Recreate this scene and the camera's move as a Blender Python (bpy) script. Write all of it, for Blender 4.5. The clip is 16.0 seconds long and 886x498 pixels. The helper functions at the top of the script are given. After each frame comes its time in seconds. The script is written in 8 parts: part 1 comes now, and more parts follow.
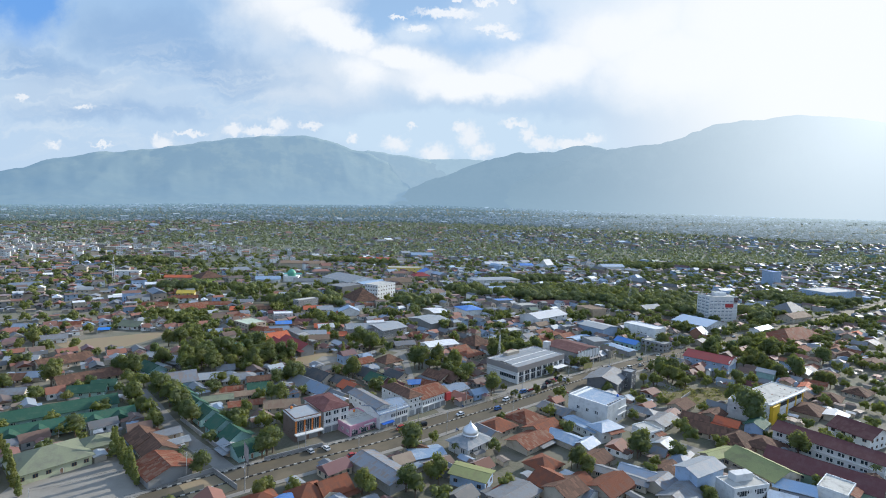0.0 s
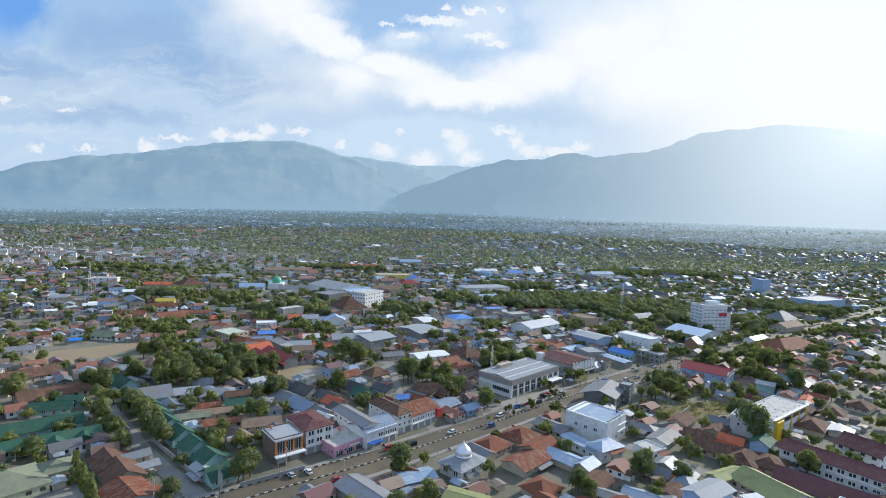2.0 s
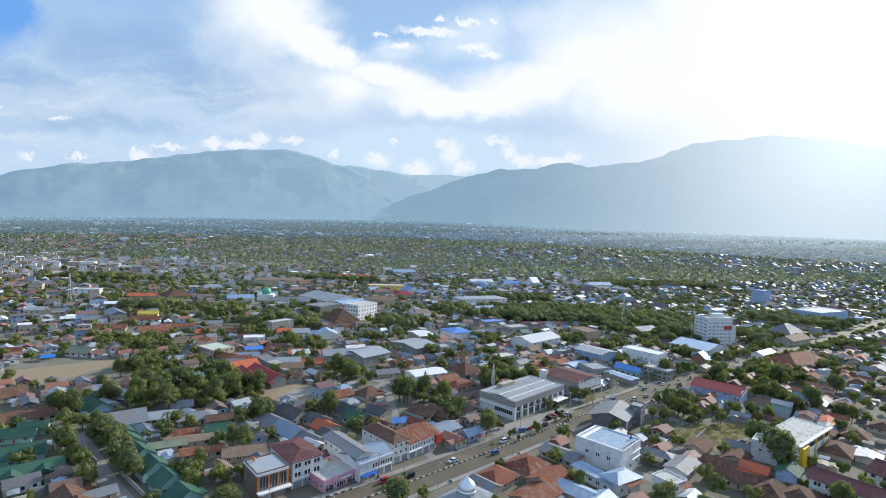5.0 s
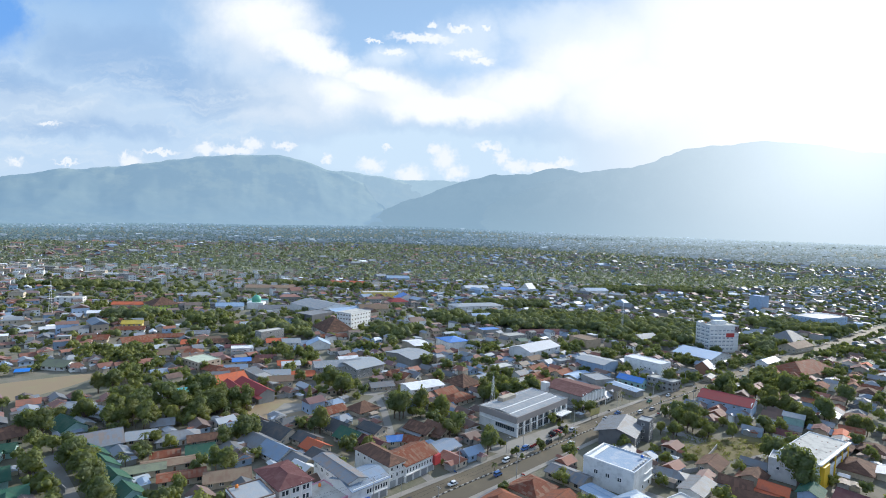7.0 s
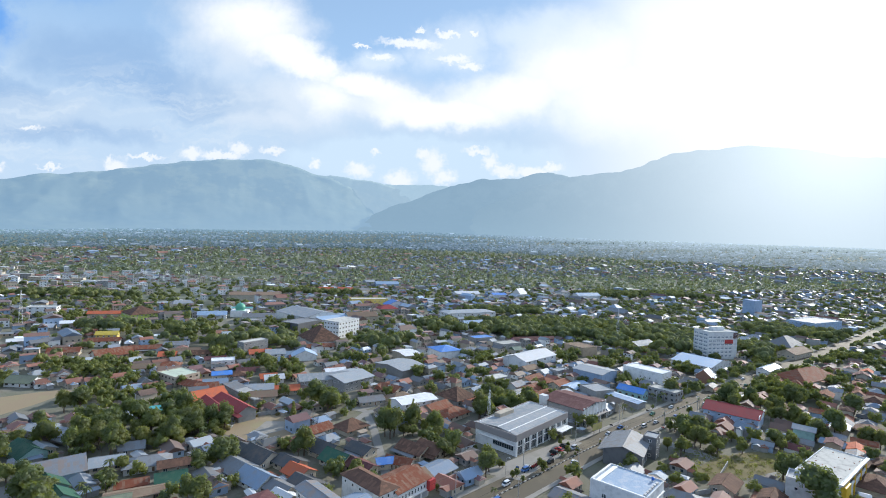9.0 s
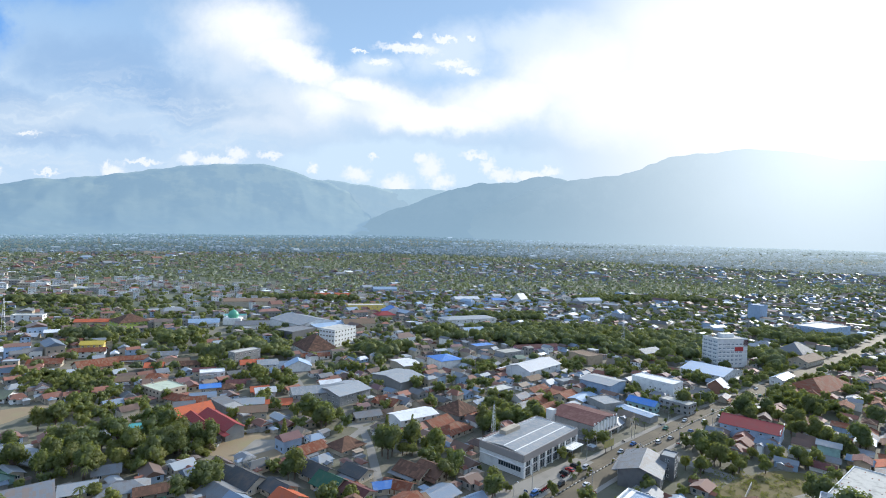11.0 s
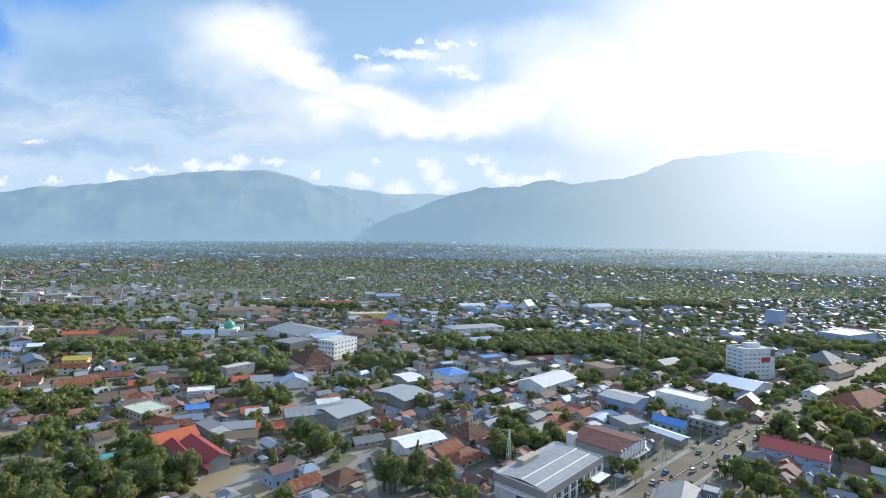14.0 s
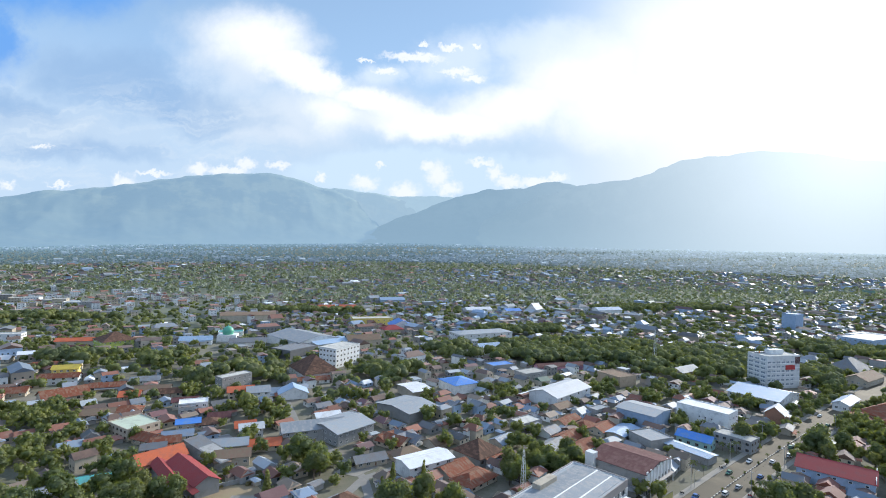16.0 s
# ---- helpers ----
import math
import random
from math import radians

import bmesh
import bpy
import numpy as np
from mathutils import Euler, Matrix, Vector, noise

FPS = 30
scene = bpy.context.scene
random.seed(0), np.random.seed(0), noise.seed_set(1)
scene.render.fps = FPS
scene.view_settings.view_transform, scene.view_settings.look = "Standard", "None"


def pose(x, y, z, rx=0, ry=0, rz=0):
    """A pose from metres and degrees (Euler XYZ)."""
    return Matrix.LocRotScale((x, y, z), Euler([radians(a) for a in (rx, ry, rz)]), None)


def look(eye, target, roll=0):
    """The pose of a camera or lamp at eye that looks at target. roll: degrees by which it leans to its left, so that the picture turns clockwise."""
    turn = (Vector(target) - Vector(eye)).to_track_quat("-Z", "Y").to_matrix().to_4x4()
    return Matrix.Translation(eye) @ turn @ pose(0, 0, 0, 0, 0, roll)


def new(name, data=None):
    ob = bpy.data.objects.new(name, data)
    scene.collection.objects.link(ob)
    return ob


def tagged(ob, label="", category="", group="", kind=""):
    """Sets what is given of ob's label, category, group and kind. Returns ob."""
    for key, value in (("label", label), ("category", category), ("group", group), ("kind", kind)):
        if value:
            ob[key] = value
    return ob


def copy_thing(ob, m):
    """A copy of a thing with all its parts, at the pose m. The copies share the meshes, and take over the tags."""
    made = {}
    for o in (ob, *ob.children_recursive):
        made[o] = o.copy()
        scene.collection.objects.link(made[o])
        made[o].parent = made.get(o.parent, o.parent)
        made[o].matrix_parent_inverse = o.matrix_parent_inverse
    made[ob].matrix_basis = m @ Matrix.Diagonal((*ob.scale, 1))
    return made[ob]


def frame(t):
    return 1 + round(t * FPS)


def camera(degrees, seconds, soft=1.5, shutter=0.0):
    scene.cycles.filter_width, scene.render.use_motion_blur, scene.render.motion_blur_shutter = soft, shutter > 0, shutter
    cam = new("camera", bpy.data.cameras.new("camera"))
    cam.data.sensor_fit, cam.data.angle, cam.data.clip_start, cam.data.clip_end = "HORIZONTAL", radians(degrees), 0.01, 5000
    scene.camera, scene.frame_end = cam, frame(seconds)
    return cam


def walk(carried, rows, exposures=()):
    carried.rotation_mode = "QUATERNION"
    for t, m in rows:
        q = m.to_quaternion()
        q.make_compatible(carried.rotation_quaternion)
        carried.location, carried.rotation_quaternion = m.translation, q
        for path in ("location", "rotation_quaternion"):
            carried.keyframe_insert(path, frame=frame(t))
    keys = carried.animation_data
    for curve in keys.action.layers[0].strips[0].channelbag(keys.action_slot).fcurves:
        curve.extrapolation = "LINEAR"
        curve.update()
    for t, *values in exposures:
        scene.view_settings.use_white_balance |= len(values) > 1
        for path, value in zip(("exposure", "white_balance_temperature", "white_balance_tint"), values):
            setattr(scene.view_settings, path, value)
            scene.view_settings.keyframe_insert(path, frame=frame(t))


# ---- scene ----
cam = camera(82.0, 16.0, soft=1.0)
PATH = [
    (0, (5.179, -12.545, 95.403), (5.378, -10.56, 95.256), 2.3),
    (0.5, (5.173, -9.38, 95.334), (5.384, -7.396, 95.194), 2.4),
    (1, (5.135, -6.313, 95.268), (5.36, -4.33, 95.135), 2.4),
    (1.5, (5.072, -3.28, 95.226), (5.306, -1.297, 95.098), 2.5),
    (2, (4.935, -0.107, 95.179), (5.179, 1.874, 95.059), 2.6),
    (2.5, (4.795, 2.967, 95.167), (5.046, 4.948, 95.054), 2.7),
    (3, (4.572, 5.788, 95.127), (4.828, 7.769, 95.02), 2.8),
    (3.5, (4.333, 8.555, 95.136), (4.593, 10.536, 95.034), 2.8),
    (4, (4.25, 11.395, 95.154), (4.513, 13.375, 95.059), 2.8),
    (6.5, (3.873, 27.519, 95.373), (4.159, 29.497, 95.307), 2.6),
    (7, (3.797, 31.036, 95.419), (4.092, 33.013, 95.359), 2.6),
    (7.5, (3.8, 34.747, 95.439), (4.105, 36.723, 95.384), 2.5),
    (8, (3.82, 38.763, 95.504), (4.137, 40.737, 95.454), 2.5),
    (8.5, (3.897, 42.895, 95.614), (4.226, 44.868, 95.569), 2.4),
    (9, (4.194, 46.941, 95.682), (4.531, 48.911, 95.642), 2.4),
    (11.5, (5.783, 66.898, 96.109), (6.128, 68.868, 96.09), 2.2),
    (12, (6.079, 70.95, 96.258), (6.422, 72.921, 96.243), 2.1),
    (12.5, (6.546, 75.073, 96.381), (6.887, 77.044, 96.369), 2.0),
    (13, (7.039, 79.49, 96.487), (7.377, 81.461, 96.478), 1.9),
    (13.5, (7.468, 83.973, 96.558), (7.804, 85.945, 96.551), 1.9),
    (14, (7.993, 88.257, 96.626), (8.324, 90.229, 96.621), 1.8),
    (14.5, (8.499, 92.76, 96.735), (8.825, 94.734, 96.732), 1.7),
    (15, (8.994, 97.353, 96.802), (9.315, 99.327, 96.802), 1.7),
    (15.5, (9.461, 101.968, 96.807), (9.778, 103.943, 96.808), 1.6),
    (16, (9.842, 106.631, 96.83), (10.155, 108.606, 96.834), 1.6),
]
walk(cam, [(t, look(eye, target, roll)) for t, eye, target, roll in PATH], [(0, 0.35, 6150, 9), (8, 0.46, 6150, 9), (16, 0.49, 6150, 9)])

# ---- world, sun ----
SUN_AZ, SUN_EL = radians(35.0), radians(23.0)  # azimuth from +x towards +y
SUN = Vector((math.cos(SUN_EL) * math.cos(SUN_AZ), math.cos(SUN_EL) * math.sin(SUN_AZ), math.sin(SUN_EL)))


class Nodes:
    """Short way to write a node tree."""

    def __init__(self, tree):
        self.t = tree
        tree.nodes.clear()

    def n(self, kind, op="", blend="", smooth=False):
        node = self.t.nodes.new("ShaderNode" + kind)
        if op:
            node.operation = op
        if blend:
            node.data_type, node.blend_type = "RGBA", blend
        if smooth:
            node.interpolation_type = "SMOOTHSTEP"
        return node

    def l(self, a, b, i=0, o=0):
        self.t.links.new(a.outputs[o], b.inputs[i])
        return b

    def math(self, op, a, b=0.0, clamp=False):
        m = self.n("Math", op)
        m.use_clamp = clamp
        for i, v in enumerate((a, b)):
            if isinstance(v, (int, float)):
                m.inputs[i].default_value = v
            else:
                self.t.links.new(v, m.inputs[i])
        return m.outputs[0]

    def ramp(self, fac, lo, hi, a=0.0, b=1.0, smooth=True):
        m = self.n("MapRange", smooth=smooth)
        self.t.links.new(fac, m.inputs[0])
        for i, v in zip((1, 2, 3, 4), (lo, hi, a, b)):
            m.inputs[i].default_value = v
        return m.outputs[0]

    def mix(self, fac, a, b, blend="MIX"):
        m = self.n("Mix", blend=blend)
        for i, v in ((0, fac), (6, a), (7, b)):
            if isinstance(v, (int, float)):
                m.inputs[i].default_value = v
            elif isinstance(v, tuple):
                m.inputs[i].default_value = (*v, 1)
            else:
                self.t.links.new(v, m.inputs[i])
        return m.outputs[2]

    def noise(self, vec, scale, detail=4.0, rough=0.55):
        m = self.n("TexNoise")
        if vec is not None:
            self.t.links.new(vec, m.inputs["Vector"])
        m.inputs["Scale"].default_value, m.inputs["Detail"].default_value = scale, detail
        m.inputs["Roughness"].default_value = rough
        return m.outputs[0]


world = bpy.data.worlds.new("world")
scene.world = world
world.use_nodes = True
N = Nodes(world.node_tree)
geo = N.n("TexCoord").outputs["Generated"]
sky = N.n("TexSky")
sky.sky_type, sky.sun_disc = "NISHITA", False
sky.sun_elevation, sky.sun_rotation = SUN_EL, math.pi / 2 - SUN_AZ
sky.air_density, sky.dust_density, sky.ozone_density = 1.0, 0.6, 2.0
sep = N.n("SeparateXYZ")
N.t.links.new(geo, sep.inputs[0])


def toward(az, el):
    """Angle between the view and a direction: azimuth to the right of +y and elevation, in degrees."""
    d = N.n("VectorMath", "DOT_PRODUCT")
    N.t.links.new(geo, d.inputs[0])
    a, e = radians(az), radians(el)
    d.inputs[1].default_value = (math.sin(a) * math.cos(e), math.cos(a) * math.cos(e), math.sin(e))
    return N.math("ARCCOSINE", d.outputs["Value"])


def along(axis):
    d = N.n("VectorMath", "DOT_PRODUCT")
    N.t.links.new(geo, d.inputs[0])
    d.inputs[1].default_value = axis
    return d.outputs["Value"]


# chart of the northern sky: a plane that touches the dome in the north, 9.02 units to the radius, x to the east and y down
north = along((0.122, 0.9907, -0.06))
near_ = N.math("MAXIMUM", north, 0.12)
cx_ = N.math("ADD", N.math("MULTIPLY", N.math("DIVIDE", along((0.9918, -0.1194, 0.0453)), near_), 9.02), 7.84)
cy_ = N.math("ADD", N.math("MULTIPLY", N.math("DIVIDE", along((-0.0377, 0.065, 0.9972)), near_), -9.02), 4.41)


def chart(dx=0.0, dy=0.0, grain=None):
    """The chart's coordinates, pushed about by a noise for ragged edges."""
    c = N.n("CombineXYZ")
    if grain is None:
        N.t.links.new(cx_, c.inputs[0]), N.t.links.new(cy_, c.inputs[1])
        return c.outputs[0]
    tex = N.n("TexNoise")
    N.t.links.new(PLAIN, tex.inputs["Vector"])
    tex.inputs["Scale"].default_value, tex.inputs["Detail"].default_value, tex.inputs["Roughness"].default_value = grain, 6.0, 0.62
    col_ = N.n("SeparateXYZ")
    N.t.links.new(tex.outputs[1], col_.inputs[0])
    N.t.links.new(N.math("ADD", cx_, N.math("MULTIPLY", N.math("SUBTRACT", col_.outputs[0], 0.5), dx)), c.inputs[0])
    N.t.links.new(N.math("ADD", cy_, N.math("MULTIPLY", N.math("SUBTRACT", col_.outputs[1], 0.5), dy)), c.inputs[1])
    return c.outputs[0]


PLAIN = chart()
SOFT, EDGE, PUFFY = chart(2.2, 1.0, 0.9), chart(0.9, 0.55, 1.7), chart(0.42, 0.38, 7.0)


def cloud(where, x, y, rx, ry, soft, lean=0.0):
    """An oval patch on the chart: 1 inside, fading over the outer share named by soft."""
    mp = N.n("Mapping")
    mp.vector_type = "TEXTURE"
    N.t.links.new(where, mp.inputs[0])
    mp.inputs[1].default_value, mp.inputs[2].default_value, mp.inputs[3].default_value = (x, y, 0), (0, 0, radians(lean)), (rx, ry, 1)
    ln = N.n("VectorMath", "LENGTH")
    N.t.links.new(mp.outputs[0], ln.inputs[0])
    return N.ramp(ln.outputs["Value"], 1.0, 1.0 - soft)


def bank(where, ovals):
    m = None
    for o in ovals:
        c = cloud(where, *o)
        m = c if m is None else N.math("MAXIMUM", m, c)
    return m


def tone(r, g, b):
    """A sky radiance from the colour that it shows as on film."""
    return tuple((((q / 255 + 0.055) / 1.055) ** 2.4) / 0.135 for q in (r, g, b))


STRENGTH = 0.1
col = N.mix(N.ramp(sep.outputs[2], 0.55, 0.12, 0.5, 0.9), sky.outputs[0], tone(178, 211, 246))
col = N.mix(N.ramp(sep.outputs[2], 0.34, 0.18, 0.0, 0.95), col, tone(200, 220, 240))
# clear blue high in the west
col = N.mix(N.math("MULTIPLY", bank(SOFT, ((0.1, -0.1, 1.1, 1.3, 0.7), (1.2, -1.1, 3.2, 1.0, 0.7), (5.5, -1.6, 2.5, 0.8, 0.6))), 0.85), col, tone(104, 164, 236))
# grey-blue sheet of thin cloud, paler towards its eastern rim
col = N.mix(N.math("MULTIPLY", bank(SOFT, ((2.3, 0.75, 2.3, 0.85, 0.75, 8), (3.6, 1.2, 1.8, 0.7, 0.7, 20), (0.4, 1.2, 1.6, 0.5, 0.8, 10), (1.6, 2.05, 2.4, 0.3, 0.9))), 0.85), col, tone(156, 187, 223))
col = N.mix(N.math("MULTIPLY", bank(SOFT, ((1.2, 1.7, 2.6, 0.6, 0.8), (4.9, 1.5, 1.7, 0.75, 0.8, 18))), 0.7), col, tone(196, 214, 234))
long_ = N.n("VectorMath", "MULTIPLY")
N.t.links.new(SOFT, long_.inputs[0])
long_.inputs[1].default_value = (0.45, 2.6, 1.0)
streak = N.ramp(N.noise(long_.outputs[0], 1.3, 7.0, 0.62), 0.45, 0.68)
low_w = N.math("MULTIPLY", N.ramp(cx_, 6.5, 4.0), N.math("MULTIPLY", N.ramp(cy_, 0.4, 1.5), N.ramp(cy_, 3.2, 2.4)))
col = N.mix(N.math("MULTIPLY", N.math("MULTIPLY", streak, low_w), 0.6), col, tone(222, 233, 243))
# soft pale belly and rim round the bright bank
col = N.mix(N.math("MULTIPLY", bank(SOFT, ((4.6, 0.4, 1.7, 0.95, 0.9, 15), (5.6, 1.4, 1.6, 0.85, 0.9, 24), (5.5, 1.8, 1.4, 0.4, 0.9), (7.0, 1.4, 1.8, 0.75, 0.9, 8))), 0.85), col, tone(226, 235, 245))
# the bright bank from the zenith down to the east
WHITE_ = tone(257, 257, 257)
col = N.mix(bank(EDGE, ((4.95, 0.0, 1.45, 0.8, 0.8, 14), (5.5, 0.5, 1.15, 0.5, 0.7, 18), (6.0, 0.78, 0.8, 0.36, 0.6, 20), (6.95, 1.2, 1.1, 0.3, 0.6, 10), (6.2, 1.35, 0.75, 0.6, 0.95, 30))), col, WHITE_)
col = N.mix(bank(EDGE, ((8.2, 1.6, 1.9, 0.42, 0.6, 2), (9.6, 1.3, 2.2, 0.75, 0.8, -10), (10.8, 0.75, 2.3, 1.25, 0.8, -16), (11.8, 1.3, 2.6, 1.1, 0.7), (13.9, 0.6, 3.6, 2.4, 0.6))), col, WHITE_)
# thin veil on the blue between the banks, and its flecks
col = N.mix(N.math("MULTIPLY", bank(SOFT, ((8.6, 0.45, 1.4, 0.75, 0.8, -8), (7.2, 0.75, 1.0, 0.4, 0.8), (10.0, 0.1, 1.6, 0.6, 0.9))), 0.75), col, tone(232, 242, 252))
col = N.mix(N.math("MULTIPLY", bank(PUFFY, ((7.72, 0.38, 0.75, 0.11, 0.7, 4), (7.2, 0.62, 0.3, 0.09, 0.6), (8.38, 0.2, 0.28, 0.08, 0.6), (7.9, 0.13, 0.14, 0.05, 0.6), (8.85, 0.19, 0.12, 0.06, 0.6), (6.85, 0.42, 0.2, 0.05, 0.7), (8.5, 0.65, 0.4, 0.1, 0.7), (8.8, 0.78, 0.3, 0.1, 0.7))), 0.9), col, tone(254, 254, 255))
# clear pale band under the bank
gap = N.math("MULTIPLY", bank(EDGE, ((7.8, 2.5, 2.4, 0.55, 0.3, 2), (9.5, 2.65, 1.8, 0.6, 0.4, 9), (6.2, 2.5, 1.3, 0.36, 0.7))), N.ramp(cx_, 11.6, 9.8))
col = N.mix(N.math("MULTIPLY", gap, 0.92), col, tone(212, 231, 247))
# cumulus over the ridges
HEAPS = ((2.62, 2.62, 0.26, 0.2), (2.5, 2.5, 0.12, 0.12), (3.9, 2.38, 0.26, 0.17), (4.28, 2.42, 0.34, 0.12), (4.72, 2.3, 0.26, 0.18), (4.55, 2.42, 0.3, 0.1), (5.3, 2.35, 0.3, 0.09), (3.1, 2.45, 0.5, 0.07),
         (6.05, 2.56, 0.1, 0.13), (6.8, 2.66, 0.33, 0.2), (7.08, 2.35, 0.09, 0.08), (7.5, 2.85, 0.4, 0.24), (8.1, 2.52, 0.3, 0.3), (8.3, 2.78, 0.3, 0.2), (7.95, 2.38, 0.2, 0.12),
         (8.9, 2.31, 0.32, 0.1), (9.15, 2.5, 0.2, 0.18), (9.4, 2.66, 0.34, 0.15), (9.9, 2.7, 0.55, 0.14), (10.25, 2.62, 0.28, 0.11), (0.65, 2.62, 0.2, 0.11), (0.08, 1.76, 0.16, 0.07), (1.2, 1.95, 0.25, 0.06), (1.5, 2.62, 0.3, 0.05))
col = N.mix(N.math("MULTIPLY", bank(PUFFY, [(*h, 0.75) for h in HEAPS]), 0.85), col, tone(251, 251, 252))
# unseen thin cloud overhead, broken cloud in the south, added as shadow fill
over_ = N.math("MAXIMUM", N.ramp(sep.outputs[2], 0.46, 0.70), N.ramp(north, 0.45, 0.1))
col = N.mix(over_, col, N.mix(N.ramp(N.noise(geo, 1.6, 5.0, 0.55), 0.4, 0.65), (2.9, 4.2, 6.5), (5.7, 6.6, 7.9)))
# glare of the sun behind thin cloud
col = N.mix(N.ramp(toward(49, 14), radians(33), radians(9), 0.0, 1.0), col, tone(260, 260, 258))
bg = N.n("Background")
N.t.links.new(col, bg.inputs[0])
bg.inputs[1].default_value = STRENGTH
N.l(bg, N.n("OutputWorld"))
sun = new("sun", bpy.data.lights.new("sun", "SUN"))
sun.data.energy, sun.data.angle, sun.data.color = 4.1, radians(0.6), (1.0, 0.93, 0.82)
sun.matrix_world = look((0, 0, 500), Vector((0, 0, 500)) - SUN)

# ---- materials ----
def shader(name):
    m = bpy.data.materials.new(name)
    m.use_nodes = True
    k = Nodes(m.node_tree)
    p = k.n("BsdfPrincipled")
    k.l(p, k.n("OutputMaterial"))
    return m, k, p


def surface(name, base, rough=0.8, metal=0.0, var=0.25, grain=0.6, stain=None, stain_amt=0.5, stain_scale=0.25, island=False, bump=0.0, sheet=0.0, dust=0.0, patchy=0.7):
    """A weathered surface: per-piece shift, stains and grain in metres. sheet: width of separate roofing sheets. dust:
    bluish sheen in place of haze.
    """
    m, k, p = shader(name)
    co = k.n("TexCoord").outputs["Object"]
    rnd = k.n("NewGeometry").outputs["Random Per Island"] if island else k.n("ObjectInfo").outputs["Random"]
    shift = k.n("VectorMath", "ADD")
    k.t.links.new(co, shift.inputs[0])
    sc = k.n("CombineXYZ")
    for i in range(2):
        k.t.links.new(k.math("MULTIPLY", rnd, 37.0 + 11 * i), sc.inputs[i])
    k.t.links.new(sc.outputs[0], shift.inputs[1])
    v = shift.outputs[0]
    big, small = k.noise(v, stain_scale, 5.0, 0.6), k.noise(v, 3.5, 4.0, 0.6)
    c = k.mix(k.ramp(rnd, 0, 1, 0, 1, False), tuple(x * (1 - var) for x in base), tuple(min(1, x * (1 + var)) for x in base))
    if stain:
        c = k.mix(k.ramp(big, 0.45, 0.72, 0.0, stain_amt), c, stain)
    c = k.mix(k.ramp(small, 0.3, 0.7, 0.0, 0.3 * grain), c, tuple(x * 0.55 for x in base))
    if sheet:
        s = k.n("SeparateXYZ")
        k.t.links.new(v, s.inputs[0])
        cell = k.n("CombineXYZ")
        k.t.links.new(k.math("FLOOR", k.math("DIVIDE", s.outputs[0], sheet)), cell.inputs[0])
        k.t.links.new(k.math("FLOOR", k.math("DIVIDE", s.outputs[1], 1.9)), cell.inputs[1])
        wn = k.n("TexWhiteNoise")
        k.t.links.new(cell.outputs[0], wn.inputs[0])
        c = k.mix(k.ramp(wn.outputs[0], 0.50, 0.95, 0.0, patchy), c, stain or tuple(min(1, x * 1.6 + 0.04) for x in base))
        wave = k.n("TexWave")
        k.t.links.new(co, wave.inputs["Vector"])
        wave.inputs["Scale"].default_value = 1.6
        b = k.n("Bump")
        b.inputs["Strength"].default_value, b.inputs["Distance"].default_value = 0.35, 0.04
        k.t.links.new(wave.outputs[1], b.inputs["Height"])
        k.t.links.new(b.outputs[0], p.inputs["Normal"])
    elif bump:
        b = k.n("Bump")
        b.inputs["Strength"].default_value, b.inputs["Distance"].default_value = bump, 0.05
        k.t.links.new(small, b.inputs["Height"])
        k.t.links.new(b.outputs[0], p.inputs["Normal"])
    k.t.links.new(c, p.inputs["Base Color"])
    p.inputs["Roughness"].default_value, p.inputs["Metallic"].default_value = rough, metal
    if rough > 0.6 and not dust:
        p.inputs["Specular IOR Level"].default_value = 0.2
    if dust:
        p.inputs["Sheen Weight"].default_value, p.inputs["Sheen Roughness"].default_value = dust, 0.55
        p.inputs["Sheen Tint"].default_value = (0.86, 0.94, 1.0, 1)
    return m


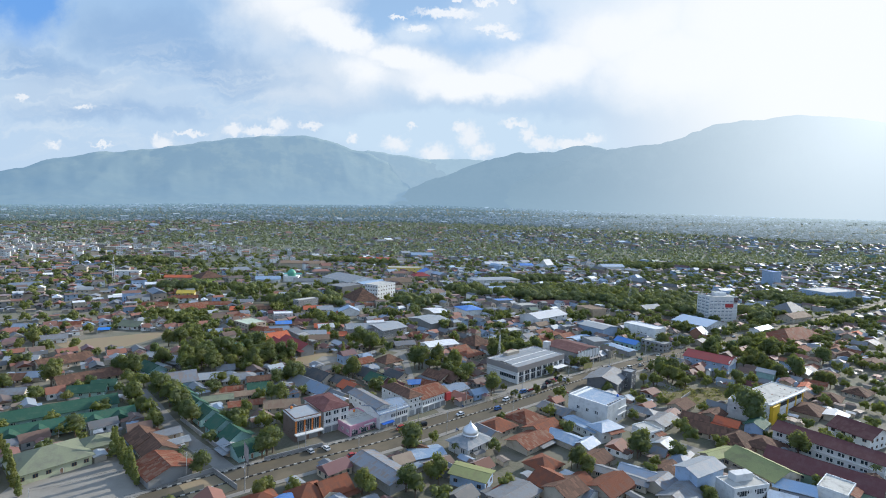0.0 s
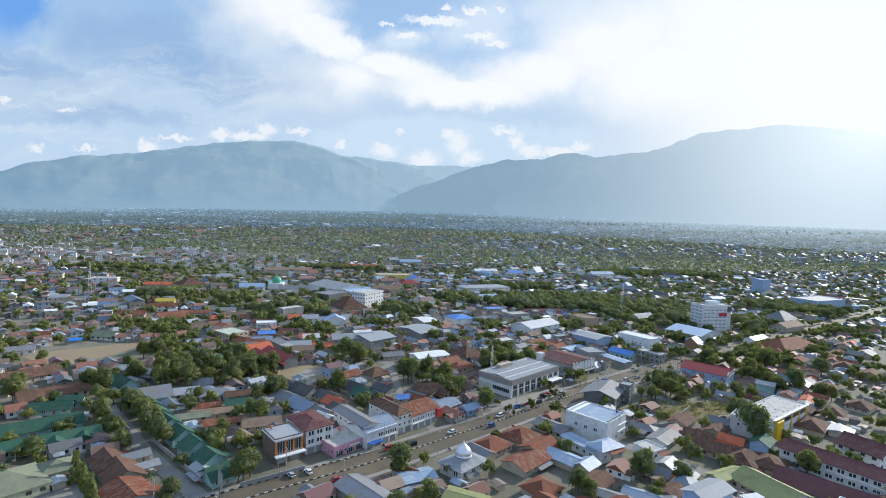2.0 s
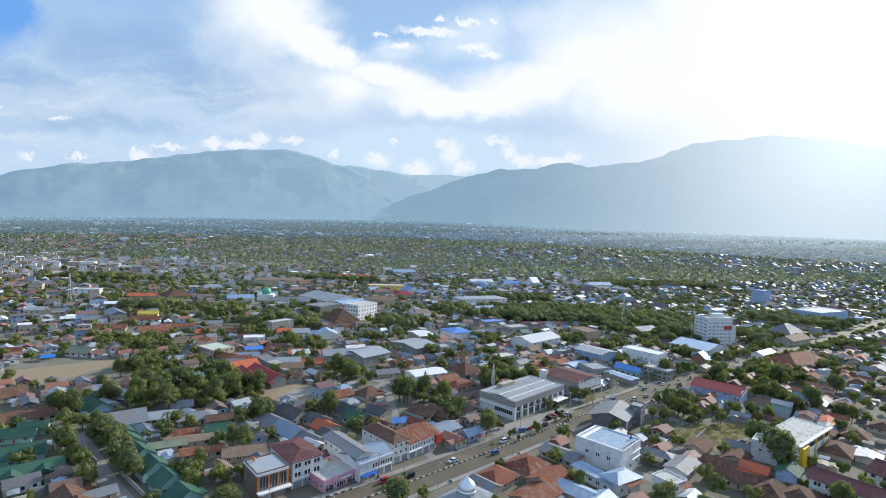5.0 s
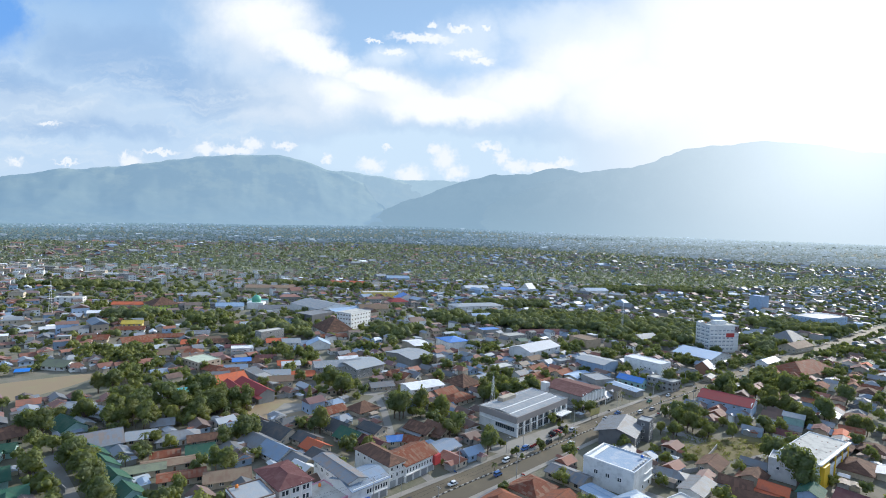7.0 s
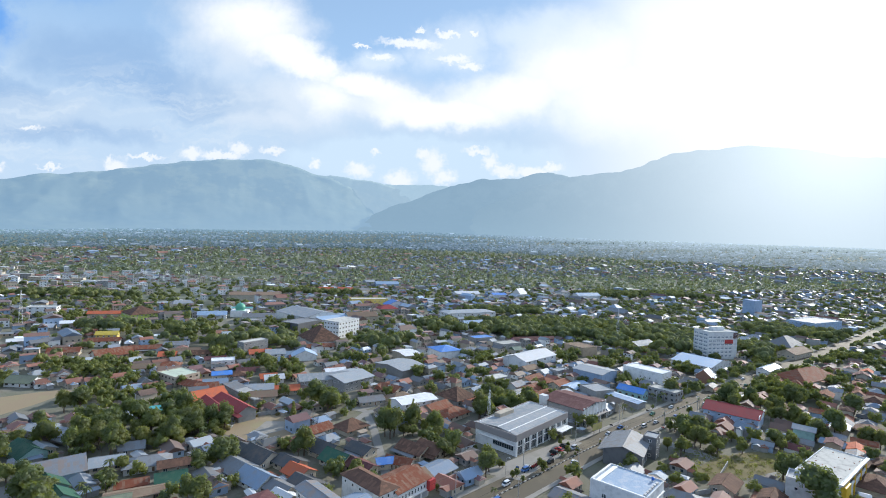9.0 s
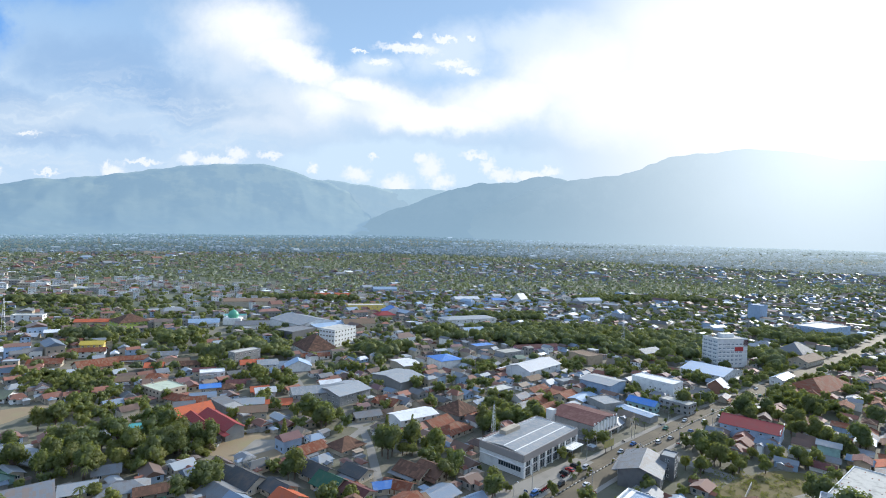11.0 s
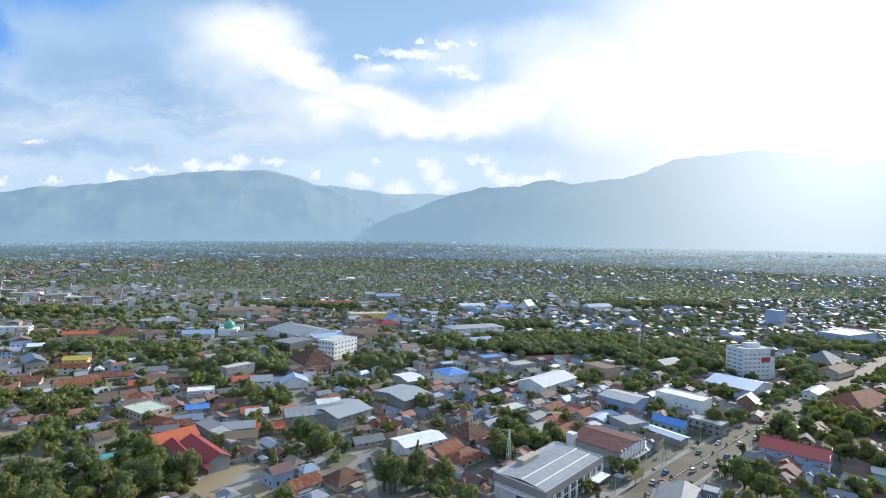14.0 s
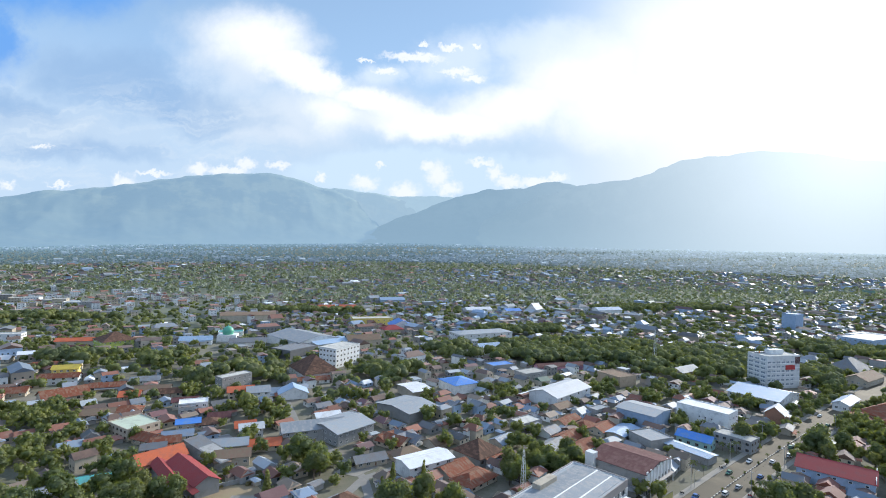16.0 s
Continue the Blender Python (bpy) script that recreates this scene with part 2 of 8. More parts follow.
ROOF_TONES = {
    "rust": ((0.205, 0.066, 0.036), 0.75, (0.23, 0.145, 0.10)), "terracotta": ((0.21, 0.074, 0.040), 0.8, (0.14, 0.07, 0.05)),
    "orange": ((0.50, 0.13, 0.06), 0.7, (0.3, 0.12, 0.09)), "red": ((0.28, 0.055, 0.055), 0.7, (0.25, 0.08, 0.08)),
    "maroon": ((0.120, 0.050, 0.050), 0.75, (0.16, 0.085, 0.08)), "brown": ((0.110, 0.064, 0.046), 0.8, (0.19, 0.105, 0.07)),
    "tan": ((0.22, 0.165, 0.115), 0.75, (0.22, 0.14, 0.1)), "zinc": ((0.195, 0.22, 0.25), 0.6, (0.25, 0.2, 0.17)),
    "greymetal": ((0.21, 0.225, 0.24), 0.6, (0.2, 0.17, 0.15)), "palegrey": ((0.28, 0.31, 0.335), 0.6, (0.38, 0.36, 0.34)),
    "white": ((0.68, 0.69, 0.70), 0.55, (0.55, 0.53, 0.5)), "blueslate": ((0.17, 0.23, 0.31), 0.5, (0.25, 0.24, 0.23)),
    "paleblue": ((0.27, 0.38, 0.52), 0.45, (0.45, 0.47, 0.5)), "blue": ((0.06, 0.20, 0.55), 0.5, (0.2, 0.3, 0.45)),
    "green": ((0.034, 0.098, 0.066), 0.65, (0.085, 0.13, 0.085)), "tealroof": ((0.10, 0.38, 0.36), 0.55, (0.15, 0.3, 0.3)),
    "olive": ((0.26, 0.28, 0.12), 0.65, (0.2, 0.18, 0.1)), "olivegrey": ((0.22, 0.24, 0.16), 0.7, (0.16, 0.16, 0.13)),
    "darkroof": ((0.085, 0.09, 0.095), 0.7, (0.15, 0.12, 0.1)), "yellow": ((0.60, 0.46, 0.08), 0.6, (0.4, 0.3, 0.1)),
    "palegreen": ((0.50, 0.56, 0.44), 0.7, (0.35, 0.36, 0.3)), "concrete": ((0.48, 0.47, 0.43), 0.85, (0.25, 0.24, 0.22)),
}
WALL_TONES = {
    "white": (0.72, 0.73, 0.72), "cream": (0.50, 0.44, 0.35), "greywall": (0.32, 0.32, 0.31), "darkgrey": (0.17, 0.175, 0.18),
    "bluewall": (0.36, 0.47, 0.62), "tealwall": (0.36, 0.55, 0.52), "greenwall": (0.30, 0.42, 0.32), "pink": (0.62, 0.33, 0.42),
    "brick": (0.36, 0.20, 0.14), "tanwall": (0.46, 0.36, 0.26), "brownpanel": (0.22, 0.16, 0.13), "olivewall": (0.42, 0.44, 0.30),
    "yellowwall": (0.66, 0.52, 0.16), "yellowgreen": (0.52, 0.60, 0.16),
}
FLAT_ROOFS = ("concrete", "palegreen")
ROOF = {k: surface("roof_" + k, c, r + 0.08, 0.2 if k in ("zinc", "greymetal") else 0.0, 0.2, 0.7, s, 0.7, 0.3,
                   sheet=0.0 if k in FLAT_ROOFS else 0.9, patchy=0.75 if k in ("rust", "terracotta", "zinc", "tan", "brown") else 0.4 if k in ("greymetal", "palegrey", "maroon") else 0.12, bump=0.4 if k in FLAT_ROOFS else 0.0) for k, (c, r, s) in ROOF_TONES.items()}
WALL = {k: surface("wall_" + k, c, 0.85, 0, 0.12, 0.5, tuple(x * 0.55 for x in c), 0.55, 0.35, bump=0.15) for k, c in WALL_TONES.items()}
METAL_ROOFS = ("zinc", "palegrey", "white", "blueslate", "paleblue", "darkroof", "green")
# far roofs get a faint blue sheen that pales them as haze would
ROOF_FAR = {k: surface("far_roof_" + k, ROOF_TONES[k][0], 0.64 if k in METAL_ROOFS else ROOF_TONES[k][1], 0, 0.4, 0.5, ROOF_TONES[k][2], 0.6, 0.2, island=True, dust=0.2)
            for k in ("rust", "terracotta", "brown", "zinc", "palegrey", "white", "blueslate", "paleblue", "maroon", "darkroof", "green", "tan")}
WALL_FAR = {k: surface("far_wall_" + k, WALL_TONES[k], 0.85, 0, 0.25, 0.5, tuple(x * 0.6 for x in WALL_TONES[k]), 0.5, 0.3, island=True)
            for k in ("white", "cream", "greywall", "bluewall")}
ASPHALT = surface("asphalt", (0.122, 0.103, 0.073), 0.8, 0, 0.02, 0.5, (0.20, 0.162, 0.108), 0.8, 0.05, bump=0.1)
LANEWAY = surface("laneway", (0.235, 0.225, 0.205), 0.85, 0, 0.02, 0.6, (0.30, 0.28, 0.25), 0.7, 0.15, bump=0.1)
PAVING = surface("paving", (0.29, 0.27, 0.235), 0.85, 0, 0.02, 0.6, (0.20, 0.185, 0.16), 0.6, 0.12, bump=0.1)
CONCRETE = surface("concrete", (0.42, 0.41, 0.39), 0.85, 0, 0.1, 0.6, (0.24, 0.23, 0.21), 0.6, 0.3, bump=0.2)
SAND = surface("sand", (0.29, 0.225, 0.145), 0.95, 0, 0.02, 0.5, (0.28, 0.25, 0.14), 0.8, 0.09, bump=0.2)
DRYLAND = surface("dry_grass", (0.17, 0.14, 0.065), 0.95, 0, 0.02, 0.8, (0.10, 0.105, 0.04), 0.9, 0.12, bump=0.3)
BLACKP = surface("black_paint", (0.03, 0.03, 0.03), 0.6)
WHITEP = surface("white_paint", (0.78, 0.78, 0.76), 0.6, 0, 0.05, 0.4, (0.5, 0.48, 0.45), 0.4)
DUSTYP = surface("dusty_paint", (0.52, 0.50, 0.45), 0.8, 0, 0.15, 0.6, (0.3, 0.28, 0.24), 0.7, 0.4)
YELLOWP = surface("yellow_paint", (0.72, 0.46, 0.03), 0.6, 0, 0.05, 0.4)
REDP = surface("red_paint", (0.44, 0.045, 0.045), 0.5, 0, 0.05, 0.3)
BLUEP = surface("blue_paint", (0.03, 0.14, 0.55), 0.5, 0, 0.05, 0.3)
ORANGEP = surface("orange_paint", (0.65, 0.2, 0.03), 0.5, 0, 0.05, 0.3)
STEEL = surface("steel", (0.42, 0.43, 0.44), 0.45, 0.7, 0.1, 0.4)
DARKSTEEL = surface("dark_steel", (0.10, 0.10, 0.11), 0.5, 0.5, 0.1, 0.4)
RUBBER = surface("rubber", (0.02, 0.02, 0.02), 0.9)
TARP = surface("tarp", (0.03, 0.22, 0.65), 0.55, 0, 0.1, 0.4)
BARK = surface("bark", (0.16, 0.12, 0.09), 0.95, 0, 0.2, 0.8, (0.09, 0.07, 0.05), 0.6, 1.0, bump=0.5)
GLASS, k, p = shader("window_glass")
p.inputs["Base Color"].default_value = (0.035, 0.05, 0.06, 1)
p.inputs["Roughness"].default_value, p.inputs["IOR"].default_value = 0.08, 1.5
PALEGLASS = surface("pale_glass", (0.20, 0.25, 0.30), 0.2, 0, 0.1, 0.2)
LAMPGLASS = surface("lamp_glass", (0.75, 0.76, 0.78), 0.15, 0, 0.02, 0.1)


def foliage(name, base, tip, gloss=0.06):
    m = bpy.data.materials.new(name)
    m.use_nodes = True
    k = Nodes(m.node_tree)
    rnd, tree = k.n("NewGeometry").outputs["Random Per Island"], k.n("ObjectInfo").outputs["Random"]
    place = k.n("NewGeometry").outputs["Position"]
    spot, sprig = k.noise(place, 0.11, 2.0, 0.5), k.noise(place, 1.6, 3.0, 0.6)
    c = k.mix(k.math("ADD", k.math("MULTIPLY", rnd, 0.3), k.ramp(spot, 0.3, 0.7, 0.0, 0.7)), base, tip)
    c = k.mix(k.ramp(sprig, 0.38, 0.62, 0.0, 0.5), c, tuple(q * 0.45 for q in base))
    c = k.mix(k.math("MULTIPLY", tree, 0.55), c, (base[0] * 1.5 + 0.012, base[1] * 1.05, base[2] * 0.6))
    d, t, g = k.n("BsdfDiffuse"), k.n("BsdfTranslucent"), k.n("BsdfGlossy")
    g.inputs["Roughness"].default_value = 0.72
    g.inputs["Color"].default_value = (0.68, 0.73, 0.72, 1)
    bp = k.n("Bump")
    bp.inputs["Strength"].default_value, bp.inputs["Distance"].default_value = 0.9, 0.5
    k.t.links.new(sprig, bp.inputs["Height"])
    k.t.links.new(bp.outputs[0], d.inputs["Normal"])
    k.t.links.new(c, d.inputs[0])
    k.t.links.new(k.mix(0.5, c, (0.32, 0.37, 0.05)), t.inputs[0])
    a, b = k.n("MixShader"), k.n("MixShader")
    a.inputs[0].default_value, b.inputs[0].default_value = 0.52, gloss
    k.l(d, a, 1), k.l(t, a, 2), k.l(a, b, 1), k.l(g, b, 2)
    k.l(b, k.n("OutputMaterial"))
    return m


LEAF = foliage("leaves", (0.100, 0.135, 0.022), (0.225, 0.262, 0.042))
LEAF_DARK = foliage("dark_leaves", (0.075, 0.115, 0.026), (0.145, 0.190, 0.038))
LEAF_LIGHT = foliage("light_leaves", (0.145, 0.178, 0.028), (0.275, 0.300, 0.050))
LEAF_PALM = foliage("palm_leaves", (0.095, 0.130, 0.030), (0.190, 0.225, 0.058))
LEAF_DRY = foliage("dry_scrub", (0.16, 0.14, 0.06), (0.29, 0.25, 0.12))
# distant leaf copy: mild haze put into its bluer colour and higher gloss
LEAF_FAR_HAZE = foliage("far_leaves", (0.100, 0.140, 0.062), (0.122, 0.162, 0.075), 0.2)
LEAF_MID = foliage("wood_leaves", (0.085, 0.120, 0.035), (0.185, 0.225, 0.050), 0.06)

# ---- tools for building ----
def part(name, geo, material, parent, label="", m=None, smooth=False):
    """Links (vertices, faces) or a bmesh as one mesh under a thing; material may be a list, geo's third item then gives face slots."""
    me = bpy.data.meshes.new(name)
    if isinstance(geo, tuple):
        me.from_pydata([tuple(v) for v in geo[0]], [], geo[1])
        if len(geo) > 2:
            me.polygons.foreach_set("material_index", geo[2])
    else:
        bmesh.ops.recalc_face_normals(geo, faces=geo.faces)
        geo.to_mesh(me)
        geo.free()
    for s in material if isinstance(material, (list, tuple)) else [material]:
        me.materials.append(s)
    if smooth:
        me.polygons.foreach_set("use_smooth", [True] * len(me.polygons))
    return share(name, me, parent, label, m)


def share(name, me, parent, label="", m=None):
    ob = new(name, me)
    if parent is not None:
        ob.parent = parent
    if m is not None:
        ob.matrix_basis = m
    if label:
        tagged(ob, label)
    return ob


def empty(name, m, label, category, group=""):
    ob = new(name)
    ob.empty_display_size = 0.5
    ob.matrix_basis = m
    return tagged(ob, label, category, group)


def box(x0, y0, z0, x1, y1, z1):
    v = [(x, y, z) for z in (z0, z1) for y in (y0, y1) for x in (x0, x1)]
    return v, [(0, 2, 3, 1), (4, 5, 7, 6), (0, 1, 5, 4), (2, 6, 7, 3), (0, 4, 6, 2), (1, 3, 7, 5)]


def join(*geos):
    v, f = [], []
    for g in geos:
        o = len(v)
        v += list(g[0])
        f += [tuple(i + o for i in q) for q in g[1]]
    return v, f


def prism(section, a, b, axis="x"):
    """A closed section in (across, up) drawn along an axis from a to b."""
    n = len(section)
    v = []
    for s in (a, b):
        v += [(s, y, z) if axis == "x" else (y, s, z) for y, z in section]
    f = [tuple(range(n)), tuple(range(2 * n - 1, n - 1, -1))]
    f += [(i, i + n, (i + 1) % n + n, (i + 1) % n) for i in range(n)]
    if axis == "y":
        f = [tuple(reversed(q)) for q in f]
    return v, [tuple(reversed(q)) for q in f]


def cyl(x, y, z0, z1, r0, r1=None, n=8):
    r1 = r0 if r1 is None else r1
    v = [(x + r * math.cos(2 * math.pi * i / n), y + r * math.sin(2 * math.pi * i / n), z) for z, r in ((z0, r0), (z1, r1)) for i in range(n)]
    return v, [tuple(range(n - 1, -1, -1)), tuple(range(n, 2 * n))] + [(i, (i + 1) % n, (i + 1) % n + n, i + n) for i in range(n)]


def rod(a, b, r, n=5):
    """A thin round bar between two points."""
    a, b = Vector(a), Vector(b)
    q = (b - a).to_track_quat("Z", "Y")
    v, f = cyl(0, 0, 0, (b - a).length, r, n=n)
    return [tuple(a + q @ Vector(p)) for p in v], f


# one window and one door mesh, in unit size, stand on the wall's face (outwards is -y)
def recessed(depth, proud, bar, halves=1):
    """A frame with sunk leaves, as one closed-front sheet: slots 0 frame, 1 leaf."""
    v, f, m = [], [], []

    def quad(pts, slot):
        o = len(v)
        v.extend(pts)
        f.append((o, o + 1, o + 2, o + 3))
        m.append(slot)
    y0, y1 = -proud, -proud + depth
    xs = [-0.5 + i / halves for i in range(halves + 1)]
    for a, b in ((-0.5, 0.5),):
        quad([(a, 0.02, 0), (a, y0, 0), (a, y0, 1), (a, 0.02, 1)], 0)
        quad([(b, y0, 0), (b, 0.02, 0), (b, 0.02, 1), (b, y0, 1)], 0)
        quad([(a, y0, 1), (b, y0, 1), (b, 0.02, 1), (a, 0.02, 1)], 0)
        quad([(a, 0.02, 0), (b, 0.02, 0), (b, y0, 0), (a, y0, 0)], 0)
    for a, b in zip(xs, xs[1:]):
        i, j, lo, hi = a + bar, b - bar, bar, 1 - bar
        quad([(a, y0, 0), (b, y0, 0), (j, y0, lo), (i, y0, lo)], 0)
        quad([(b, y0, 0), (b, y0, 1), (j, y0, hi), (j, y0, lo)], 0)
        quad([(b, y0, 1), (a, y0, 1), (i, y0, hi), (j, y0, hi)], 0)
        quad([(a, y0, 1), (a, y0, 0), (i, y0, lo), (i, y0, hi)], 0)
        quad([(i, y0, lo), (j, y0, lo), (j, y1, lo), (i, y1, lo)], 0)
        quad([(j, y0, lo), (j, y0, hi), (j, y1, hi), (j, y1, lo)], 0)
        quad([(j, y0, hi), (i, y0, hi), (i, y1, hi), (j, y1, hi)], 0)
        quad([(i, y0, hi), (i, y0, lo), (i, y1, lo), (i, y1, hi)], 0)
        quad([(i, y1, lo), (j, y1, lo), (j, y1, hi), (i, y1, hi)], 1)
    return v, f, m


def weld(me):
    b = bmesh.new()
    b.from_mesh(me)
    bmesh.ops.remove_doubles(b, verts=b.verts, dist=1e-4)
    b.to_mesh(me)
    b.free()
    return me


def mesh_of(name, geo, mats):
    me = bpy.data.meshes.new(name)
    me.from_pydata([tuple(v) for v in geo[0]], [], geo[1])
    if len(geo) > 2:
        me.polygons.foreach_set("material_index", geo[2])
    for s in mats:
        me.materials.append(s)
    return me


BROWNP = surface("brown_frame", (0.16, 0.09, 0.05), 0.6)
SHUT = surface("shutter", (0.33, 0.35, 0.37), 0.5, 0.4, 0.3)
WINDOW = weld(mesh_of("window", recessed(0.045, 0.06, 0.06, 2), [WHITEP, GLASS]))
WINDOW_BROWN = weld(mesh_of("window_brown", recessed(0.045, 0.06, 0.06, 2), [BROWNP, GLASS]))
NARROW = weld(mesh_of("narrow_window", recessed(0.045, 0.06, 0.12, 1), [WHITEP, GLASS]))
WINDOW_PALE = weld(mesh_of("window_pale", recessed(0.045, 0.06, 0.04, 2), [WHITEP, PALEGLASS]))
DOOR = weld(mesh_of("door", recessed(0.03, 0.05, 0.07, 1), [WHITEP, surface("door_leaf", (0.20, 0.12, 0.07), 0.6, 0, 0.3)]))
sv = []
for i in range(13):
    sv += [(x, -0.07 if i % 2 else -0.04, i / 12) for x in (-0.5, 0.5)]
SHUTTER = mesh_of("shutter", (sv, [(2 * i, 2 * i + 1, 2 * i + 3, 2 * i + 2) for i in range(12)]), [SHUT])
SHOPFRONT = weld(mesh_of("shopfront", recessed(0.05, 0.06, 0.03, 3), [STEEL, GLASS]))

ROOF_WORDS = {"rust": "rusty red metal", "terracotta": "terracotta tile", "orange": "orange-red tile", "red": "bright red metal", "maroon": "dark red metal",
              "brown": "brown tile", "tan": "tan metal", "zinc": "grey zinc", "greymetal": "grey metal", "palegrey": "pale grey metal", "white": "white metal",
              "blueslate": "blue-grey metal", "paleblue": "pale blue metal", "blue": "bright blue metal", "green": "dark green metal", "tealroof": "teal metal",
              "olive": "olive metal", "olivegrey": "grey-green metal", "darkroof": "dark grey", "yellow": "yellow metal", "palegreen": "pale green flat", "concrete": "flat concrete"}
WALL_WORDS = {"white": "white", "cream": "cream", "greywall": "grey", "darkgrey": "dark grey", "bluewall": "pale blue", "tealwall": "pale teal", "greenwall": "pale green",
              "pink": "pink", "brick": "brick", "tanwall": "tan", "brownpanel": "brown panelled", "olivewall": "olive", "yellowwall": "yellow", "yellowgreen": "lime yellow"}
PLOTS = []  # x, y, half width, half depth, turn: ground that is taken


def free(x, y, r):
    for cx, cy, hw, hd, a in PLOTS:
        dx, dy = x - cx, y - cy
        if abs(dx) + abs(dy) > 120 + r:
            continue
        u, v = abs(dx * math.cos(a) + dy * math.sin(a)), abs(dy * math.cos(a) - dx * math.sin(a))
        if u < hw + r and v < hd + r:
            return False
    return True


def roof_geo(kind, w, d, pitch, over, t=0.16):
    """Roof over a w x d plan whose ridge runs along x; z is counted from the eaves."""
    W, D = w / 2 + over, d / 2 + over
    rise = pitch * D
    low = -pitch * over
    if kind == "gable":
        s = [(-D, low), (0, rise + low), (D, low), (D, low - t), (0, rise + low - t), (-D, low - t)]
        return prism(s, -W, W), (-W, W, rise + low)
    if kind == "shed":
        s = [(-D, low), (D, rise * 0.6), (D, rise * 0.6 - t), (-D, low - t)]
        return prism(s, -W, W), None
    R = max(W - D, 0.15)
    v = [(-W, -D, low), (W, -D, low), (W, D, low), (-W, D, low), (-R, 0, rise + low), (R, 0, rise + low)]
    v += [(x, y, low - t) for x, y, _ in v[:4]]
    f = [(0, 1, 5, 4), (1, 2, 5), (2, 3, 4, 5), (3, 0, 4), (1, 0, 6, 7), (2, 1, 7, 8), (3, 2, 8, 9), (0, 3, 9, 6), (6, 9, 8, 7)]
    return (v, f), (-R, R, rise + low)


RNG = random.Random(7)
PLAN = [None]  # the last building's own frame, width and depth, before any turn of its ridge


def face(ob, side, plan):
    """Frame on a wall of a building's plan: x along the wall, -y outwards, z up; and the wall's length."""
    m, w, d = plan
    t = {"front": (Matrix.Translation((0, -d / 2, 0)), w), "left": (Matrix.Rotation(-math.pi / 2, 4, "Z") @ Matrix.Translation((0, -w / 2, 0)), d),
         "right": (Matrix.Rotation(math.pi / 2, 4, "Z") @ Matrix.Translation((0, -w / 2, 0)), d), "back": (Matrix.Rotation(math.pi, 4, "Z") @ Matrix.Translation((0, -d / 2, 0)), w),
         "top": (Matrix.Identity(4), w)}[side]
    return ob.matrix_basis.inverted() @ m @ t[0], t[1]


def row_on(ob, plan, side, mesh, name, n, z, w, h, u0=-0.5, u1=0.5, label=""):
    """A row of n alike windows or shutters on a wall, between two fractions of its length."""
    m, ln = face(ob, side, plan)
    for i in range(n):
        u = (u0 + (u1 - u0) * (i + 0.5) / n) * ln
        share(name, mesh, ob, label, m @ Matrix.Translation((u, 0, z)) @ Matrix.Diagonal((w * 1.6, 1, h, 1)))


def slab_on(ob, plan, side, name, u0, u1, z0, z1, out0, out1, mat, label=""):
    """A box on a wall: along it between two fractions, in height, and outwards."""
    m, ln = face(ob, side, plan)
    return part(name, box(u0 * ln, -out1, z0, u1 * ln, -out0, z1), mat, ob, label, m)




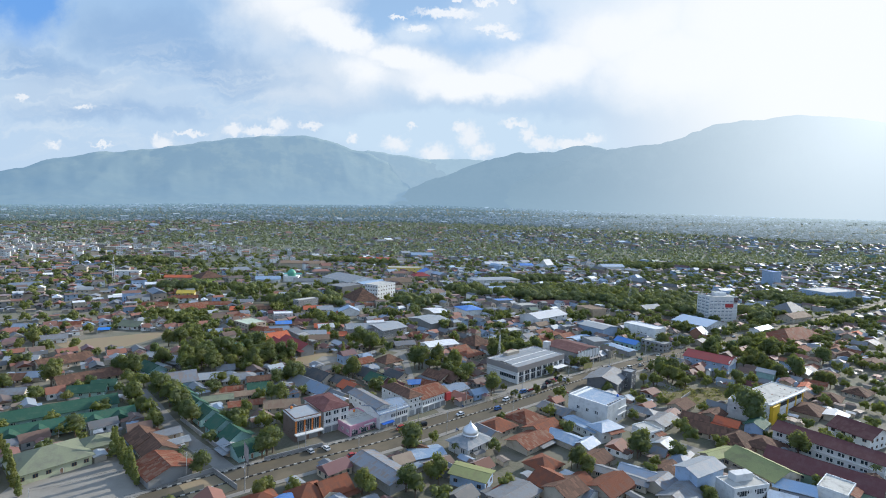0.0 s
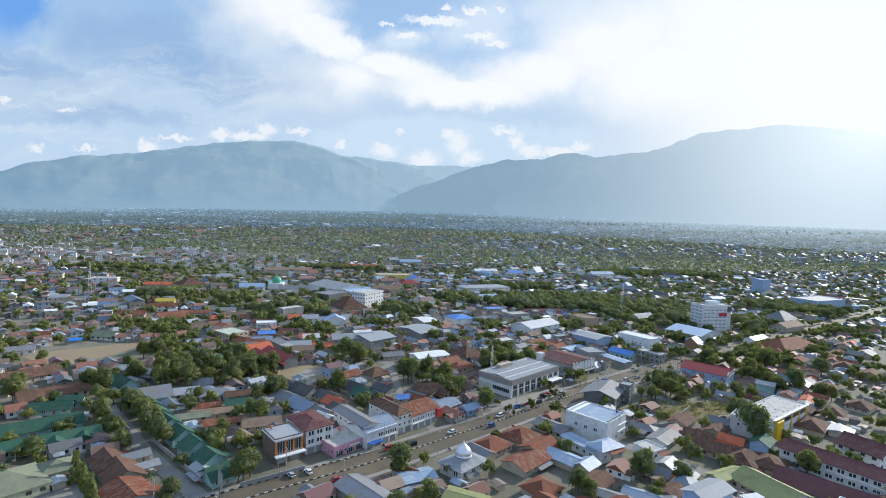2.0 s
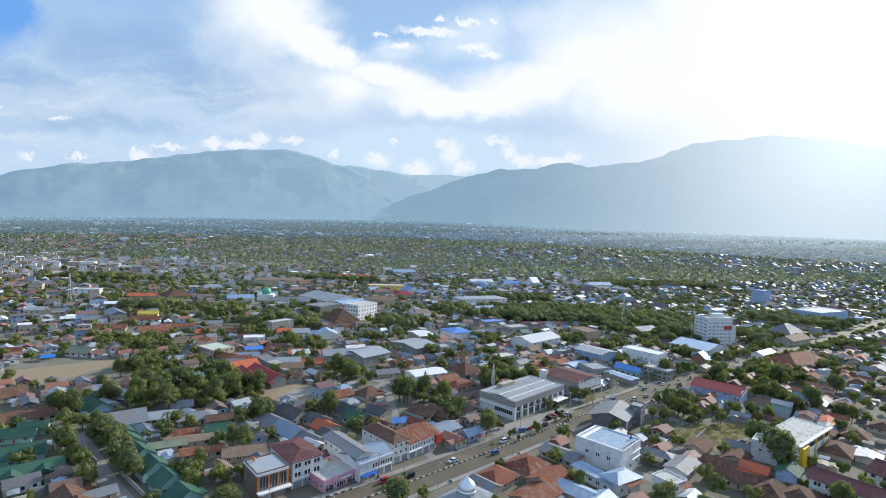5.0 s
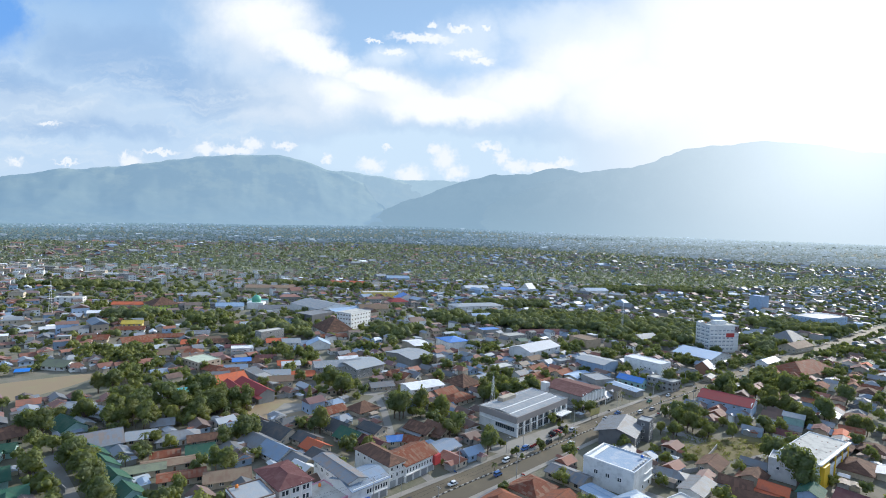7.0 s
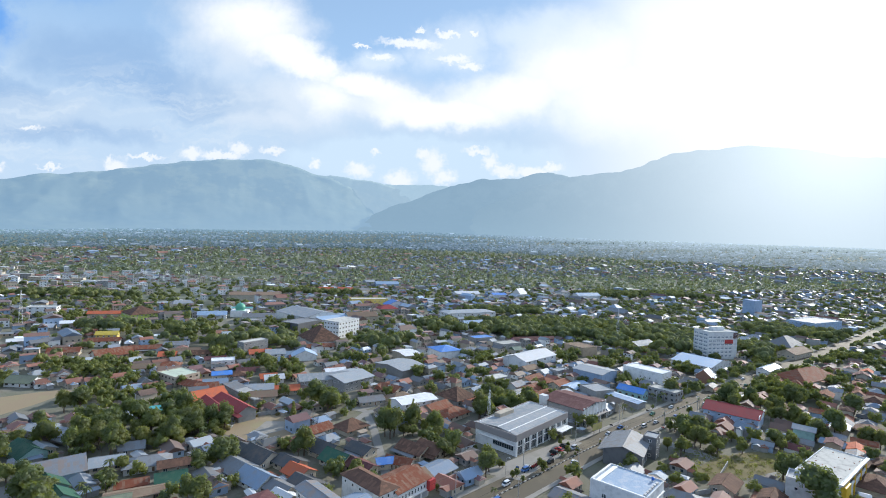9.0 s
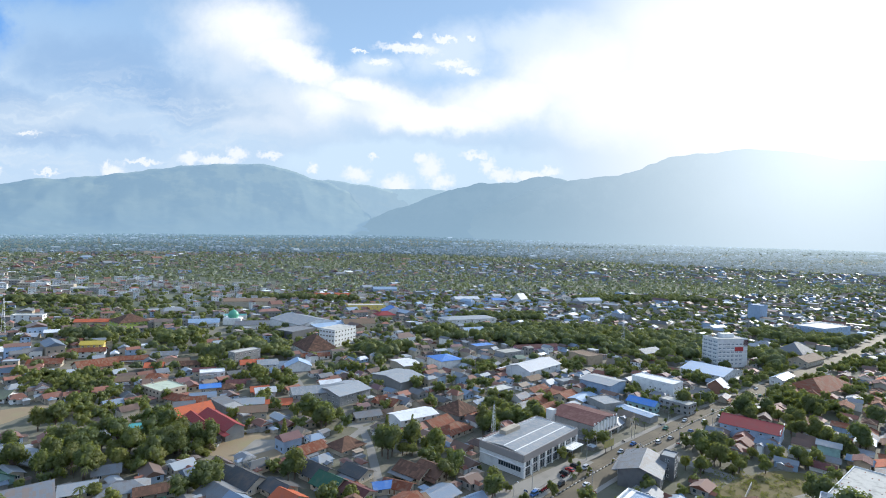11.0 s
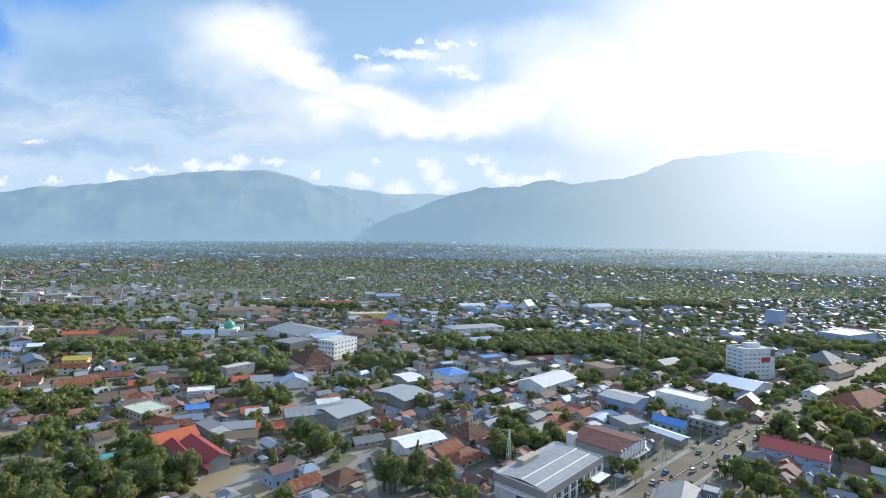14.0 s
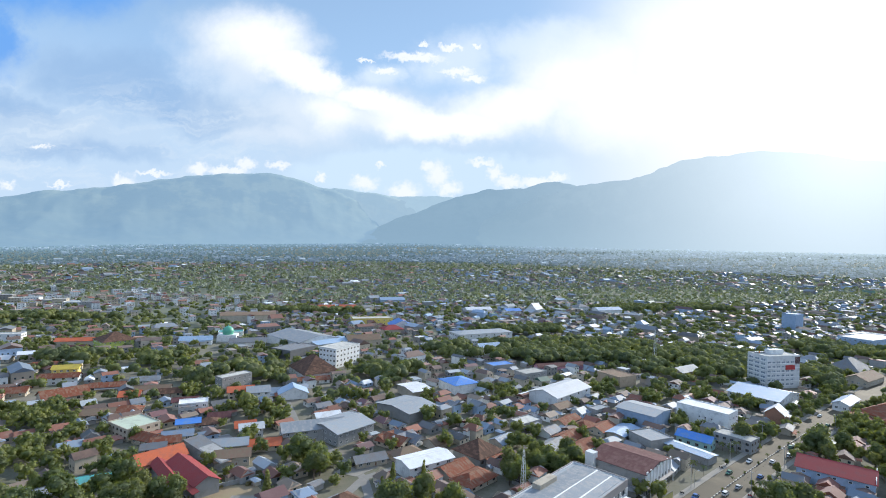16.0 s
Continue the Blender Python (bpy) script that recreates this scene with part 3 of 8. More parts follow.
def building(x, y, w, d, rot, h, roof="gable", rm="rust", wm="cream", pitch=0.45, along="", storeys=1, over=0.8, win=True, name="house", group="", label=""):
    """A building on a w x d plan, with walls, roof, ridge cap, windows and a door."""
    plan = (pose(x, y, 0, 0, 0, rot), w, d)
    if along == "d" or (not along and roof in ("gable", "hip") and d > w * 1.05):
        w, d, rot = d, w, rot + 90
    m = pose(x, y, 0, 0, 0, rot)
    PLOTS.append((x, y, w / 2, d / 2, radians(rot)))
    PLAN[0] = plan
    label = label or f"{('two-storey ' if storeys == 2 else 'tall ' if storeys > 2 else '')}{WALL_WORDS[wm]} {name.replace('_', ' ')} with a {ROOF_WORDS[rm]} roof"
    ob = empty(name, m, label, {"house": "house", "hotel": "hotel", "mosque": "mosque"}.get(name, "building"), group)
    W, D = w / 2, d / 2
    if roof == "gable":
        wall = prism([(-D, 0), (-D, h), (0, h + pitch * D - 0.02), (D, h), (D, 0)], -W, W)
    elif roof == "shed":
        wall = prism([(-D, 0), (-D, h), (D, h + pitch * D * 0.6), (D, 0)], -W, W)
    else:
        wall = box(-W, -D, 0, W, D, h)
    part("wall", wall, WALL[wm], ob)
    if roof == "flat":
        q = 0.22
        part("roof", box(-W + q, -D + q, h, W - q, D - q, h + 0.12), ROOF[rm], ob)
        rim = join(box(-W - 0.06, -D - 0.06, h - 0.15, W + 0.06, -D + q, h + 0.55), box(-W - 0.06, D - q, h - 0.15, W + 0.06, D + 0.06, h + 0.55),
                   box(-W - 0.06, -D + q, h - 0.15, -W + q, D - q, h + 0.55), box(W - q, -D + q, h - 0.15, W + 0.06, D - q, h + 0.55))
        part("parapet", rim, WALL[wm], ob)
    else:
        g, ridge = roof_geo(roof, w, d, pitch, over)
        g = ([(a, b, c + h + 0.03) for a, b, c in g[0]], g[1])
        r = part("roof", g, ROOF[rm], ob)
        if ridge:
            z = ridge[2] + h + 0.03
            part("ridge_cap", prism([(-0.22, z - 0.22 * pitch + 0.02), (0, z + 0.08), (0.22, z - 0.22 * pitch + 0.02), (0, z - 0.02)], ridge[0], ridge[1]), ROOF[rm], r)
    if name == "house" and RNG.random() < 0.6:
        u, q = RNG.uniform(-0.3, 0.3) * w, RNG.uniform(0.25, 0.5) * w
        sgn = RNG.choice((-1, 1))
        z = h - 0.25 - (0.35 if roof != "flat" else 0)
        v = [(u - q, sgn * D, z), (u + q, sgn * D, z), (u + q, sgn * (D + 2.6), z - 0.5), (u - q, sgn * (D + 2.6), z - 0.5)]
        v += [(a_, b_, c_ - 0.1) for a_, b_, c_ in v]
        g = [(0, 1, 2, 3), (7, 6, 5, 4), (0, 4, 5, 1), (1, 5, 6, 2), (2, 6, 7, 3), (3, 7, 4, 0)]
        part("porch_roof", (v, g if sgn < 0 else [tuple(reversed(t_)) for t_ in g]), ROOF[RNG.choice((rm, rm, "greymetal", "zinc", "rust"))], ob)
    if win:
        mesh = WINDOW if RNG.random() < 0.6 else WINDOW_BROWN
        fl = h / storeys
        for side, (half, face) in enumerate(((W, D), (D, W), (W, D), (D, W))):
            if side > 1 and name == "house" and RNG.random() < 0.93:
                continue
            n = max(1, min(4 if name == "house" else 7, int(2 * half / 3.4)))
            a = side * math.pi / 2
            for s in range(storeys):
                for i in range(n):
                    u = (i + 0.5) * 2 * half / n - half
                    mm = Matrix.Rotation(a, 4, "Z") @ Matrix.Translation((u, -face, s * fl))
                    if s == 0 and side == 0 and i == n // 2:
                        share("door", DOOR, ob, m=mm @ Matrix.Diagonal((1.0, 1, 2.1, 1)))
                    else:
                        share("window", mesh, ob, m=mm @ Matrix.Translation((0, 0, fl * 0.34)) @ Matrix.Diagonal((1.5, 1, min(1.3, fl * 0.42), 1)))
    return ob


# ---- trees ----
def leaf_cloud(rng, blobs, count, size, flat=0.55):
    """Small bent leaf sprays spread over and inside blobs (x, y, z, rx, ry, rz)."""
    v, f = [], []
    vol = [b[3] * b[4] + b[5] * b[3] for b in blobs]
    for _ in range(count):
        b = rng.choices(blobs, vol)[0]
        n = Vector((rng.gauss(0, 1), rng.gauss(0, 1), rng.gauss(0.25, 1))).normalized()
        rr = rng.uniform(0.78, 1.14)
        c = Vector((b[0] + n.x * b[3] * rr, b[1] + n.y * b[4] * rr, b[2] + n.z * b[5] * rr))
        t = (n + 0.24 * Vector((rng.gauss(0, 1), rng.gauss(0, 1), rng.gauss(0.2, 1)))).normalized()
        q = t.to_track_quat("Z", "Y")
        s, a = size * rng.uniform(0.6, 1.35), rng.uniform(0, 6.3)
        o = len(v)
        k = 4
        for i in range(k):
            r = s * rng.uniform(0.55, 1.0)
            v.append(tuple(c + q @ Vector((r * math.cos(a + i * 6.283 / k), flat * 1.6 * r * math.sin(a + i * 6.283 / k), rng.uniform(-0.25, 0.25) * s))))
        f.append(tuple(range(o, o + k)))
    return v, f


def lobe(rng, x, y, z, rx, ry, rz, n=6):
    """A rounded, uneven clump of a crown: closed above, open below."""
    rings = [(-0.5, 0.82), (0.12, 1.0), (0.7, 0.66)]
    a0 = rng.uniform(0, 1)
    v, f = [], []
    for h, r in rings:
        for i in range(n):
            q = r * rng.uniform(0.86, 1.14)
            v.append((x + rx * q * math.cos(a0 + 6.283 * i / n), y + ry * q * math.sin(a0 + 6.283 * i / n), z + rz * (h + rng.uniform(-0.08, 0.08))))
    v.append((x, y, z + rz))
    for j in range(2):
        f += [(j * n + i, j * n + (i + 1) % n, (j + 1) * n + (i + 1) % n, (j + 1) * n + i) for i in range(n)]
    f += [(2 * n + i, 2 * n + (i + 1) % n, 3 * n) for i in range(n)]
    return v, f


def limb(points, r0, r1, n=6):
    v, f = [], []
    for i, p in enumerate(points):
        p = Vector(p)
        a = Vector(points[min(i + 1, len(points) - 1)]) - Vector(points[max(i - 1, 0)])
        q = a.to_track_quat("Z", "Y")
        r = r0 + (r1 - r0) * i / (len(points) - 1)
        v += [tuple(p + q @ Vector((r * math.cos(6.283 * j / n), r * math.sin(6.283 * j / n), 0))) for j in range(n)]
    for i in range(len(points) - 1):
        f += [(i * n + j, i * n + (j + 1) % n, (i + 1) * n + (j + 1) % n, (i + 1) * n + j) for j in range(n)]
    return v, f


def broad_tree(seed, leaf, label, tall=7.0, wide=3.0, count=1150):
    rng = random.Random(seed)
    ob = empty("tree", pose(0, 0, -400), label, "tree")
    base = tall * 0.26
    geos = [limb([(0, 0, -0.1), (0.08, 0.05, base * 0.6), (rng.uniform(-.2, .2), rng.uniform(-.2, .2), base * 1.4)], 0.24, 0.14)]
    blobs = []
    for i in range(rng.randint(9, 12)):
        a, e = i * 2.4 + rng.uniform(-.4, .4), rng.uniform(0.12, 0.95)
        r = wide * (0.66 - 0.42 * e) * rng.uniform(0.7, 1.15)
        p = (r * math.cos(a), r * math.sin(a), base + (tall - base) * (0.12 + 0.74 * e))
        geos.append(limb([(0, 0, base * 0.9), (p[0] * 0.5, p[1] * 0.5, base + (p[2] - base) * 0.6), p], 0.1, 0.04, 5))
        s = wide * rng.uniform(0.34, 0.5)
        blobs.append((*p, s, s * rng.uniform(0.85, 1.1), s * rng.uniform(0.8, 1.0)))
    blobs.append((0, 0, tall * 0.62, wide * 0.6, wide * 0.6, tall * 0.24))
    part("trunk", join(*geos), BARK, ob)
    part("crown", join(leaf_cloud(rng, blobs, count, 0.29), *[lobe(rng, *b[:3], b[3] * 0.76, b[4] * 0.76, b[5] * 0.76) for b in blobs]), leaf, ob, smooth=True)
    return ob


def palm_tree(seed, tall=7.0):
    rng = random.Random(seed)
    ob = empty("palm_tree", pose(0, 0, -400), "coconut palm with a slim bare trunk and arching fronds", "palm tree")
    lean = rng.uniform(0.3, 0.9)
    part("trunk", limb([(0, 0, -0.1), (lean * 0.3, 0, tall * 0.4), (lean, 0.1, tall)], 0.17, 0.11), BARK, ob)
    v, f = [], []
    for i in range(17):
        a = i * 2.4 + rng.uniform(-.2, .2)
        up, ln = rng.uniform(-0.2, 1.0), rng.uniform(2.2, 3.1)
        for side in (-1, 1):
            row = []
            for k in range(7):
                s = k / 6
                out = ln * s * math.cos(up * (1 - s * 0.4))
                z = tall + ln * (math.sin(up) * s - 0.75 * s * s)
                wd = 0.42 * math.sin(math.pi * min(1, s * 0.85 + 0.12)) * side
                c, sn = math.cos(a), math.sin(a)
                row.append(((lean + out * c, 0.1 + out * sn, z), (lean + out * c - wd * sn, 0.1 + out * sn + wd * c, z - 0.22)))
            for k in range(6):
                o = len(v)
                v += [row[k][0], row[k + 1][0], row[k + 1][1], row[k][1]]
                f.append((o, o + 1, o + 2, o + 3))
    part("crown", (v, f), LEAF_PALM, ob)
    return ob


def cypress_tree(seed):
    rng = random.Random(seed)
    ob = empty("column_tree", pose(0, 0, -400), "slim column-shaped evergreen with dense foliage", "tree")
    part("trunk", limb([(0, 0, -0.1), (0, 0, 1.2), (0, 0, 4.0)], 0.12, 0.05), BARK, ob)
    blobs = [(rng.uniform(-.1, .1), rng.uniform(-.1, .1), 0.9 + i * 0.62, 0.78 - 0.07 * abs(i - 2) - 0.03 * i, 0.78 - 0.07 * abs(i - 2) - 0.03 * i, 0.55) for i in range(8)]
    part("crown", leaf_cloud(rng, blobs, 700, 0.28), LEAF_LIGHT, ob)
    return ob


def shrub_plant(seed):
    rng = random.Random(seed)
    ob = empty("shrub", pose(0, 0, -400), "low bush of dry scrub and green leaves", "shrub")
    part("stem", join(*[limb([(0, 0, -0.05), (rng.uniform(-.5, .5), rng.uniform(-.5, .5), 0.9)], 0.05, 0.02, 4) for _ in range(4)]), BARK, ob)
    blobs = [(rng.uniform(-.9, .9), rng.uniform(-.9, .9), rng.uniform(0.4, 0.9), 0.8, 0.8, 0.55) for _ in range(5)]
    part("crown", leaf_cloud(rng, blobs, 420, 0.3), LEAF_DRY if seed % 2 else LEAF_LIGHT, ob)
    return ob


KINDS = {
    "broad": [broad_tree(11, LEAF, "broad leafy green tree with an uneven crown"), broad_tree(12, LEAF_DARK, "dense dark green tree with a rounded crown", 6.0, 3.4),
              broad_tree(13, LEAF_LIGHT, "bright yellow-green tree with a loose crown", 5.2, 2.8), broad_tree(14, LEAF_LIGHT, "bright yellow-green tree with a loose crown", 5.6, 3.0),
              broad_tree(15, LEAF_DARK, "tall dark green tree with a ragged crown", 7.6, 3.4)],
    "street": [broad_tree(21, LEAF, "small street tree with a thin trunk", 4.2, 1.5, 600), broad_tree(22, LEAF_LIGHT, "small street tree with a thin trunk", 3.8, 1.3, 500)],
    "palm": [palm_tree(31, 6.0), palm_tree(32, 7.5)],
    "cypress": [cypress_tree(41)],
    "shrub": [shrub_plant(51), shrub_plant(52)],
}
TREES = {"n": 0}
FIRST = set()
TR = random.Random(99)
SPRAYS = []  # crowns past the counted trees: material slot, x, y, scale


SIZE = {"broad": 1.13, "street": 1.15, "palm": 1.1, "cypress": 1.3, "shrub": 1.2}


def plant(kind, x, y, s):
    s *= SIZE[kind]
    pick = TR.randrange(len(KINDS[kind]))
    ob = KINDS[kind][pick]
    m = pose(x, y, 0, 0, 0, TR.uniform(0, 360)) @ Matrix.Diagonal((s, s * TR.uniform(0.9, 1.1), s * TR.uniform(0.88, 1.12), 1))
    if kind == "broad":
        TREES["n"] += 1
        if TREES["n"] > 250:
            SPRAYS.append((pick, m))
            return
    if ob.name in FIRST:
        copy_thing(ob, m)
    else:
        FIRST.add(ob.name)
        ob.matrix_basis = m


GROVES = []
GARDENS = [(21.5, 288, 5, 3), (33, 292, 5, 3), (47, 288, 3, 2), (76, 314, 6, 4), (90, 318, 6, 3), (49, 392, 3, 2), (62, 379, 3, 2), (71, 375, 3, 2), (191, 455, 5, 3), (174, 437, 5, 3), (97, 366, 4, 2), (50, 355, 4, 2), (-181, 414, 7, 3), (-145, 404, 8, 4), (-94, 447, 5, 3), (-46, 410, 6, 3), (-274, 627, 16, 9), (-130, 528, 14, 8), (-179, 529, 10, 5)]


def grove(x, y, r, n, kind="broad", scale=1.0):
    GROVES.append((x, y, r, n, kind, scale))


def plant_groves():
    for x, y, r, n, kind, scale in sorted(GROVES, key=lambda q: q[1]):
        for _ in range(n if x > -60 or y > 330 else max(1, round(n * 0.65))):
            for _try in range(10):
                a, q = TR.uniform(0, 6.3), r * math.sqrt(TR.random())
                px, py = x + q * math.cos(a), y + q * math.sin(a)
                if r < 2 or (free(px, py, 0.2) and off_road(px, py) > 1.0):
                    q_ = scale * TR.uniform(0.75, 1.25)
                    plant(kind, px, py, q_)
                    if kind == "broad":
                        PLOTS.append((px, py, 1.6 * q_, 1.6 * q_, 0))
                    break

# ---- land ----
ROAD = [(-122.1, 115.5), (-74.2, 144.4), (-26.4, 174.9), (3.3, 190.6), (36.3, 213.7), (69.3, 235.9), (99.0, 257.4), (132.0, 279.7), (176.5, 307.7), (214.5, 330.8), (260.7, 358.0), (349.8, 409.2), (425.7, 452.1), (561.0, 531.3), (858.0, 709.5)]
LANES = [[(-46.0, 165.0), (-58.0, 178.0), (-72.8, 193.0), (-88.1, 210.9), (-104.0, 232.0), (-118.8, 250.8)], [(-3.3, 290.4), (13.2, 323.4), (-3.3, 356.4), (-19.8, 382.8), (-33.0, 432.3)], [(34.6, 217.8), (19.8, 247.5), (16.5, 297.0), (13.2, 323.4)],
         [(13.2, 323.4), (39.6, 339.9), (66.0, 353.1)], [(151.8, 283.8), (171.6, 250.8), (194.7, 231.0)], [(108.9, 211.2), (132.0, 184.8), (151.8, 158.4)]]


def seg_dist(x, y, line):
    best = 1e9
    for (ax, ay), (bx, by) in zip(line, line[1:]):
        dx, dy = bx - ax, by - ay
        t = max(0, min(1, ((x - ax) * dx + (y - ay) * dy) / (dx * dx + dy * dy)))
        best = min(best, math.hypot(x - ax - t * dx, y - ay - t * dy))
    return best


def off_road(x, y):
    """Distance from the edge of the nearest carriageway."""
    return min(seg_dist(x, y, ROAD) - 9.4, min(seg_dist(x, y, l) for l in LANES) - 3.0)


def rise(x, y):
    """The plain climbs gently towards the foot of the mountains, least in the west."""
    r = math.hypot(x, y)
    a = math.degrees(math.atan2(x, y))
    s = max(0.0, min(1.0, (r - 900) / 2400))
    return s * s * (3 - 2 * s) * crest(FOOT, a)


FOOT = [(-60, 0), (-42, 14), (-34, 38), (-16, 84), (6, 124), (50, 126), (75, 90)]


def crest(knots, a):
    """Height angle of a ridge line at an azimuth, smooth between its knots."""
    if a <= knots[0][0]:
        return knots[0][1]
    for (a0, e0), (a1, e1) in zip(knots, knots[1:]):
        if a <= a1:
            t = (a - a0) / (a1 - a0)
            return e0 + (e1 - e0) * t * t * (3 - 2 * t) * 0.5 + (e1 - e0) * t * 0.5
    return knots[-1][1]


def massif(knots, r0, r1, seed):
    """Height of a range that climbs in folded spurs from its foot at r0 to its crest at r1."""
    def height(r, a, x, y):
        top = 94 + r1 * math.tan(radians(crest(knots, a)))
        s = max(0.0, min(1.0, (r - r0) / (r1 - r0)))
        fold = 1 - 2 * abs(noise.noise(Vector((x * 0.0019 + 0.5 * noise.noise(Vector((x * 0.001, y * 0.001, 5))), y * 0.0013, seed))))
        fine = noise.fractal(Vector((x * 0.006, y * 0.006, seed)), 0.8, 2.1, 5)
        q = s ** 2.7 * (1 + 0.45 * fold * s * (1 - s) * 2)
        return rise(x, y) - 6 + 10 * min(1, s * 9) + (top - rise(x, y) - 4) * q + 12 * fine * s + 4 * noise.noise(Vector((a * 1.3, seed, 0))) * s
    return height


def sector(name, radii, a0, a1, steps, height, mat, smooth=True):
    v, f = [], []
    for r in radii:
        for i in range(steps + 1):
            a = a0 + (a1 - a0) * i / steps
            x, y = r * math.sin(radians(a)), r * math.cos(radians(a))
            v.append((x, y, height(r, a, x, y)))
    n = steps + 1
    for j in range(len(radii) - 1):
        f += [(j * n + i, j * n + i + 1, (j + 1) * n + i + 1, (j + 1) * n + i) for i in range(steps)]
    return part(name, (v, [tuple(reversed(q)) for q in f]), mat, None, smooth=smooth)


# ground: earth, grass and dust in patches
GROUND, k, p = shader("ground")
co = k.n("TexCoord").outputs["Object"]
big, mid, small = k.noise(co, 0.012, 6.0, 0.6), k.noise(co, 0.07, 6.0, 0.65), k.noise(co, 0.9, 5.0, 0.7)
c = k.mix(k.ramp(mid, 0.38, 0.62), (0.078, 0.082, 0.042), (0.145, 0.124, 0.090))
c = k.mix(k.ramp(small, 0.35, 0.7, 0, 0.55), c, (0.175, 0.155, 0.118))
c = k.mix(k.ramp(big, 0.42, 0.66, 0, 0.5), c, (0.075, 0.085, 0.035))
away = k.n("VectorMath", "LENGTH")
k.t.links.new(co, away.inputs[0])
c = k.mix(k.ramp(away.outputs["Value"], 450, 900, 0, 0.8), c, (0.06, 0.085, 0.04))
k.t.links.new(c, p.inputs["Base Color"])
p.inputs["Roughness"].default_value = 0.95
p.inputs["Sheen Weight"].default_value, p.inputs["Sheen Roughness"].default_value = 0.08, 0.6
radii = [0.5, 60, 120, 200, 320, 480, 680, 900] + [900 + 130 * i for i in range(1, 31)]
ground = sector("ground", radii, -180, 180, 180, lambda r, a, x, y: rise(x, y), GROUND)
tagged(ground, "flat town ground of earth, dust and grass", "ground", kind="structure")

# mountains: far off, the haze in front of them painted on as glow
def dimmed(k, hue, f):
    """A colour scaled by a factor."""
    return k.mix(1.0, hue, (f, f, f), "MULTIPLY")


def hazy(name, high, low, patch_, strength):
    m = bpy.data.materials.new(name)
    m.use_nodes = True
    k = Nodes(m.node_tree)
    co = k.n("TexCoord").outputs["Object"]
    sp = k.n("SeparateXYZ")
    k.t.links.new(co, sp.inputs[0])
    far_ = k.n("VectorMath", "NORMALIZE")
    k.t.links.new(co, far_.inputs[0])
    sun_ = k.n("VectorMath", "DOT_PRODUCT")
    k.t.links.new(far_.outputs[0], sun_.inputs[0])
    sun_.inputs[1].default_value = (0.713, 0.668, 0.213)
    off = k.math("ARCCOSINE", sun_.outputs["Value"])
    # forest folds, and sunlit patches painted paler on the high shoulders
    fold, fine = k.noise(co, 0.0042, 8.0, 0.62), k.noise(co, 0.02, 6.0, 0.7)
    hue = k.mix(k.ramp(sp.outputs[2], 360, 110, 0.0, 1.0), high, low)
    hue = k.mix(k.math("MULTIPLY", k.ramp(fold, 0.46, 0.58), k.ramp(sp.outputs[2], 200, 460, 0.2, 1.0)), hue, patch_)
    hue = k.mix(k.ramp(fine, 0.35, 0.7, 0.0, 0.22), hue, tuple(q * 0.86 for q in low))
    # haze glow and sun glare put into the hue, stronger towards the sun
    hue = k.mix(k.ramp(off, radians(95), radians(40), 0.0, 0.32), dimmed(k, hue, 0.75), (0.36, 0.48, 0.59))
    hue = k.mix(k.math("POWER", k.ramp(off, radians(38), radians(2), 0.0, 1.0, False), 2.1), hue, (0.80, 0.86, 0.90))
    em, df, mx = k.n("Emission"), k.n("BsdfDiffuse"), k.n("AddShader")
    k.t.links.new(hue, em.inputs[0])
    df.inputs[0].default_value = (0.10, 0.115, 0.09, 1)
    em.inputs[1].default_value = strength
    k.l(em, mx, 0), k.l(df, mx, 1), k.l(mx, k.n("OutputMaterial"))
    return m


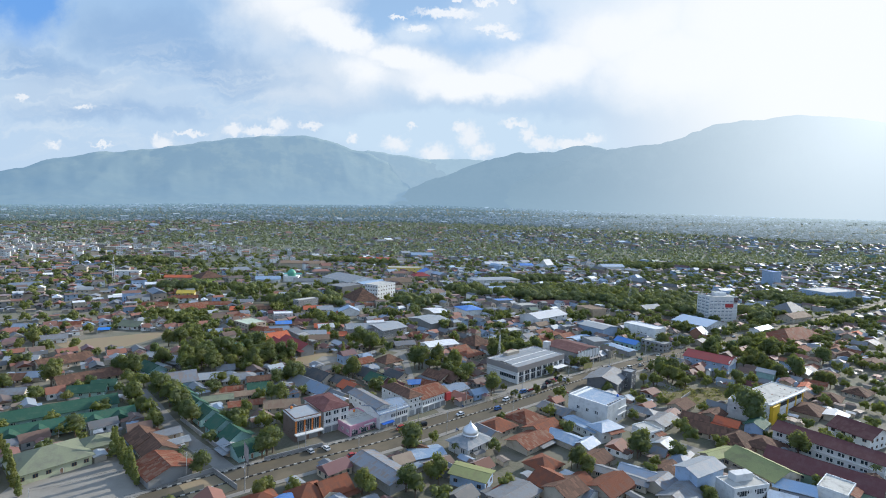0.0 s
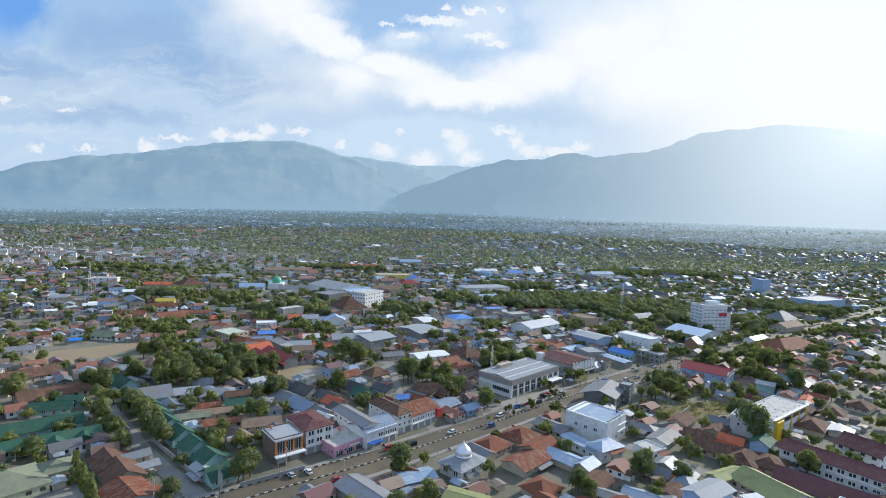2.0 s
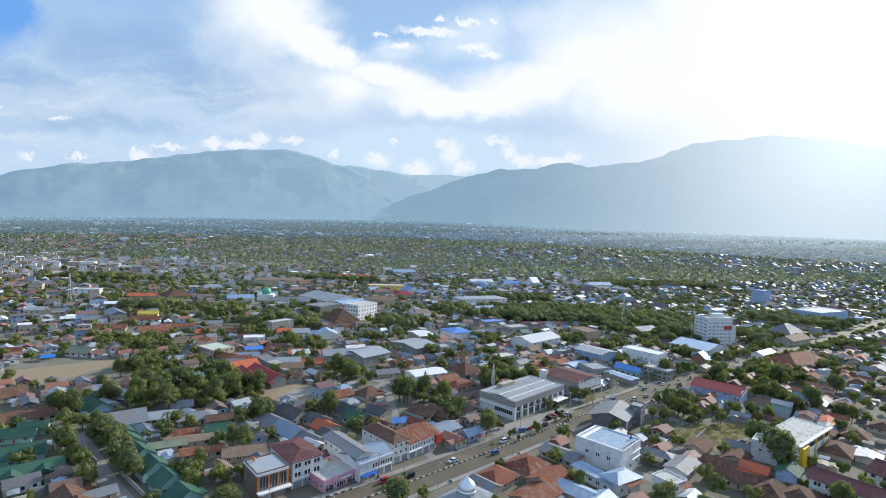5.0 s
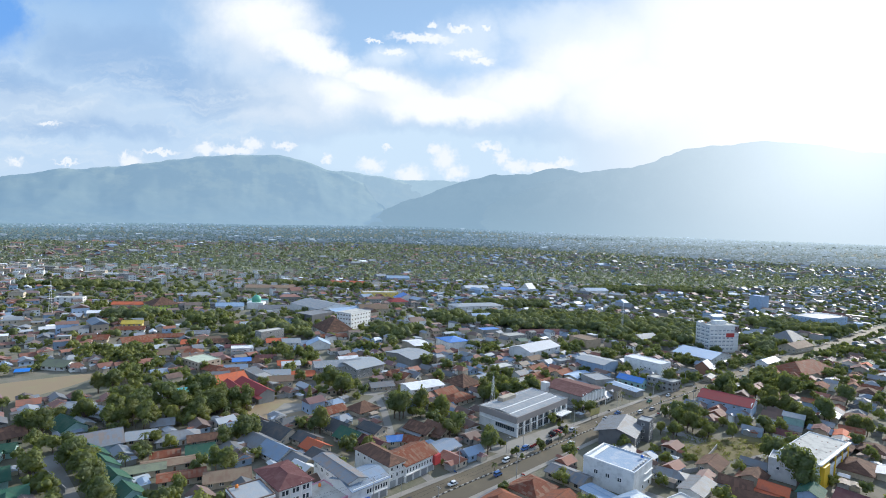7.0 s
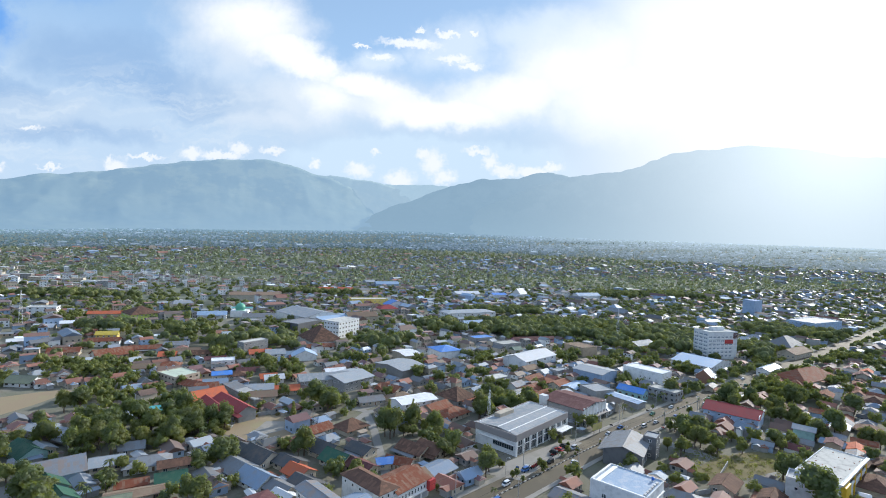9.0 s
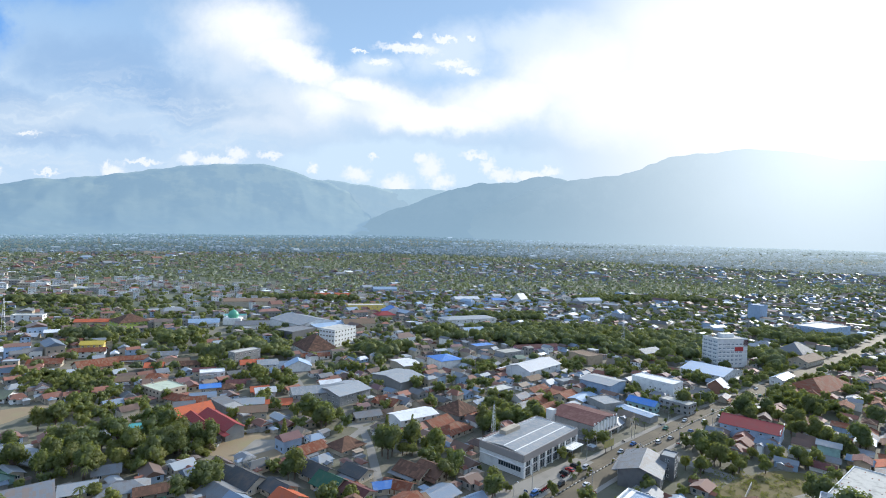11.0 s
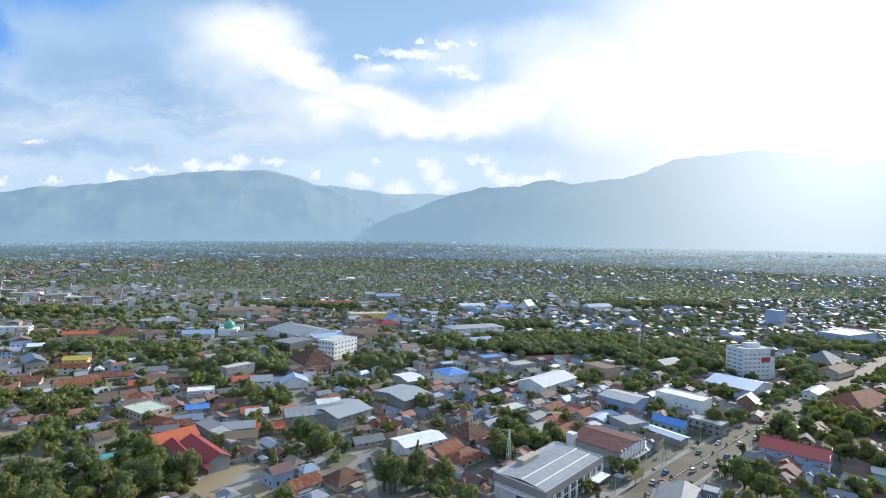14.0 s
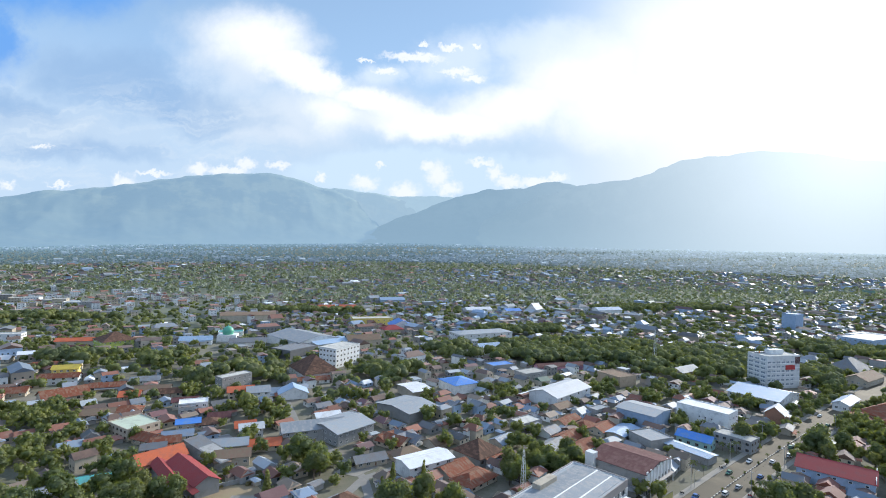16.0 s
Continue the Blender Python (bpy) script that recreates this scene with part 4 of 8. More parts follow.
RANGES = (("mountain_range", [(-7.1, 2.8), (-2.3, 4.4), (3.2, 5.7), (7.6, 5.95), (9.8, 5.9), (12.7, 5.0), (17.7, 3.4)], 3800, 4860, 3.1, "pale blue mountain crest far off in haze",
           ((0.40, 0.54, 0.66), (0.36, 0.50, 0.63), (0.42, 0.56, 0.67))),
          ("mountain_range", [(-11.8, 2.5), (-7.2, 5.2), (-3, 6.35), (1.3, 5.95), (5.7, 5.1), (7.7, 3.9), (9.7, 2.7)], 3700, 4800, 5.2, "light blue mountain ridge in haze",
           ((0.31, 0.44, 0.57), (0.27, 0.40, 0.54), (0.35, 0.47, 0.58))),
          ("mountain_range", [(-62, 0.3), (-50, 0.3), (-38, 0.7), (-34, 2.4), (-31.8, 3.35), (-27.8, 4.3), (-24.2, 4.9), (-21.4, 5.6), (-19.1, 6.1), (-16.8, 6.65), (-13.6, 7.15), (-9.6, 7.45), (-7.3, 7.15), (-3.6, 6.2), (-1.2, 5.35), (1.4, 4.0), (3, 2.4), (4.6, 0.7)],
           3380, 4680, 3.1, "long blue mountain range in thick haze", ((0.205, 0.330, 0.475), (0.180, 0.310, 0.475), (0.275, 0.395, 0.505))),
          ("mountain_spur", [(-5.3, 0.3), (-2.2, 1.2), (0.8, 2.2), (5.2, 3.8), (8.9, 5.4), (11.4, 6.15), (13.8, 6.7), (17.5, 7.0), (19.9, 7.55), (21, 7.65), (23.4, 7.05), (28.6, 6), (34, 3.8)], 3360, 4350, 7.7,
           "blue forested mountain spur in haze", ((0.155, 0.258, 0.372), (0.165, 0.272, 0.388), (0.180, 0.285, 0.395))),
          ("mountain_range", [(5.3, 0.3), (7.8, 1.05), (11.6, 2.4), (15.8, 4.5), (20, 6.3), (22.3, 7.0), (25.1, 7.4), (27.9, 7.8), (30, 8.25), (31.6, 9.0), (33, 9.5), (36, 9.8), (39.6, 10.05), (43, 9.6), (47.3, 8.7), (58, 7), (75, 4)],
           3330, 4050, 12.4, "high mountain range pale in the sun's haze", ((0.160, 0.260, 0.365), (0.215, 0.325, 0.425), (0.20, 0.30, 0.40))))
for i_, (name, knots, r0, r1, seed, label, hues) in enumerate(RANGES):
    rows_ = [r0 + (r1 - r0) * i / 44 for i in range(45)] + [r1 + 30, r1 + 70]
    a0, a1 = knots[0][0], knots[-1][0]
    top_of = massif(knots, r0, r1, seed)
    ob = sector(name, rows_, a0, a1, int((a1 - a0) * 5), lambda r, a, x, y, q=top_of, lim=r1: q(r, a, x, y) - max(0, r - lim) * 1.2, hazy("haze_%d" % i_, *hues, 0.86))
    tagged(ob, label, "mountains", kind="structure")


def ribbon(name, line, off0, off1, z, mat, label, cat, thick=0.0, close=None):
    """A strip along a line, between two offsets to its right."""
    v, f = [], []
    for i, (x, y) in enumerate(line):
        ax, ay = line[max(i - 1, 0)]
        bx, by = line[min(i + 1, len(line) - 1)]
        dx, dy = bx - ax, by - ay
        ln = math.hypot(dx, dy)
        nx, ny = dy / ln, -dx / ln
        for o, zz in ((off0, z), (off1, z), (off1, z - thick - 0.3), (off0, z - thick - 0.3)):
            v.append((x + nx * o, y + ny * o, zz))
    for i in range(len(line) - 1):
        a, b = 4 * i, 4 * i + 4
        f += [(a + j, a + (j + 1) % 4, b + (j + 1) % 4, b + j) for j in range(4)]
    f += [(0, 3, 2, 1), tuple(4 * len(line) - 4 + j for j in range(4))]
    ob = part(name, (v, [tuple(reversed(q)) for q in f]), mat, None)
    return tagged(ob, label, cat, kind="structure")


def dense(line, step=4.0):
    out = []
    for (ax, ay), (bx, by) in zip(line, line[1:]):
        n = max(1, int(math.hypot(bx - ax, by - ay) / step))
        out += [(ax + (bx - ax) * i / n, ay + (by - ay) * i / n) for i in range(n)]
    return out + [line[-1]]


RL = dense(ROAD)
for _ in range(30):
    RL = [RL[0]] + [((a[0] + 2 * b[0] + c_[0]) / 4, (a[1] + 2 * b[1] + c_[1]) / 4) for a, b, c_ in zip(RL, RL[1:], RL[2:])] + [RL[-1]]
ribbon("road", RL, -7.8, 7.8, 0.06, ASPHALT, "dusty grey two-way asphalt main road", "road")
ribbon("pavement", RL, -10.4, -7.8, 0.2, PAVING, "concrete pavement beside the main road", "pavement")
ribbon("pavement", RL, 7.8, 10.0, 0.2, PAVING, "concrete pavement beside the main road", "pavement")
for i_, line in enumerate(LANES):
    half_ = 3.0 if i_ in (0, 4, 5) else 1.9
    ribbon("lane", dense(line), -half_, half_, 0.03 + 0.005 * i_, LANEWAY, "narrow dusty side lane", "road")


def patch(name, pts, z, mat, label, cat):
    n = len(pts)
    v = [(x, y, z) for x, y in pts] + [(x, y, z - 0.3) for x, y in pts]
    ob = part(name, (v, [tuple(range(n)), tuple(range(2 * n - 1, n - 1, -1))] + [(i, i + n, (i + 1) % n + n, (i + 1) % n) for i in range(n)]), mat, None)
    cx, cy = sum(q[0] for q in pts) / n, sum(q[1] for q in pts) / n
    PLOTS.append((cx, cy, max(abs(q[0] - cx) for q in pts) * 0.8, max(abs(q[1] - cy) for q in pts) * 0.8, 0))
    return tagged(ob, label, cat, kind="structure")


patch("bare_field", [(-211.2, 334.9), (-193.0, 349.8), (-158.4, 371.2), (-151.8, 366.3), (-158.4, 343.2), (-168.3, 320.1), (-184.8, 313.5)], 0.05, SAND, "bare sandy field with worn tracks", "field")
patch("school_court", [(-115.5, 145.2), (-117.1, 166.6), (-93.4, 180.7), (-72.6, 155.1), (-82.5, 138.6)], 0.076, PAVING, "paved school court", "court")
patch("forecourt", [(57.8, 249.1), (72.6, 240.9), (115.5, 275.6), (108.9, 280.5)], 0.082, PAVING, "paved showroom forecourt", "forecourt")
patch("walled_lot", [(-63.5, 160.0), (-55.3, 167.5), (-44.5, 156.8), (-54.4, 148.5)], 0.088, SAND, "bare earth lot inside low walls", "lot")
patch("yard", [(0.0, 330.0), (14.8, 344.8), (26.4, 339.9), (9.9, 325.0)], 0.094, PAVING, "paved workshop yard", "yard")
# along the main road, far side
shop_a = building(-30.1, 199.6, 11.1, 12.3, 33, 9.5, roof='flat', rm='palegrey', wm='brownpanel', storeys=2, name='shop_building', win=False)
shop_a_plan = PLAN[0]
shop_b = building(-21.5, 210.3, 11.7, 18.0, 35, 10, roof='hip', rm='maroon', wm='white', pitch=0.25, name='shop_building', win=False)
shop_b_plan = PLAN[0]
pink = building(-9.0, 206.7, 14.3, 14.8, 40, 4, roof='flat', rm='concrete', wm='pink', name='shop_building')
pink_plan = PLAN[0]
white_a = building(-3.0, 216.9, 7.0, 23.6, 35, 9, roof='gable', along='d', rm='zinc', wm='white', pitch=0.3, storeys=2, name='shop_building')
white_a_plan = PLAN[0]
arcade = building(4.7, 213.0, 15.6, 12.4, 38, 7, roof='gable', along='w', rm='blueslate', wm='white', pitch=0.3, storeys=2, name='shop_building', win=False)
arcade_plan = PLAN[0]
corner = building(12.0, 228.1, 8.0, 20.8, 38, 9, roof='hip', rm='brown', wm='white', pitch=0.45, storeys=2, name='shop_building', win=False)
corner_plan = PLAN[0]
row = building(23.7, 231.8, 16.4, 13.2, 41, 7, roof='gable', along='w', rm='rust', wm='white', pitch=0.4, storeys=2, name='shop_building', win=False)
row_plan = PLAN[0]
showroom = building(89.0, 286.2, 46.5, 22.7, 38, 8.8, roof='flat', rm='palegrey', wm='white', name='car_showroom', win=False)
showroom_plan = PLAN[0]
gallery = building(127.6, 313.1, 24.7, 24.4, 36, 9, roof='gable', along='d', rm='maroon', wm='greywall', pitch=0.16, storeys=2, name='shop_building', win=False)
gallery_plan = PLAN[0]
bluebox = building(172.4, 378.5, 20.3, 22.2, 34, 9, roof='gable', along='d', rm='palegrey', wm='bluewall', pitch=0.12, name='warehouse', win=False)
bluebox_plan = PLAN[0]
white_wh = building(209.2, 373.8, 13.7, 28.4, 32, 10.5, roof='flat', rm='white', wm='white', storeys=3, name='warehouse', win=False)
white_wh_plan = PLAN[0]
building(181.2, 344.0, 8.4, 16.2, 36, 5, roof='gable', along='d', rm='blue', wm='tealwall', pitch=0.5, name='shop_building')
building(166.6, 339.9, 7.7, 38.3, 25, 3.6, roof='gable', along='d', rm='paleblue', wm='greywall', pitch=0.15, name='shed', win=False)
building(158.7, 348.0, 14.7, 15.2, 14, 5, roof='flat', rm='palegrey', wm='greywall', name='shed', win=False)
hotel = building(324.0, 453.3, 30.5, 17.5, 5, 24.0, roof='flat', rm='concrete', wm='white', storeys=7, name='hotel', win=False)
hotel_plan = PLAN[0]
building(283.4, 416.4, 35.5, 31.1, 29, 6, roof='gable', along='d', rm='paleblue', wm='white', pitch=0.2, name='hotel_hall', storeys=2)
building(257.0, 376.2, 10.8, 9.7, 38, 6, roof='gable', rm='white', wm='brick', pitch=0.8, storeys=2)
building(247.3, 358.2, 10.8, 5.4, 40, 3, roof='gable', rm='greymetal', wm='cream')
building(202.0, 341.1, 10.7, 17.8, 30, 6, roof='flat', rm='concrete', wm='greywall', storeys=2, name='shop_building')
# main road, near side
redw = building(216.4, 299.0, 17.0, 26.8, 40, 6.5, roof='gable', along='d', rm='red', wm='bluewall', pitch=0.35, name='warehouse', win=False)
redw_plan = PLAN[0]
building(340.7, 376.3, 47.3, 22.3, 20, 4.5, roof='hip', rm='rust', wm='cream', pitch=0.55)
cube = building(105.8, 218.1, 18.3, 20.3, 39, 9.5, roof='flat', rm='paleblue', wm='white', name='office_building', win=False)
cube_plan = PLAN[0]
building(92.4, 200.3, 6.0, 17.2, 28, 4, roof='gable', along='d', rm='paleblue', wm='white', pitch=0.1, name='shop_building')
building(99.9, 194.7, 12.6, 8.0, 24, 5.5, roof='hip', rm='paleblue', wm='white', pitch=0.4)
building(128.3, 257.6, 22.7, 16.1, 51, 7, roof='gable', rm='greymetal', wm='darkgrey', pitch=0.3, storeys=2)
building(141.3, 259.1, 7.6, 5.7, 45, 9.5, roof='flat', rm='palegrey', wm='darkgrey', storeys=3, name='stair_tower')
mosque = building(39.0, 184.7, 14.0, 10.2, 40, 4.6, roof='hip', rm='palegrey', wm='white', pitch=0.35, name='mosque', win=False, over=1.2)
mosque_plan = PLAN[0]
archshed = building(4.0, 163.7, 10.3, 22.6, 39, 4.2, roof='gable', along='d', pitch=0.3, rm='zinc', wm='greywall', name='warehouse', win=False)
archshed_plan = PLAN[0]
building(53.7, 201.8, 14.0, 10.8, 38, 2.9, roof='hip', rm='terracotta', wm='cream')
building(68.9, 211.2, 14.0, 11.9, 38, 2.9, roof='hip', rm='rust', wm='cream')
building(73.7, 198.8, 14.0, 11.9, 38, 2.9, roof='gable', rm='terracotta', wm='cream')
building(64.8, 188.2, 17.3, 10.8, 38, 2.9, roof='gable', rm='rust', wm='cream', pitch=0.35)
building(86.6, 220.1, 9.7, 15.1, 38, 2.9, roof='gable', rm='zinc', wm='cream', pitch=0.3)
building(80.5, 190.2, 8.6, 13.0, 38, 2.9, roof='gable', rm='paleblue', wm='cream', pitch=0.3)
building(87.4, 183.8, 8.6, 6.5, 38, 3, roof='gable', rm='paleblue', wm='cream')
building(47.4, 194.9, 8.6, 9.7, 38, 2.9, roof='gable', rm='zinc', wm='cream')
building(64.5, 168.0, 10.8, 9.7, 36, 2.9, roof='hip', rm='terracotta', wm='cream')
building(62.8, 153.5, 11.9, 9.7, 36, 4, roof='gable', rm='terracotta', wm='cream', along='d')
building(65.6, 146.9, 10.8, 9.7, 36, 5, roof='gable', rm='brown', wm='cream')
building(71.8, 148.9, 7.6, 8.6, 36, 2.9, roof='gable', rm='greymetal', wm='white', along='d')
building(83.7, 152.2, 15.1, 9.7, 36, 2.9, roof='gable', rm='terracotta', wm='cream')
building(73.9, 156.3, 6.5, 5.4, 36, 2.9, roof='gable', rm='terracotta', wm='cream')
building(90.3, 158.7, 19.4, 5.4, -40, 2.9, roof='gable', rm='greymetal', wm='cream', pitch=0.25)
building(86.5, 171.6, 9.7, 8.6, 36, 2.9, roof='gable', rm='brown', wm='cream')
building(99.9, 159.7, 16.2, 6.5, -38, 2.9, roof='gable', rm='blueslate', wm='cream', pitch=0.3)
building(102.9, 153.3, 9.7, 8.6, 38, 2.9, roof='gable', rm='zinc', wm='cream')
building(35.7, 158.7, 13.0, 8.6, -30, 4.5, roof='gable', rm='olive', wm='bluewall', pitch=0.2)
building(47.9, 146.0, 15.1, 9.7, 38, 4, roof='gable', rm='greymetal', wm='cream', pitch=0.15)
building(116.4, 189.8, 8.1, 9.1, 24, 6.5, roof='flat', rm='concrete', wm='white', storeys=2)
building(133.4, 207.9, 15.1, 8.6, 38, 2.9, roof='gable', rm='greymetal', wm='white', pitch=0.3)
building(128.7, 218.9, 13.0, 6.5, -40, 2.9, roof='hip', rm='greymetal', wm='white')
building(120.9, 183.4, 7.6, 6.5, 38, 2.9, roof='gable', rm='white', wm='cream')
building(21.0, 177.2, 11.9, 7.6, 20, 2.9, roof='gable', rm='paleblue', wm='cream', pitch=0.2)
building(17.5, 181.6, 9.7, 4.3, -35, 2.9, roof='gable', rm='brown', wm='cream', pitch=0.3)
building(-19.4, 149.9, 10.8, 9.7, 35, 2.9, roof='hip', rm='terracotta', wm='cream', pitch=0.6)
building(-12.1, 153.5, 9.7, 9.7, 35, 2.9, roof='gable', rm='terracotta', wm='cream', pitch=0.6)
building(-33.3, 146.9, 8.6, 7.6, 35, 2.9, roof='hip', rm='terracotta', wm='cream')
building(-27.3, 144.9, 6.5, 6.5, 35, 2.8, roof='gable', rm='blue', wm='cream')
conc = building(200.5, 224.5, 39.6, 14.8, 30, 9.5, roof='flat', rm='concrete', wm='white', storeys=2, name='unfinished_building', win=False)
conc_plan = PLAN[0]
annex = building(180.9, 215.8, 10.2, 13.8, 40, 8.5, roof='flat', rm='palegrey', wm='white', name='white_annex', win=False)
annex_plan = PLAN[0]
building(117.8, 154.4, 15.7, 8.4, 25, 8, roof='gable', along='w', rm='palegrey', wm='bluewall', pitch=0.35, win=False, storeys=2)
modern = building(128.9, 146.9, 15.1, 8.0, 11, 6, roof='flat', rm='concrete', wm='white', storeys=2, name='house')
modern_plan = PLAN[0]
building(147.9, 162.4, 14.8, 20.4, 17, 4, roof='gable', along='d', rm='olive', wm='cream', pitch=0.4, name='long_house')
building(138.0, 172.6, 15.3, 5.6, 20, 4, roof='gable', rm='olive', wm='cream', pitch=0.4)
school_a = building(188.2, 175.0, 12.4, 38.0, 31, 6.8, roof='gable', along='d', rm='maroon', wm='white', pitch=0.38, storeys=2, name='school_building', win=False)
school_a_plan = PLAN[0]
for z in (0.9, 4.2):
    row_on(school_a, school_a_plan, 'left', WINDOW, 'window', 10, z, 1.5, 1.6, -0.48, 0.48)
    row_on(school_a, school_a_plan, 'front', WINDOW, 'window', 3, z, 1.4, 1.6)
slab_on(school_a, school_a_plan, 'left', 'floor_band', -0.5, 0.5, 3.3, 3.6, 0.0, 0.35, WHITEP)
building(169.0, 157.5, 14.8, 35.0, 39, 4.2, roof='gable', along='d', rm='maroon', wm='greenwall', pitch=0.45, name='school_building')
building(215.1, 189.2, 16.5, 15.9, 21, 6, roof='gable', along='d', rm='maroon', wm='white', pitch=0.4, storeys=2, name='school_building')
building(227.3, 213.5, 9.7, 8.6, 38, 2.9, roof='gable', rm='white', wm='cream', pitch=0.2)
building(148.3, 197.2, 15.1, 9.7, -38, 2.9, roof='gable', rm='brown', wm='cream', pitch=0.55)
building(156.2, 187.4, 17.3, 11.9, 38, 2.9, roof='hip', rm='brown', wm='cream', pitch=0.5)
building(164.6, 183.0, 14.0, 10.8, 38, 2.9, roof='hip', rm='brown', wm='cream', pitch=0.5)
building(151.4, 209.9, 10.8, 7.6, -40, 2.9, roof='gable', rm='brown', wm='greywall')
building(164.0, 214.7, 9.7, 7.6, 38, 2.9, roof='gable', rm='brown', wm='cream')
building(153.5, 226.4, 13.0, 8.6, 38, 2.9, roof='gable', rm='brown', wm='cream')
building(218.4, 220.7, 17.3, 11.9, 38, 2.9, roof='hip', rm='brown', wm='cream')
building(245.9, 236.9, 13.0, 9.7, 38, 2.9, roof='hip', rm='brown', wm='cream')
building(271.9, 246.1, 15.1, 10.8, 30, 2.9, roof='hip', rm='brown', wm='cream')
building(280.8, 276.7, 13.0, 9.7, 38, 2.9, roof='hip', rm='brown', wm='cream')
building(258.8, 310.5, 13.0, 9.7, 38, 2.9, roof='gable', rm='brown', wm='cream')
building(268.1, 282.0, 10.8, 7.6, 38, 2.9, roof='gable', rm='white', wm='cream')
building(321.4, 363.9, 17.3, 9.7, 38, 2.9, roof='hip', rm='rust', wm='cream')
building(309.4, 330.0, 13.0, 7.6, 38, 5, roof='gable', rm='terracotta', wm='cream')
building(310.8, 372.5, 15.1, 10.8, 38, 2.9, roof='hip', rm='rust', wm='cream')
building(338.9, 302.8, 15.1, 11.9, 38, 2.9, roof='gable', rm='brown', wm='cream')
building(340.0, 323.9, 14.0, 10.8, 38, 2.9, roof='hip', rm='brown', wm='cream')
building(394.2, 359.1, 14.0, 10.8, 30, 2.9, roof='gable', rm='zinc', wm='cream')
building(150.6, 149.5, 11.9, 7.6, -35, 2.9, roof='gable', rm='paleblue', wm='cream')
building(140.6, 142.5, 7.6, 6.5, -35, 2.9, roof='gable', rm='white', wm='cream')
building(163.3, 145.4, 13.0, 8.6, 36, 5, roof='flat', rm='concrete', wm='white')
building(181.7, 150.7, 10.8, 8.6, 30, 2.9, roof='gable', rm='brown', wm='cream')
building(105.5, 145.2, 13.0, 9.7, 38, 2.9, roof='gable', rm='greymetal', wm='cream')
# neighbourhood beyond the road, west
building(-137.9, 216.3, 46.0, 10.5, 35, 3.6, roof='gable', rm='green', wm='tealwall', pitch=0.5, name='school_building')
porticos = building(-124.8, 205.6, 45.0, 8.8, 32, 3.3, roof='gable', rm='green', wm='tealwall', pitch=0.45, name='school_building')
porticos_plan = PLAN[0]
building(-113.3, 173.8, 21.7, 18.1, 45, 4, roof='hip', rm='olivegrey', wm='olivewall', pitch=0.4, name='school_hall')
building(-103.4, 185.8, 9.7, 9.7, 38, 4, roof='hip', rm='olivegrey', wm='olivewall')
building(-88.7, 190.6, 13.0, 9.7, -50, 2.9, roof='gable', rm='brown', wm='bluewall', pitch=0.55)
building(-80.9, 182.7, 13.0, 10.8, -50, 2.9, roof='gable', rm='brown', wm='cream', pitch=0.55)
building(-82.4, 195.7, 8.6, 5.4, 38, 2.8, roof='gable', rm='greymetal', wm='cream')
building(-76.1, 188.0, 8.6, 4.3, 38, 2.6, roof='gable', rm='palegrey', wm='cream')
building(-71.9, 167.3, 14.0, 14.8, 43, 3.6, roof='gable', rm='rust', wm='greywall', pitch=0.35)
greyhall = building(-102.5, 257.4, 15.2, 14.2, 31, 4, roof='gable', along='w', rm='zinc', wm='bluewall', pitch=0.5, name='meeting_hall', win=False)
greyhall_plan = PLAN[0]
for x, y in ((-98.6, 243.9), (-90.6, 234.3), (-81.8, 223.2), (-72.4, 212.3), (-63.4, 201.7), (-54.5, 191.2)):
    building(x, y, 8.4, 9.4, -48, 3.6, roof='gable', along='w', rm='green', wm='tealwall', pitch=0.66, over=0.7, group='green-roofed row houses')
building(-47.6, 181.8, 9.2, 10.3, -48, 3.2, roof='gable', rm='green', wm='tealwall', pitch=0.6, group='green-roofed row houses')
building(-54.9, 184.3, 8.6, 4.3, -48, 2.8, roof='gable', rm='palegrey', wm='cream')
building(-125.1, 277.9, 15.1, 9.7, -42, 2.9, roof='gable', rm='green', wm='tealwall', pitch=0.6)
building(-120.6, 279.5, 8.6, 7.6, -42, 2.9, roof='gable', rm='palegrey', wm='cream')
building(-126.5, 298.1, 7.7, 26.4, 64, 3.4, roof='gable', along='d', rm='palegrey', wm='greywall', pitch=0.25)
building(-107.9, 313.9, 26.6, 8.2, 44, 3.2, roof='gable', rm='palegrey', wm='greywall', pitch=0.2, name='long_shed', win=False)
building(-93.0, 326.5, 13.0, 6.5, 20, 2.9, roof='gable', rm='tealroof', wm='cream')
building(-74.1, 264.0, 16.2, 9.7, 20, 2.9, roof='hip', rm='greymetal', wm='white', pitch=0.4)
building(-86.0, 279.2, 8.6, 7.6, 20, 2.9, roof='gable', rm='greymetal', wm='cream')
building(-89.1, 264.8, 10.8, 8.6, 20, 2.9, roof='gable', rm='palegrey', wm='cream')
building(-62.3, 261.7, 13.0, 6.5, 20, 2.9, roof='gable', rm='brown', wm='cream')
building(-68.6, 237.9, 17.3, 6.5, 20, 2.9, roof='gable', rm='tan', wm='cream', pitch=0.25)
building(-60.2, 248.2, 9.7, 9.7, 20, 2.9, roof='gable', rm='green', wm='tealwall', pitch=0.5)
building(-75.2, 233.1, 13.0, 5.4, 20, 2.9, roof='gable', rm='olivegrey', wm='cream')
building(-72.5, 245.5, 9.7, 5.4, 20, 2.9, roof='gable', rm='rust', wm='cream')
building(-60.0, 227.1, 15.1, 6.5, 20, 2.9, roof='gable', rm='rust', wm='cream', pitch=0.25)
building(-43.8, 226.0, 15.1, 8.6, 15, 2.9, roof='gable', rm='tan', wm='cream')
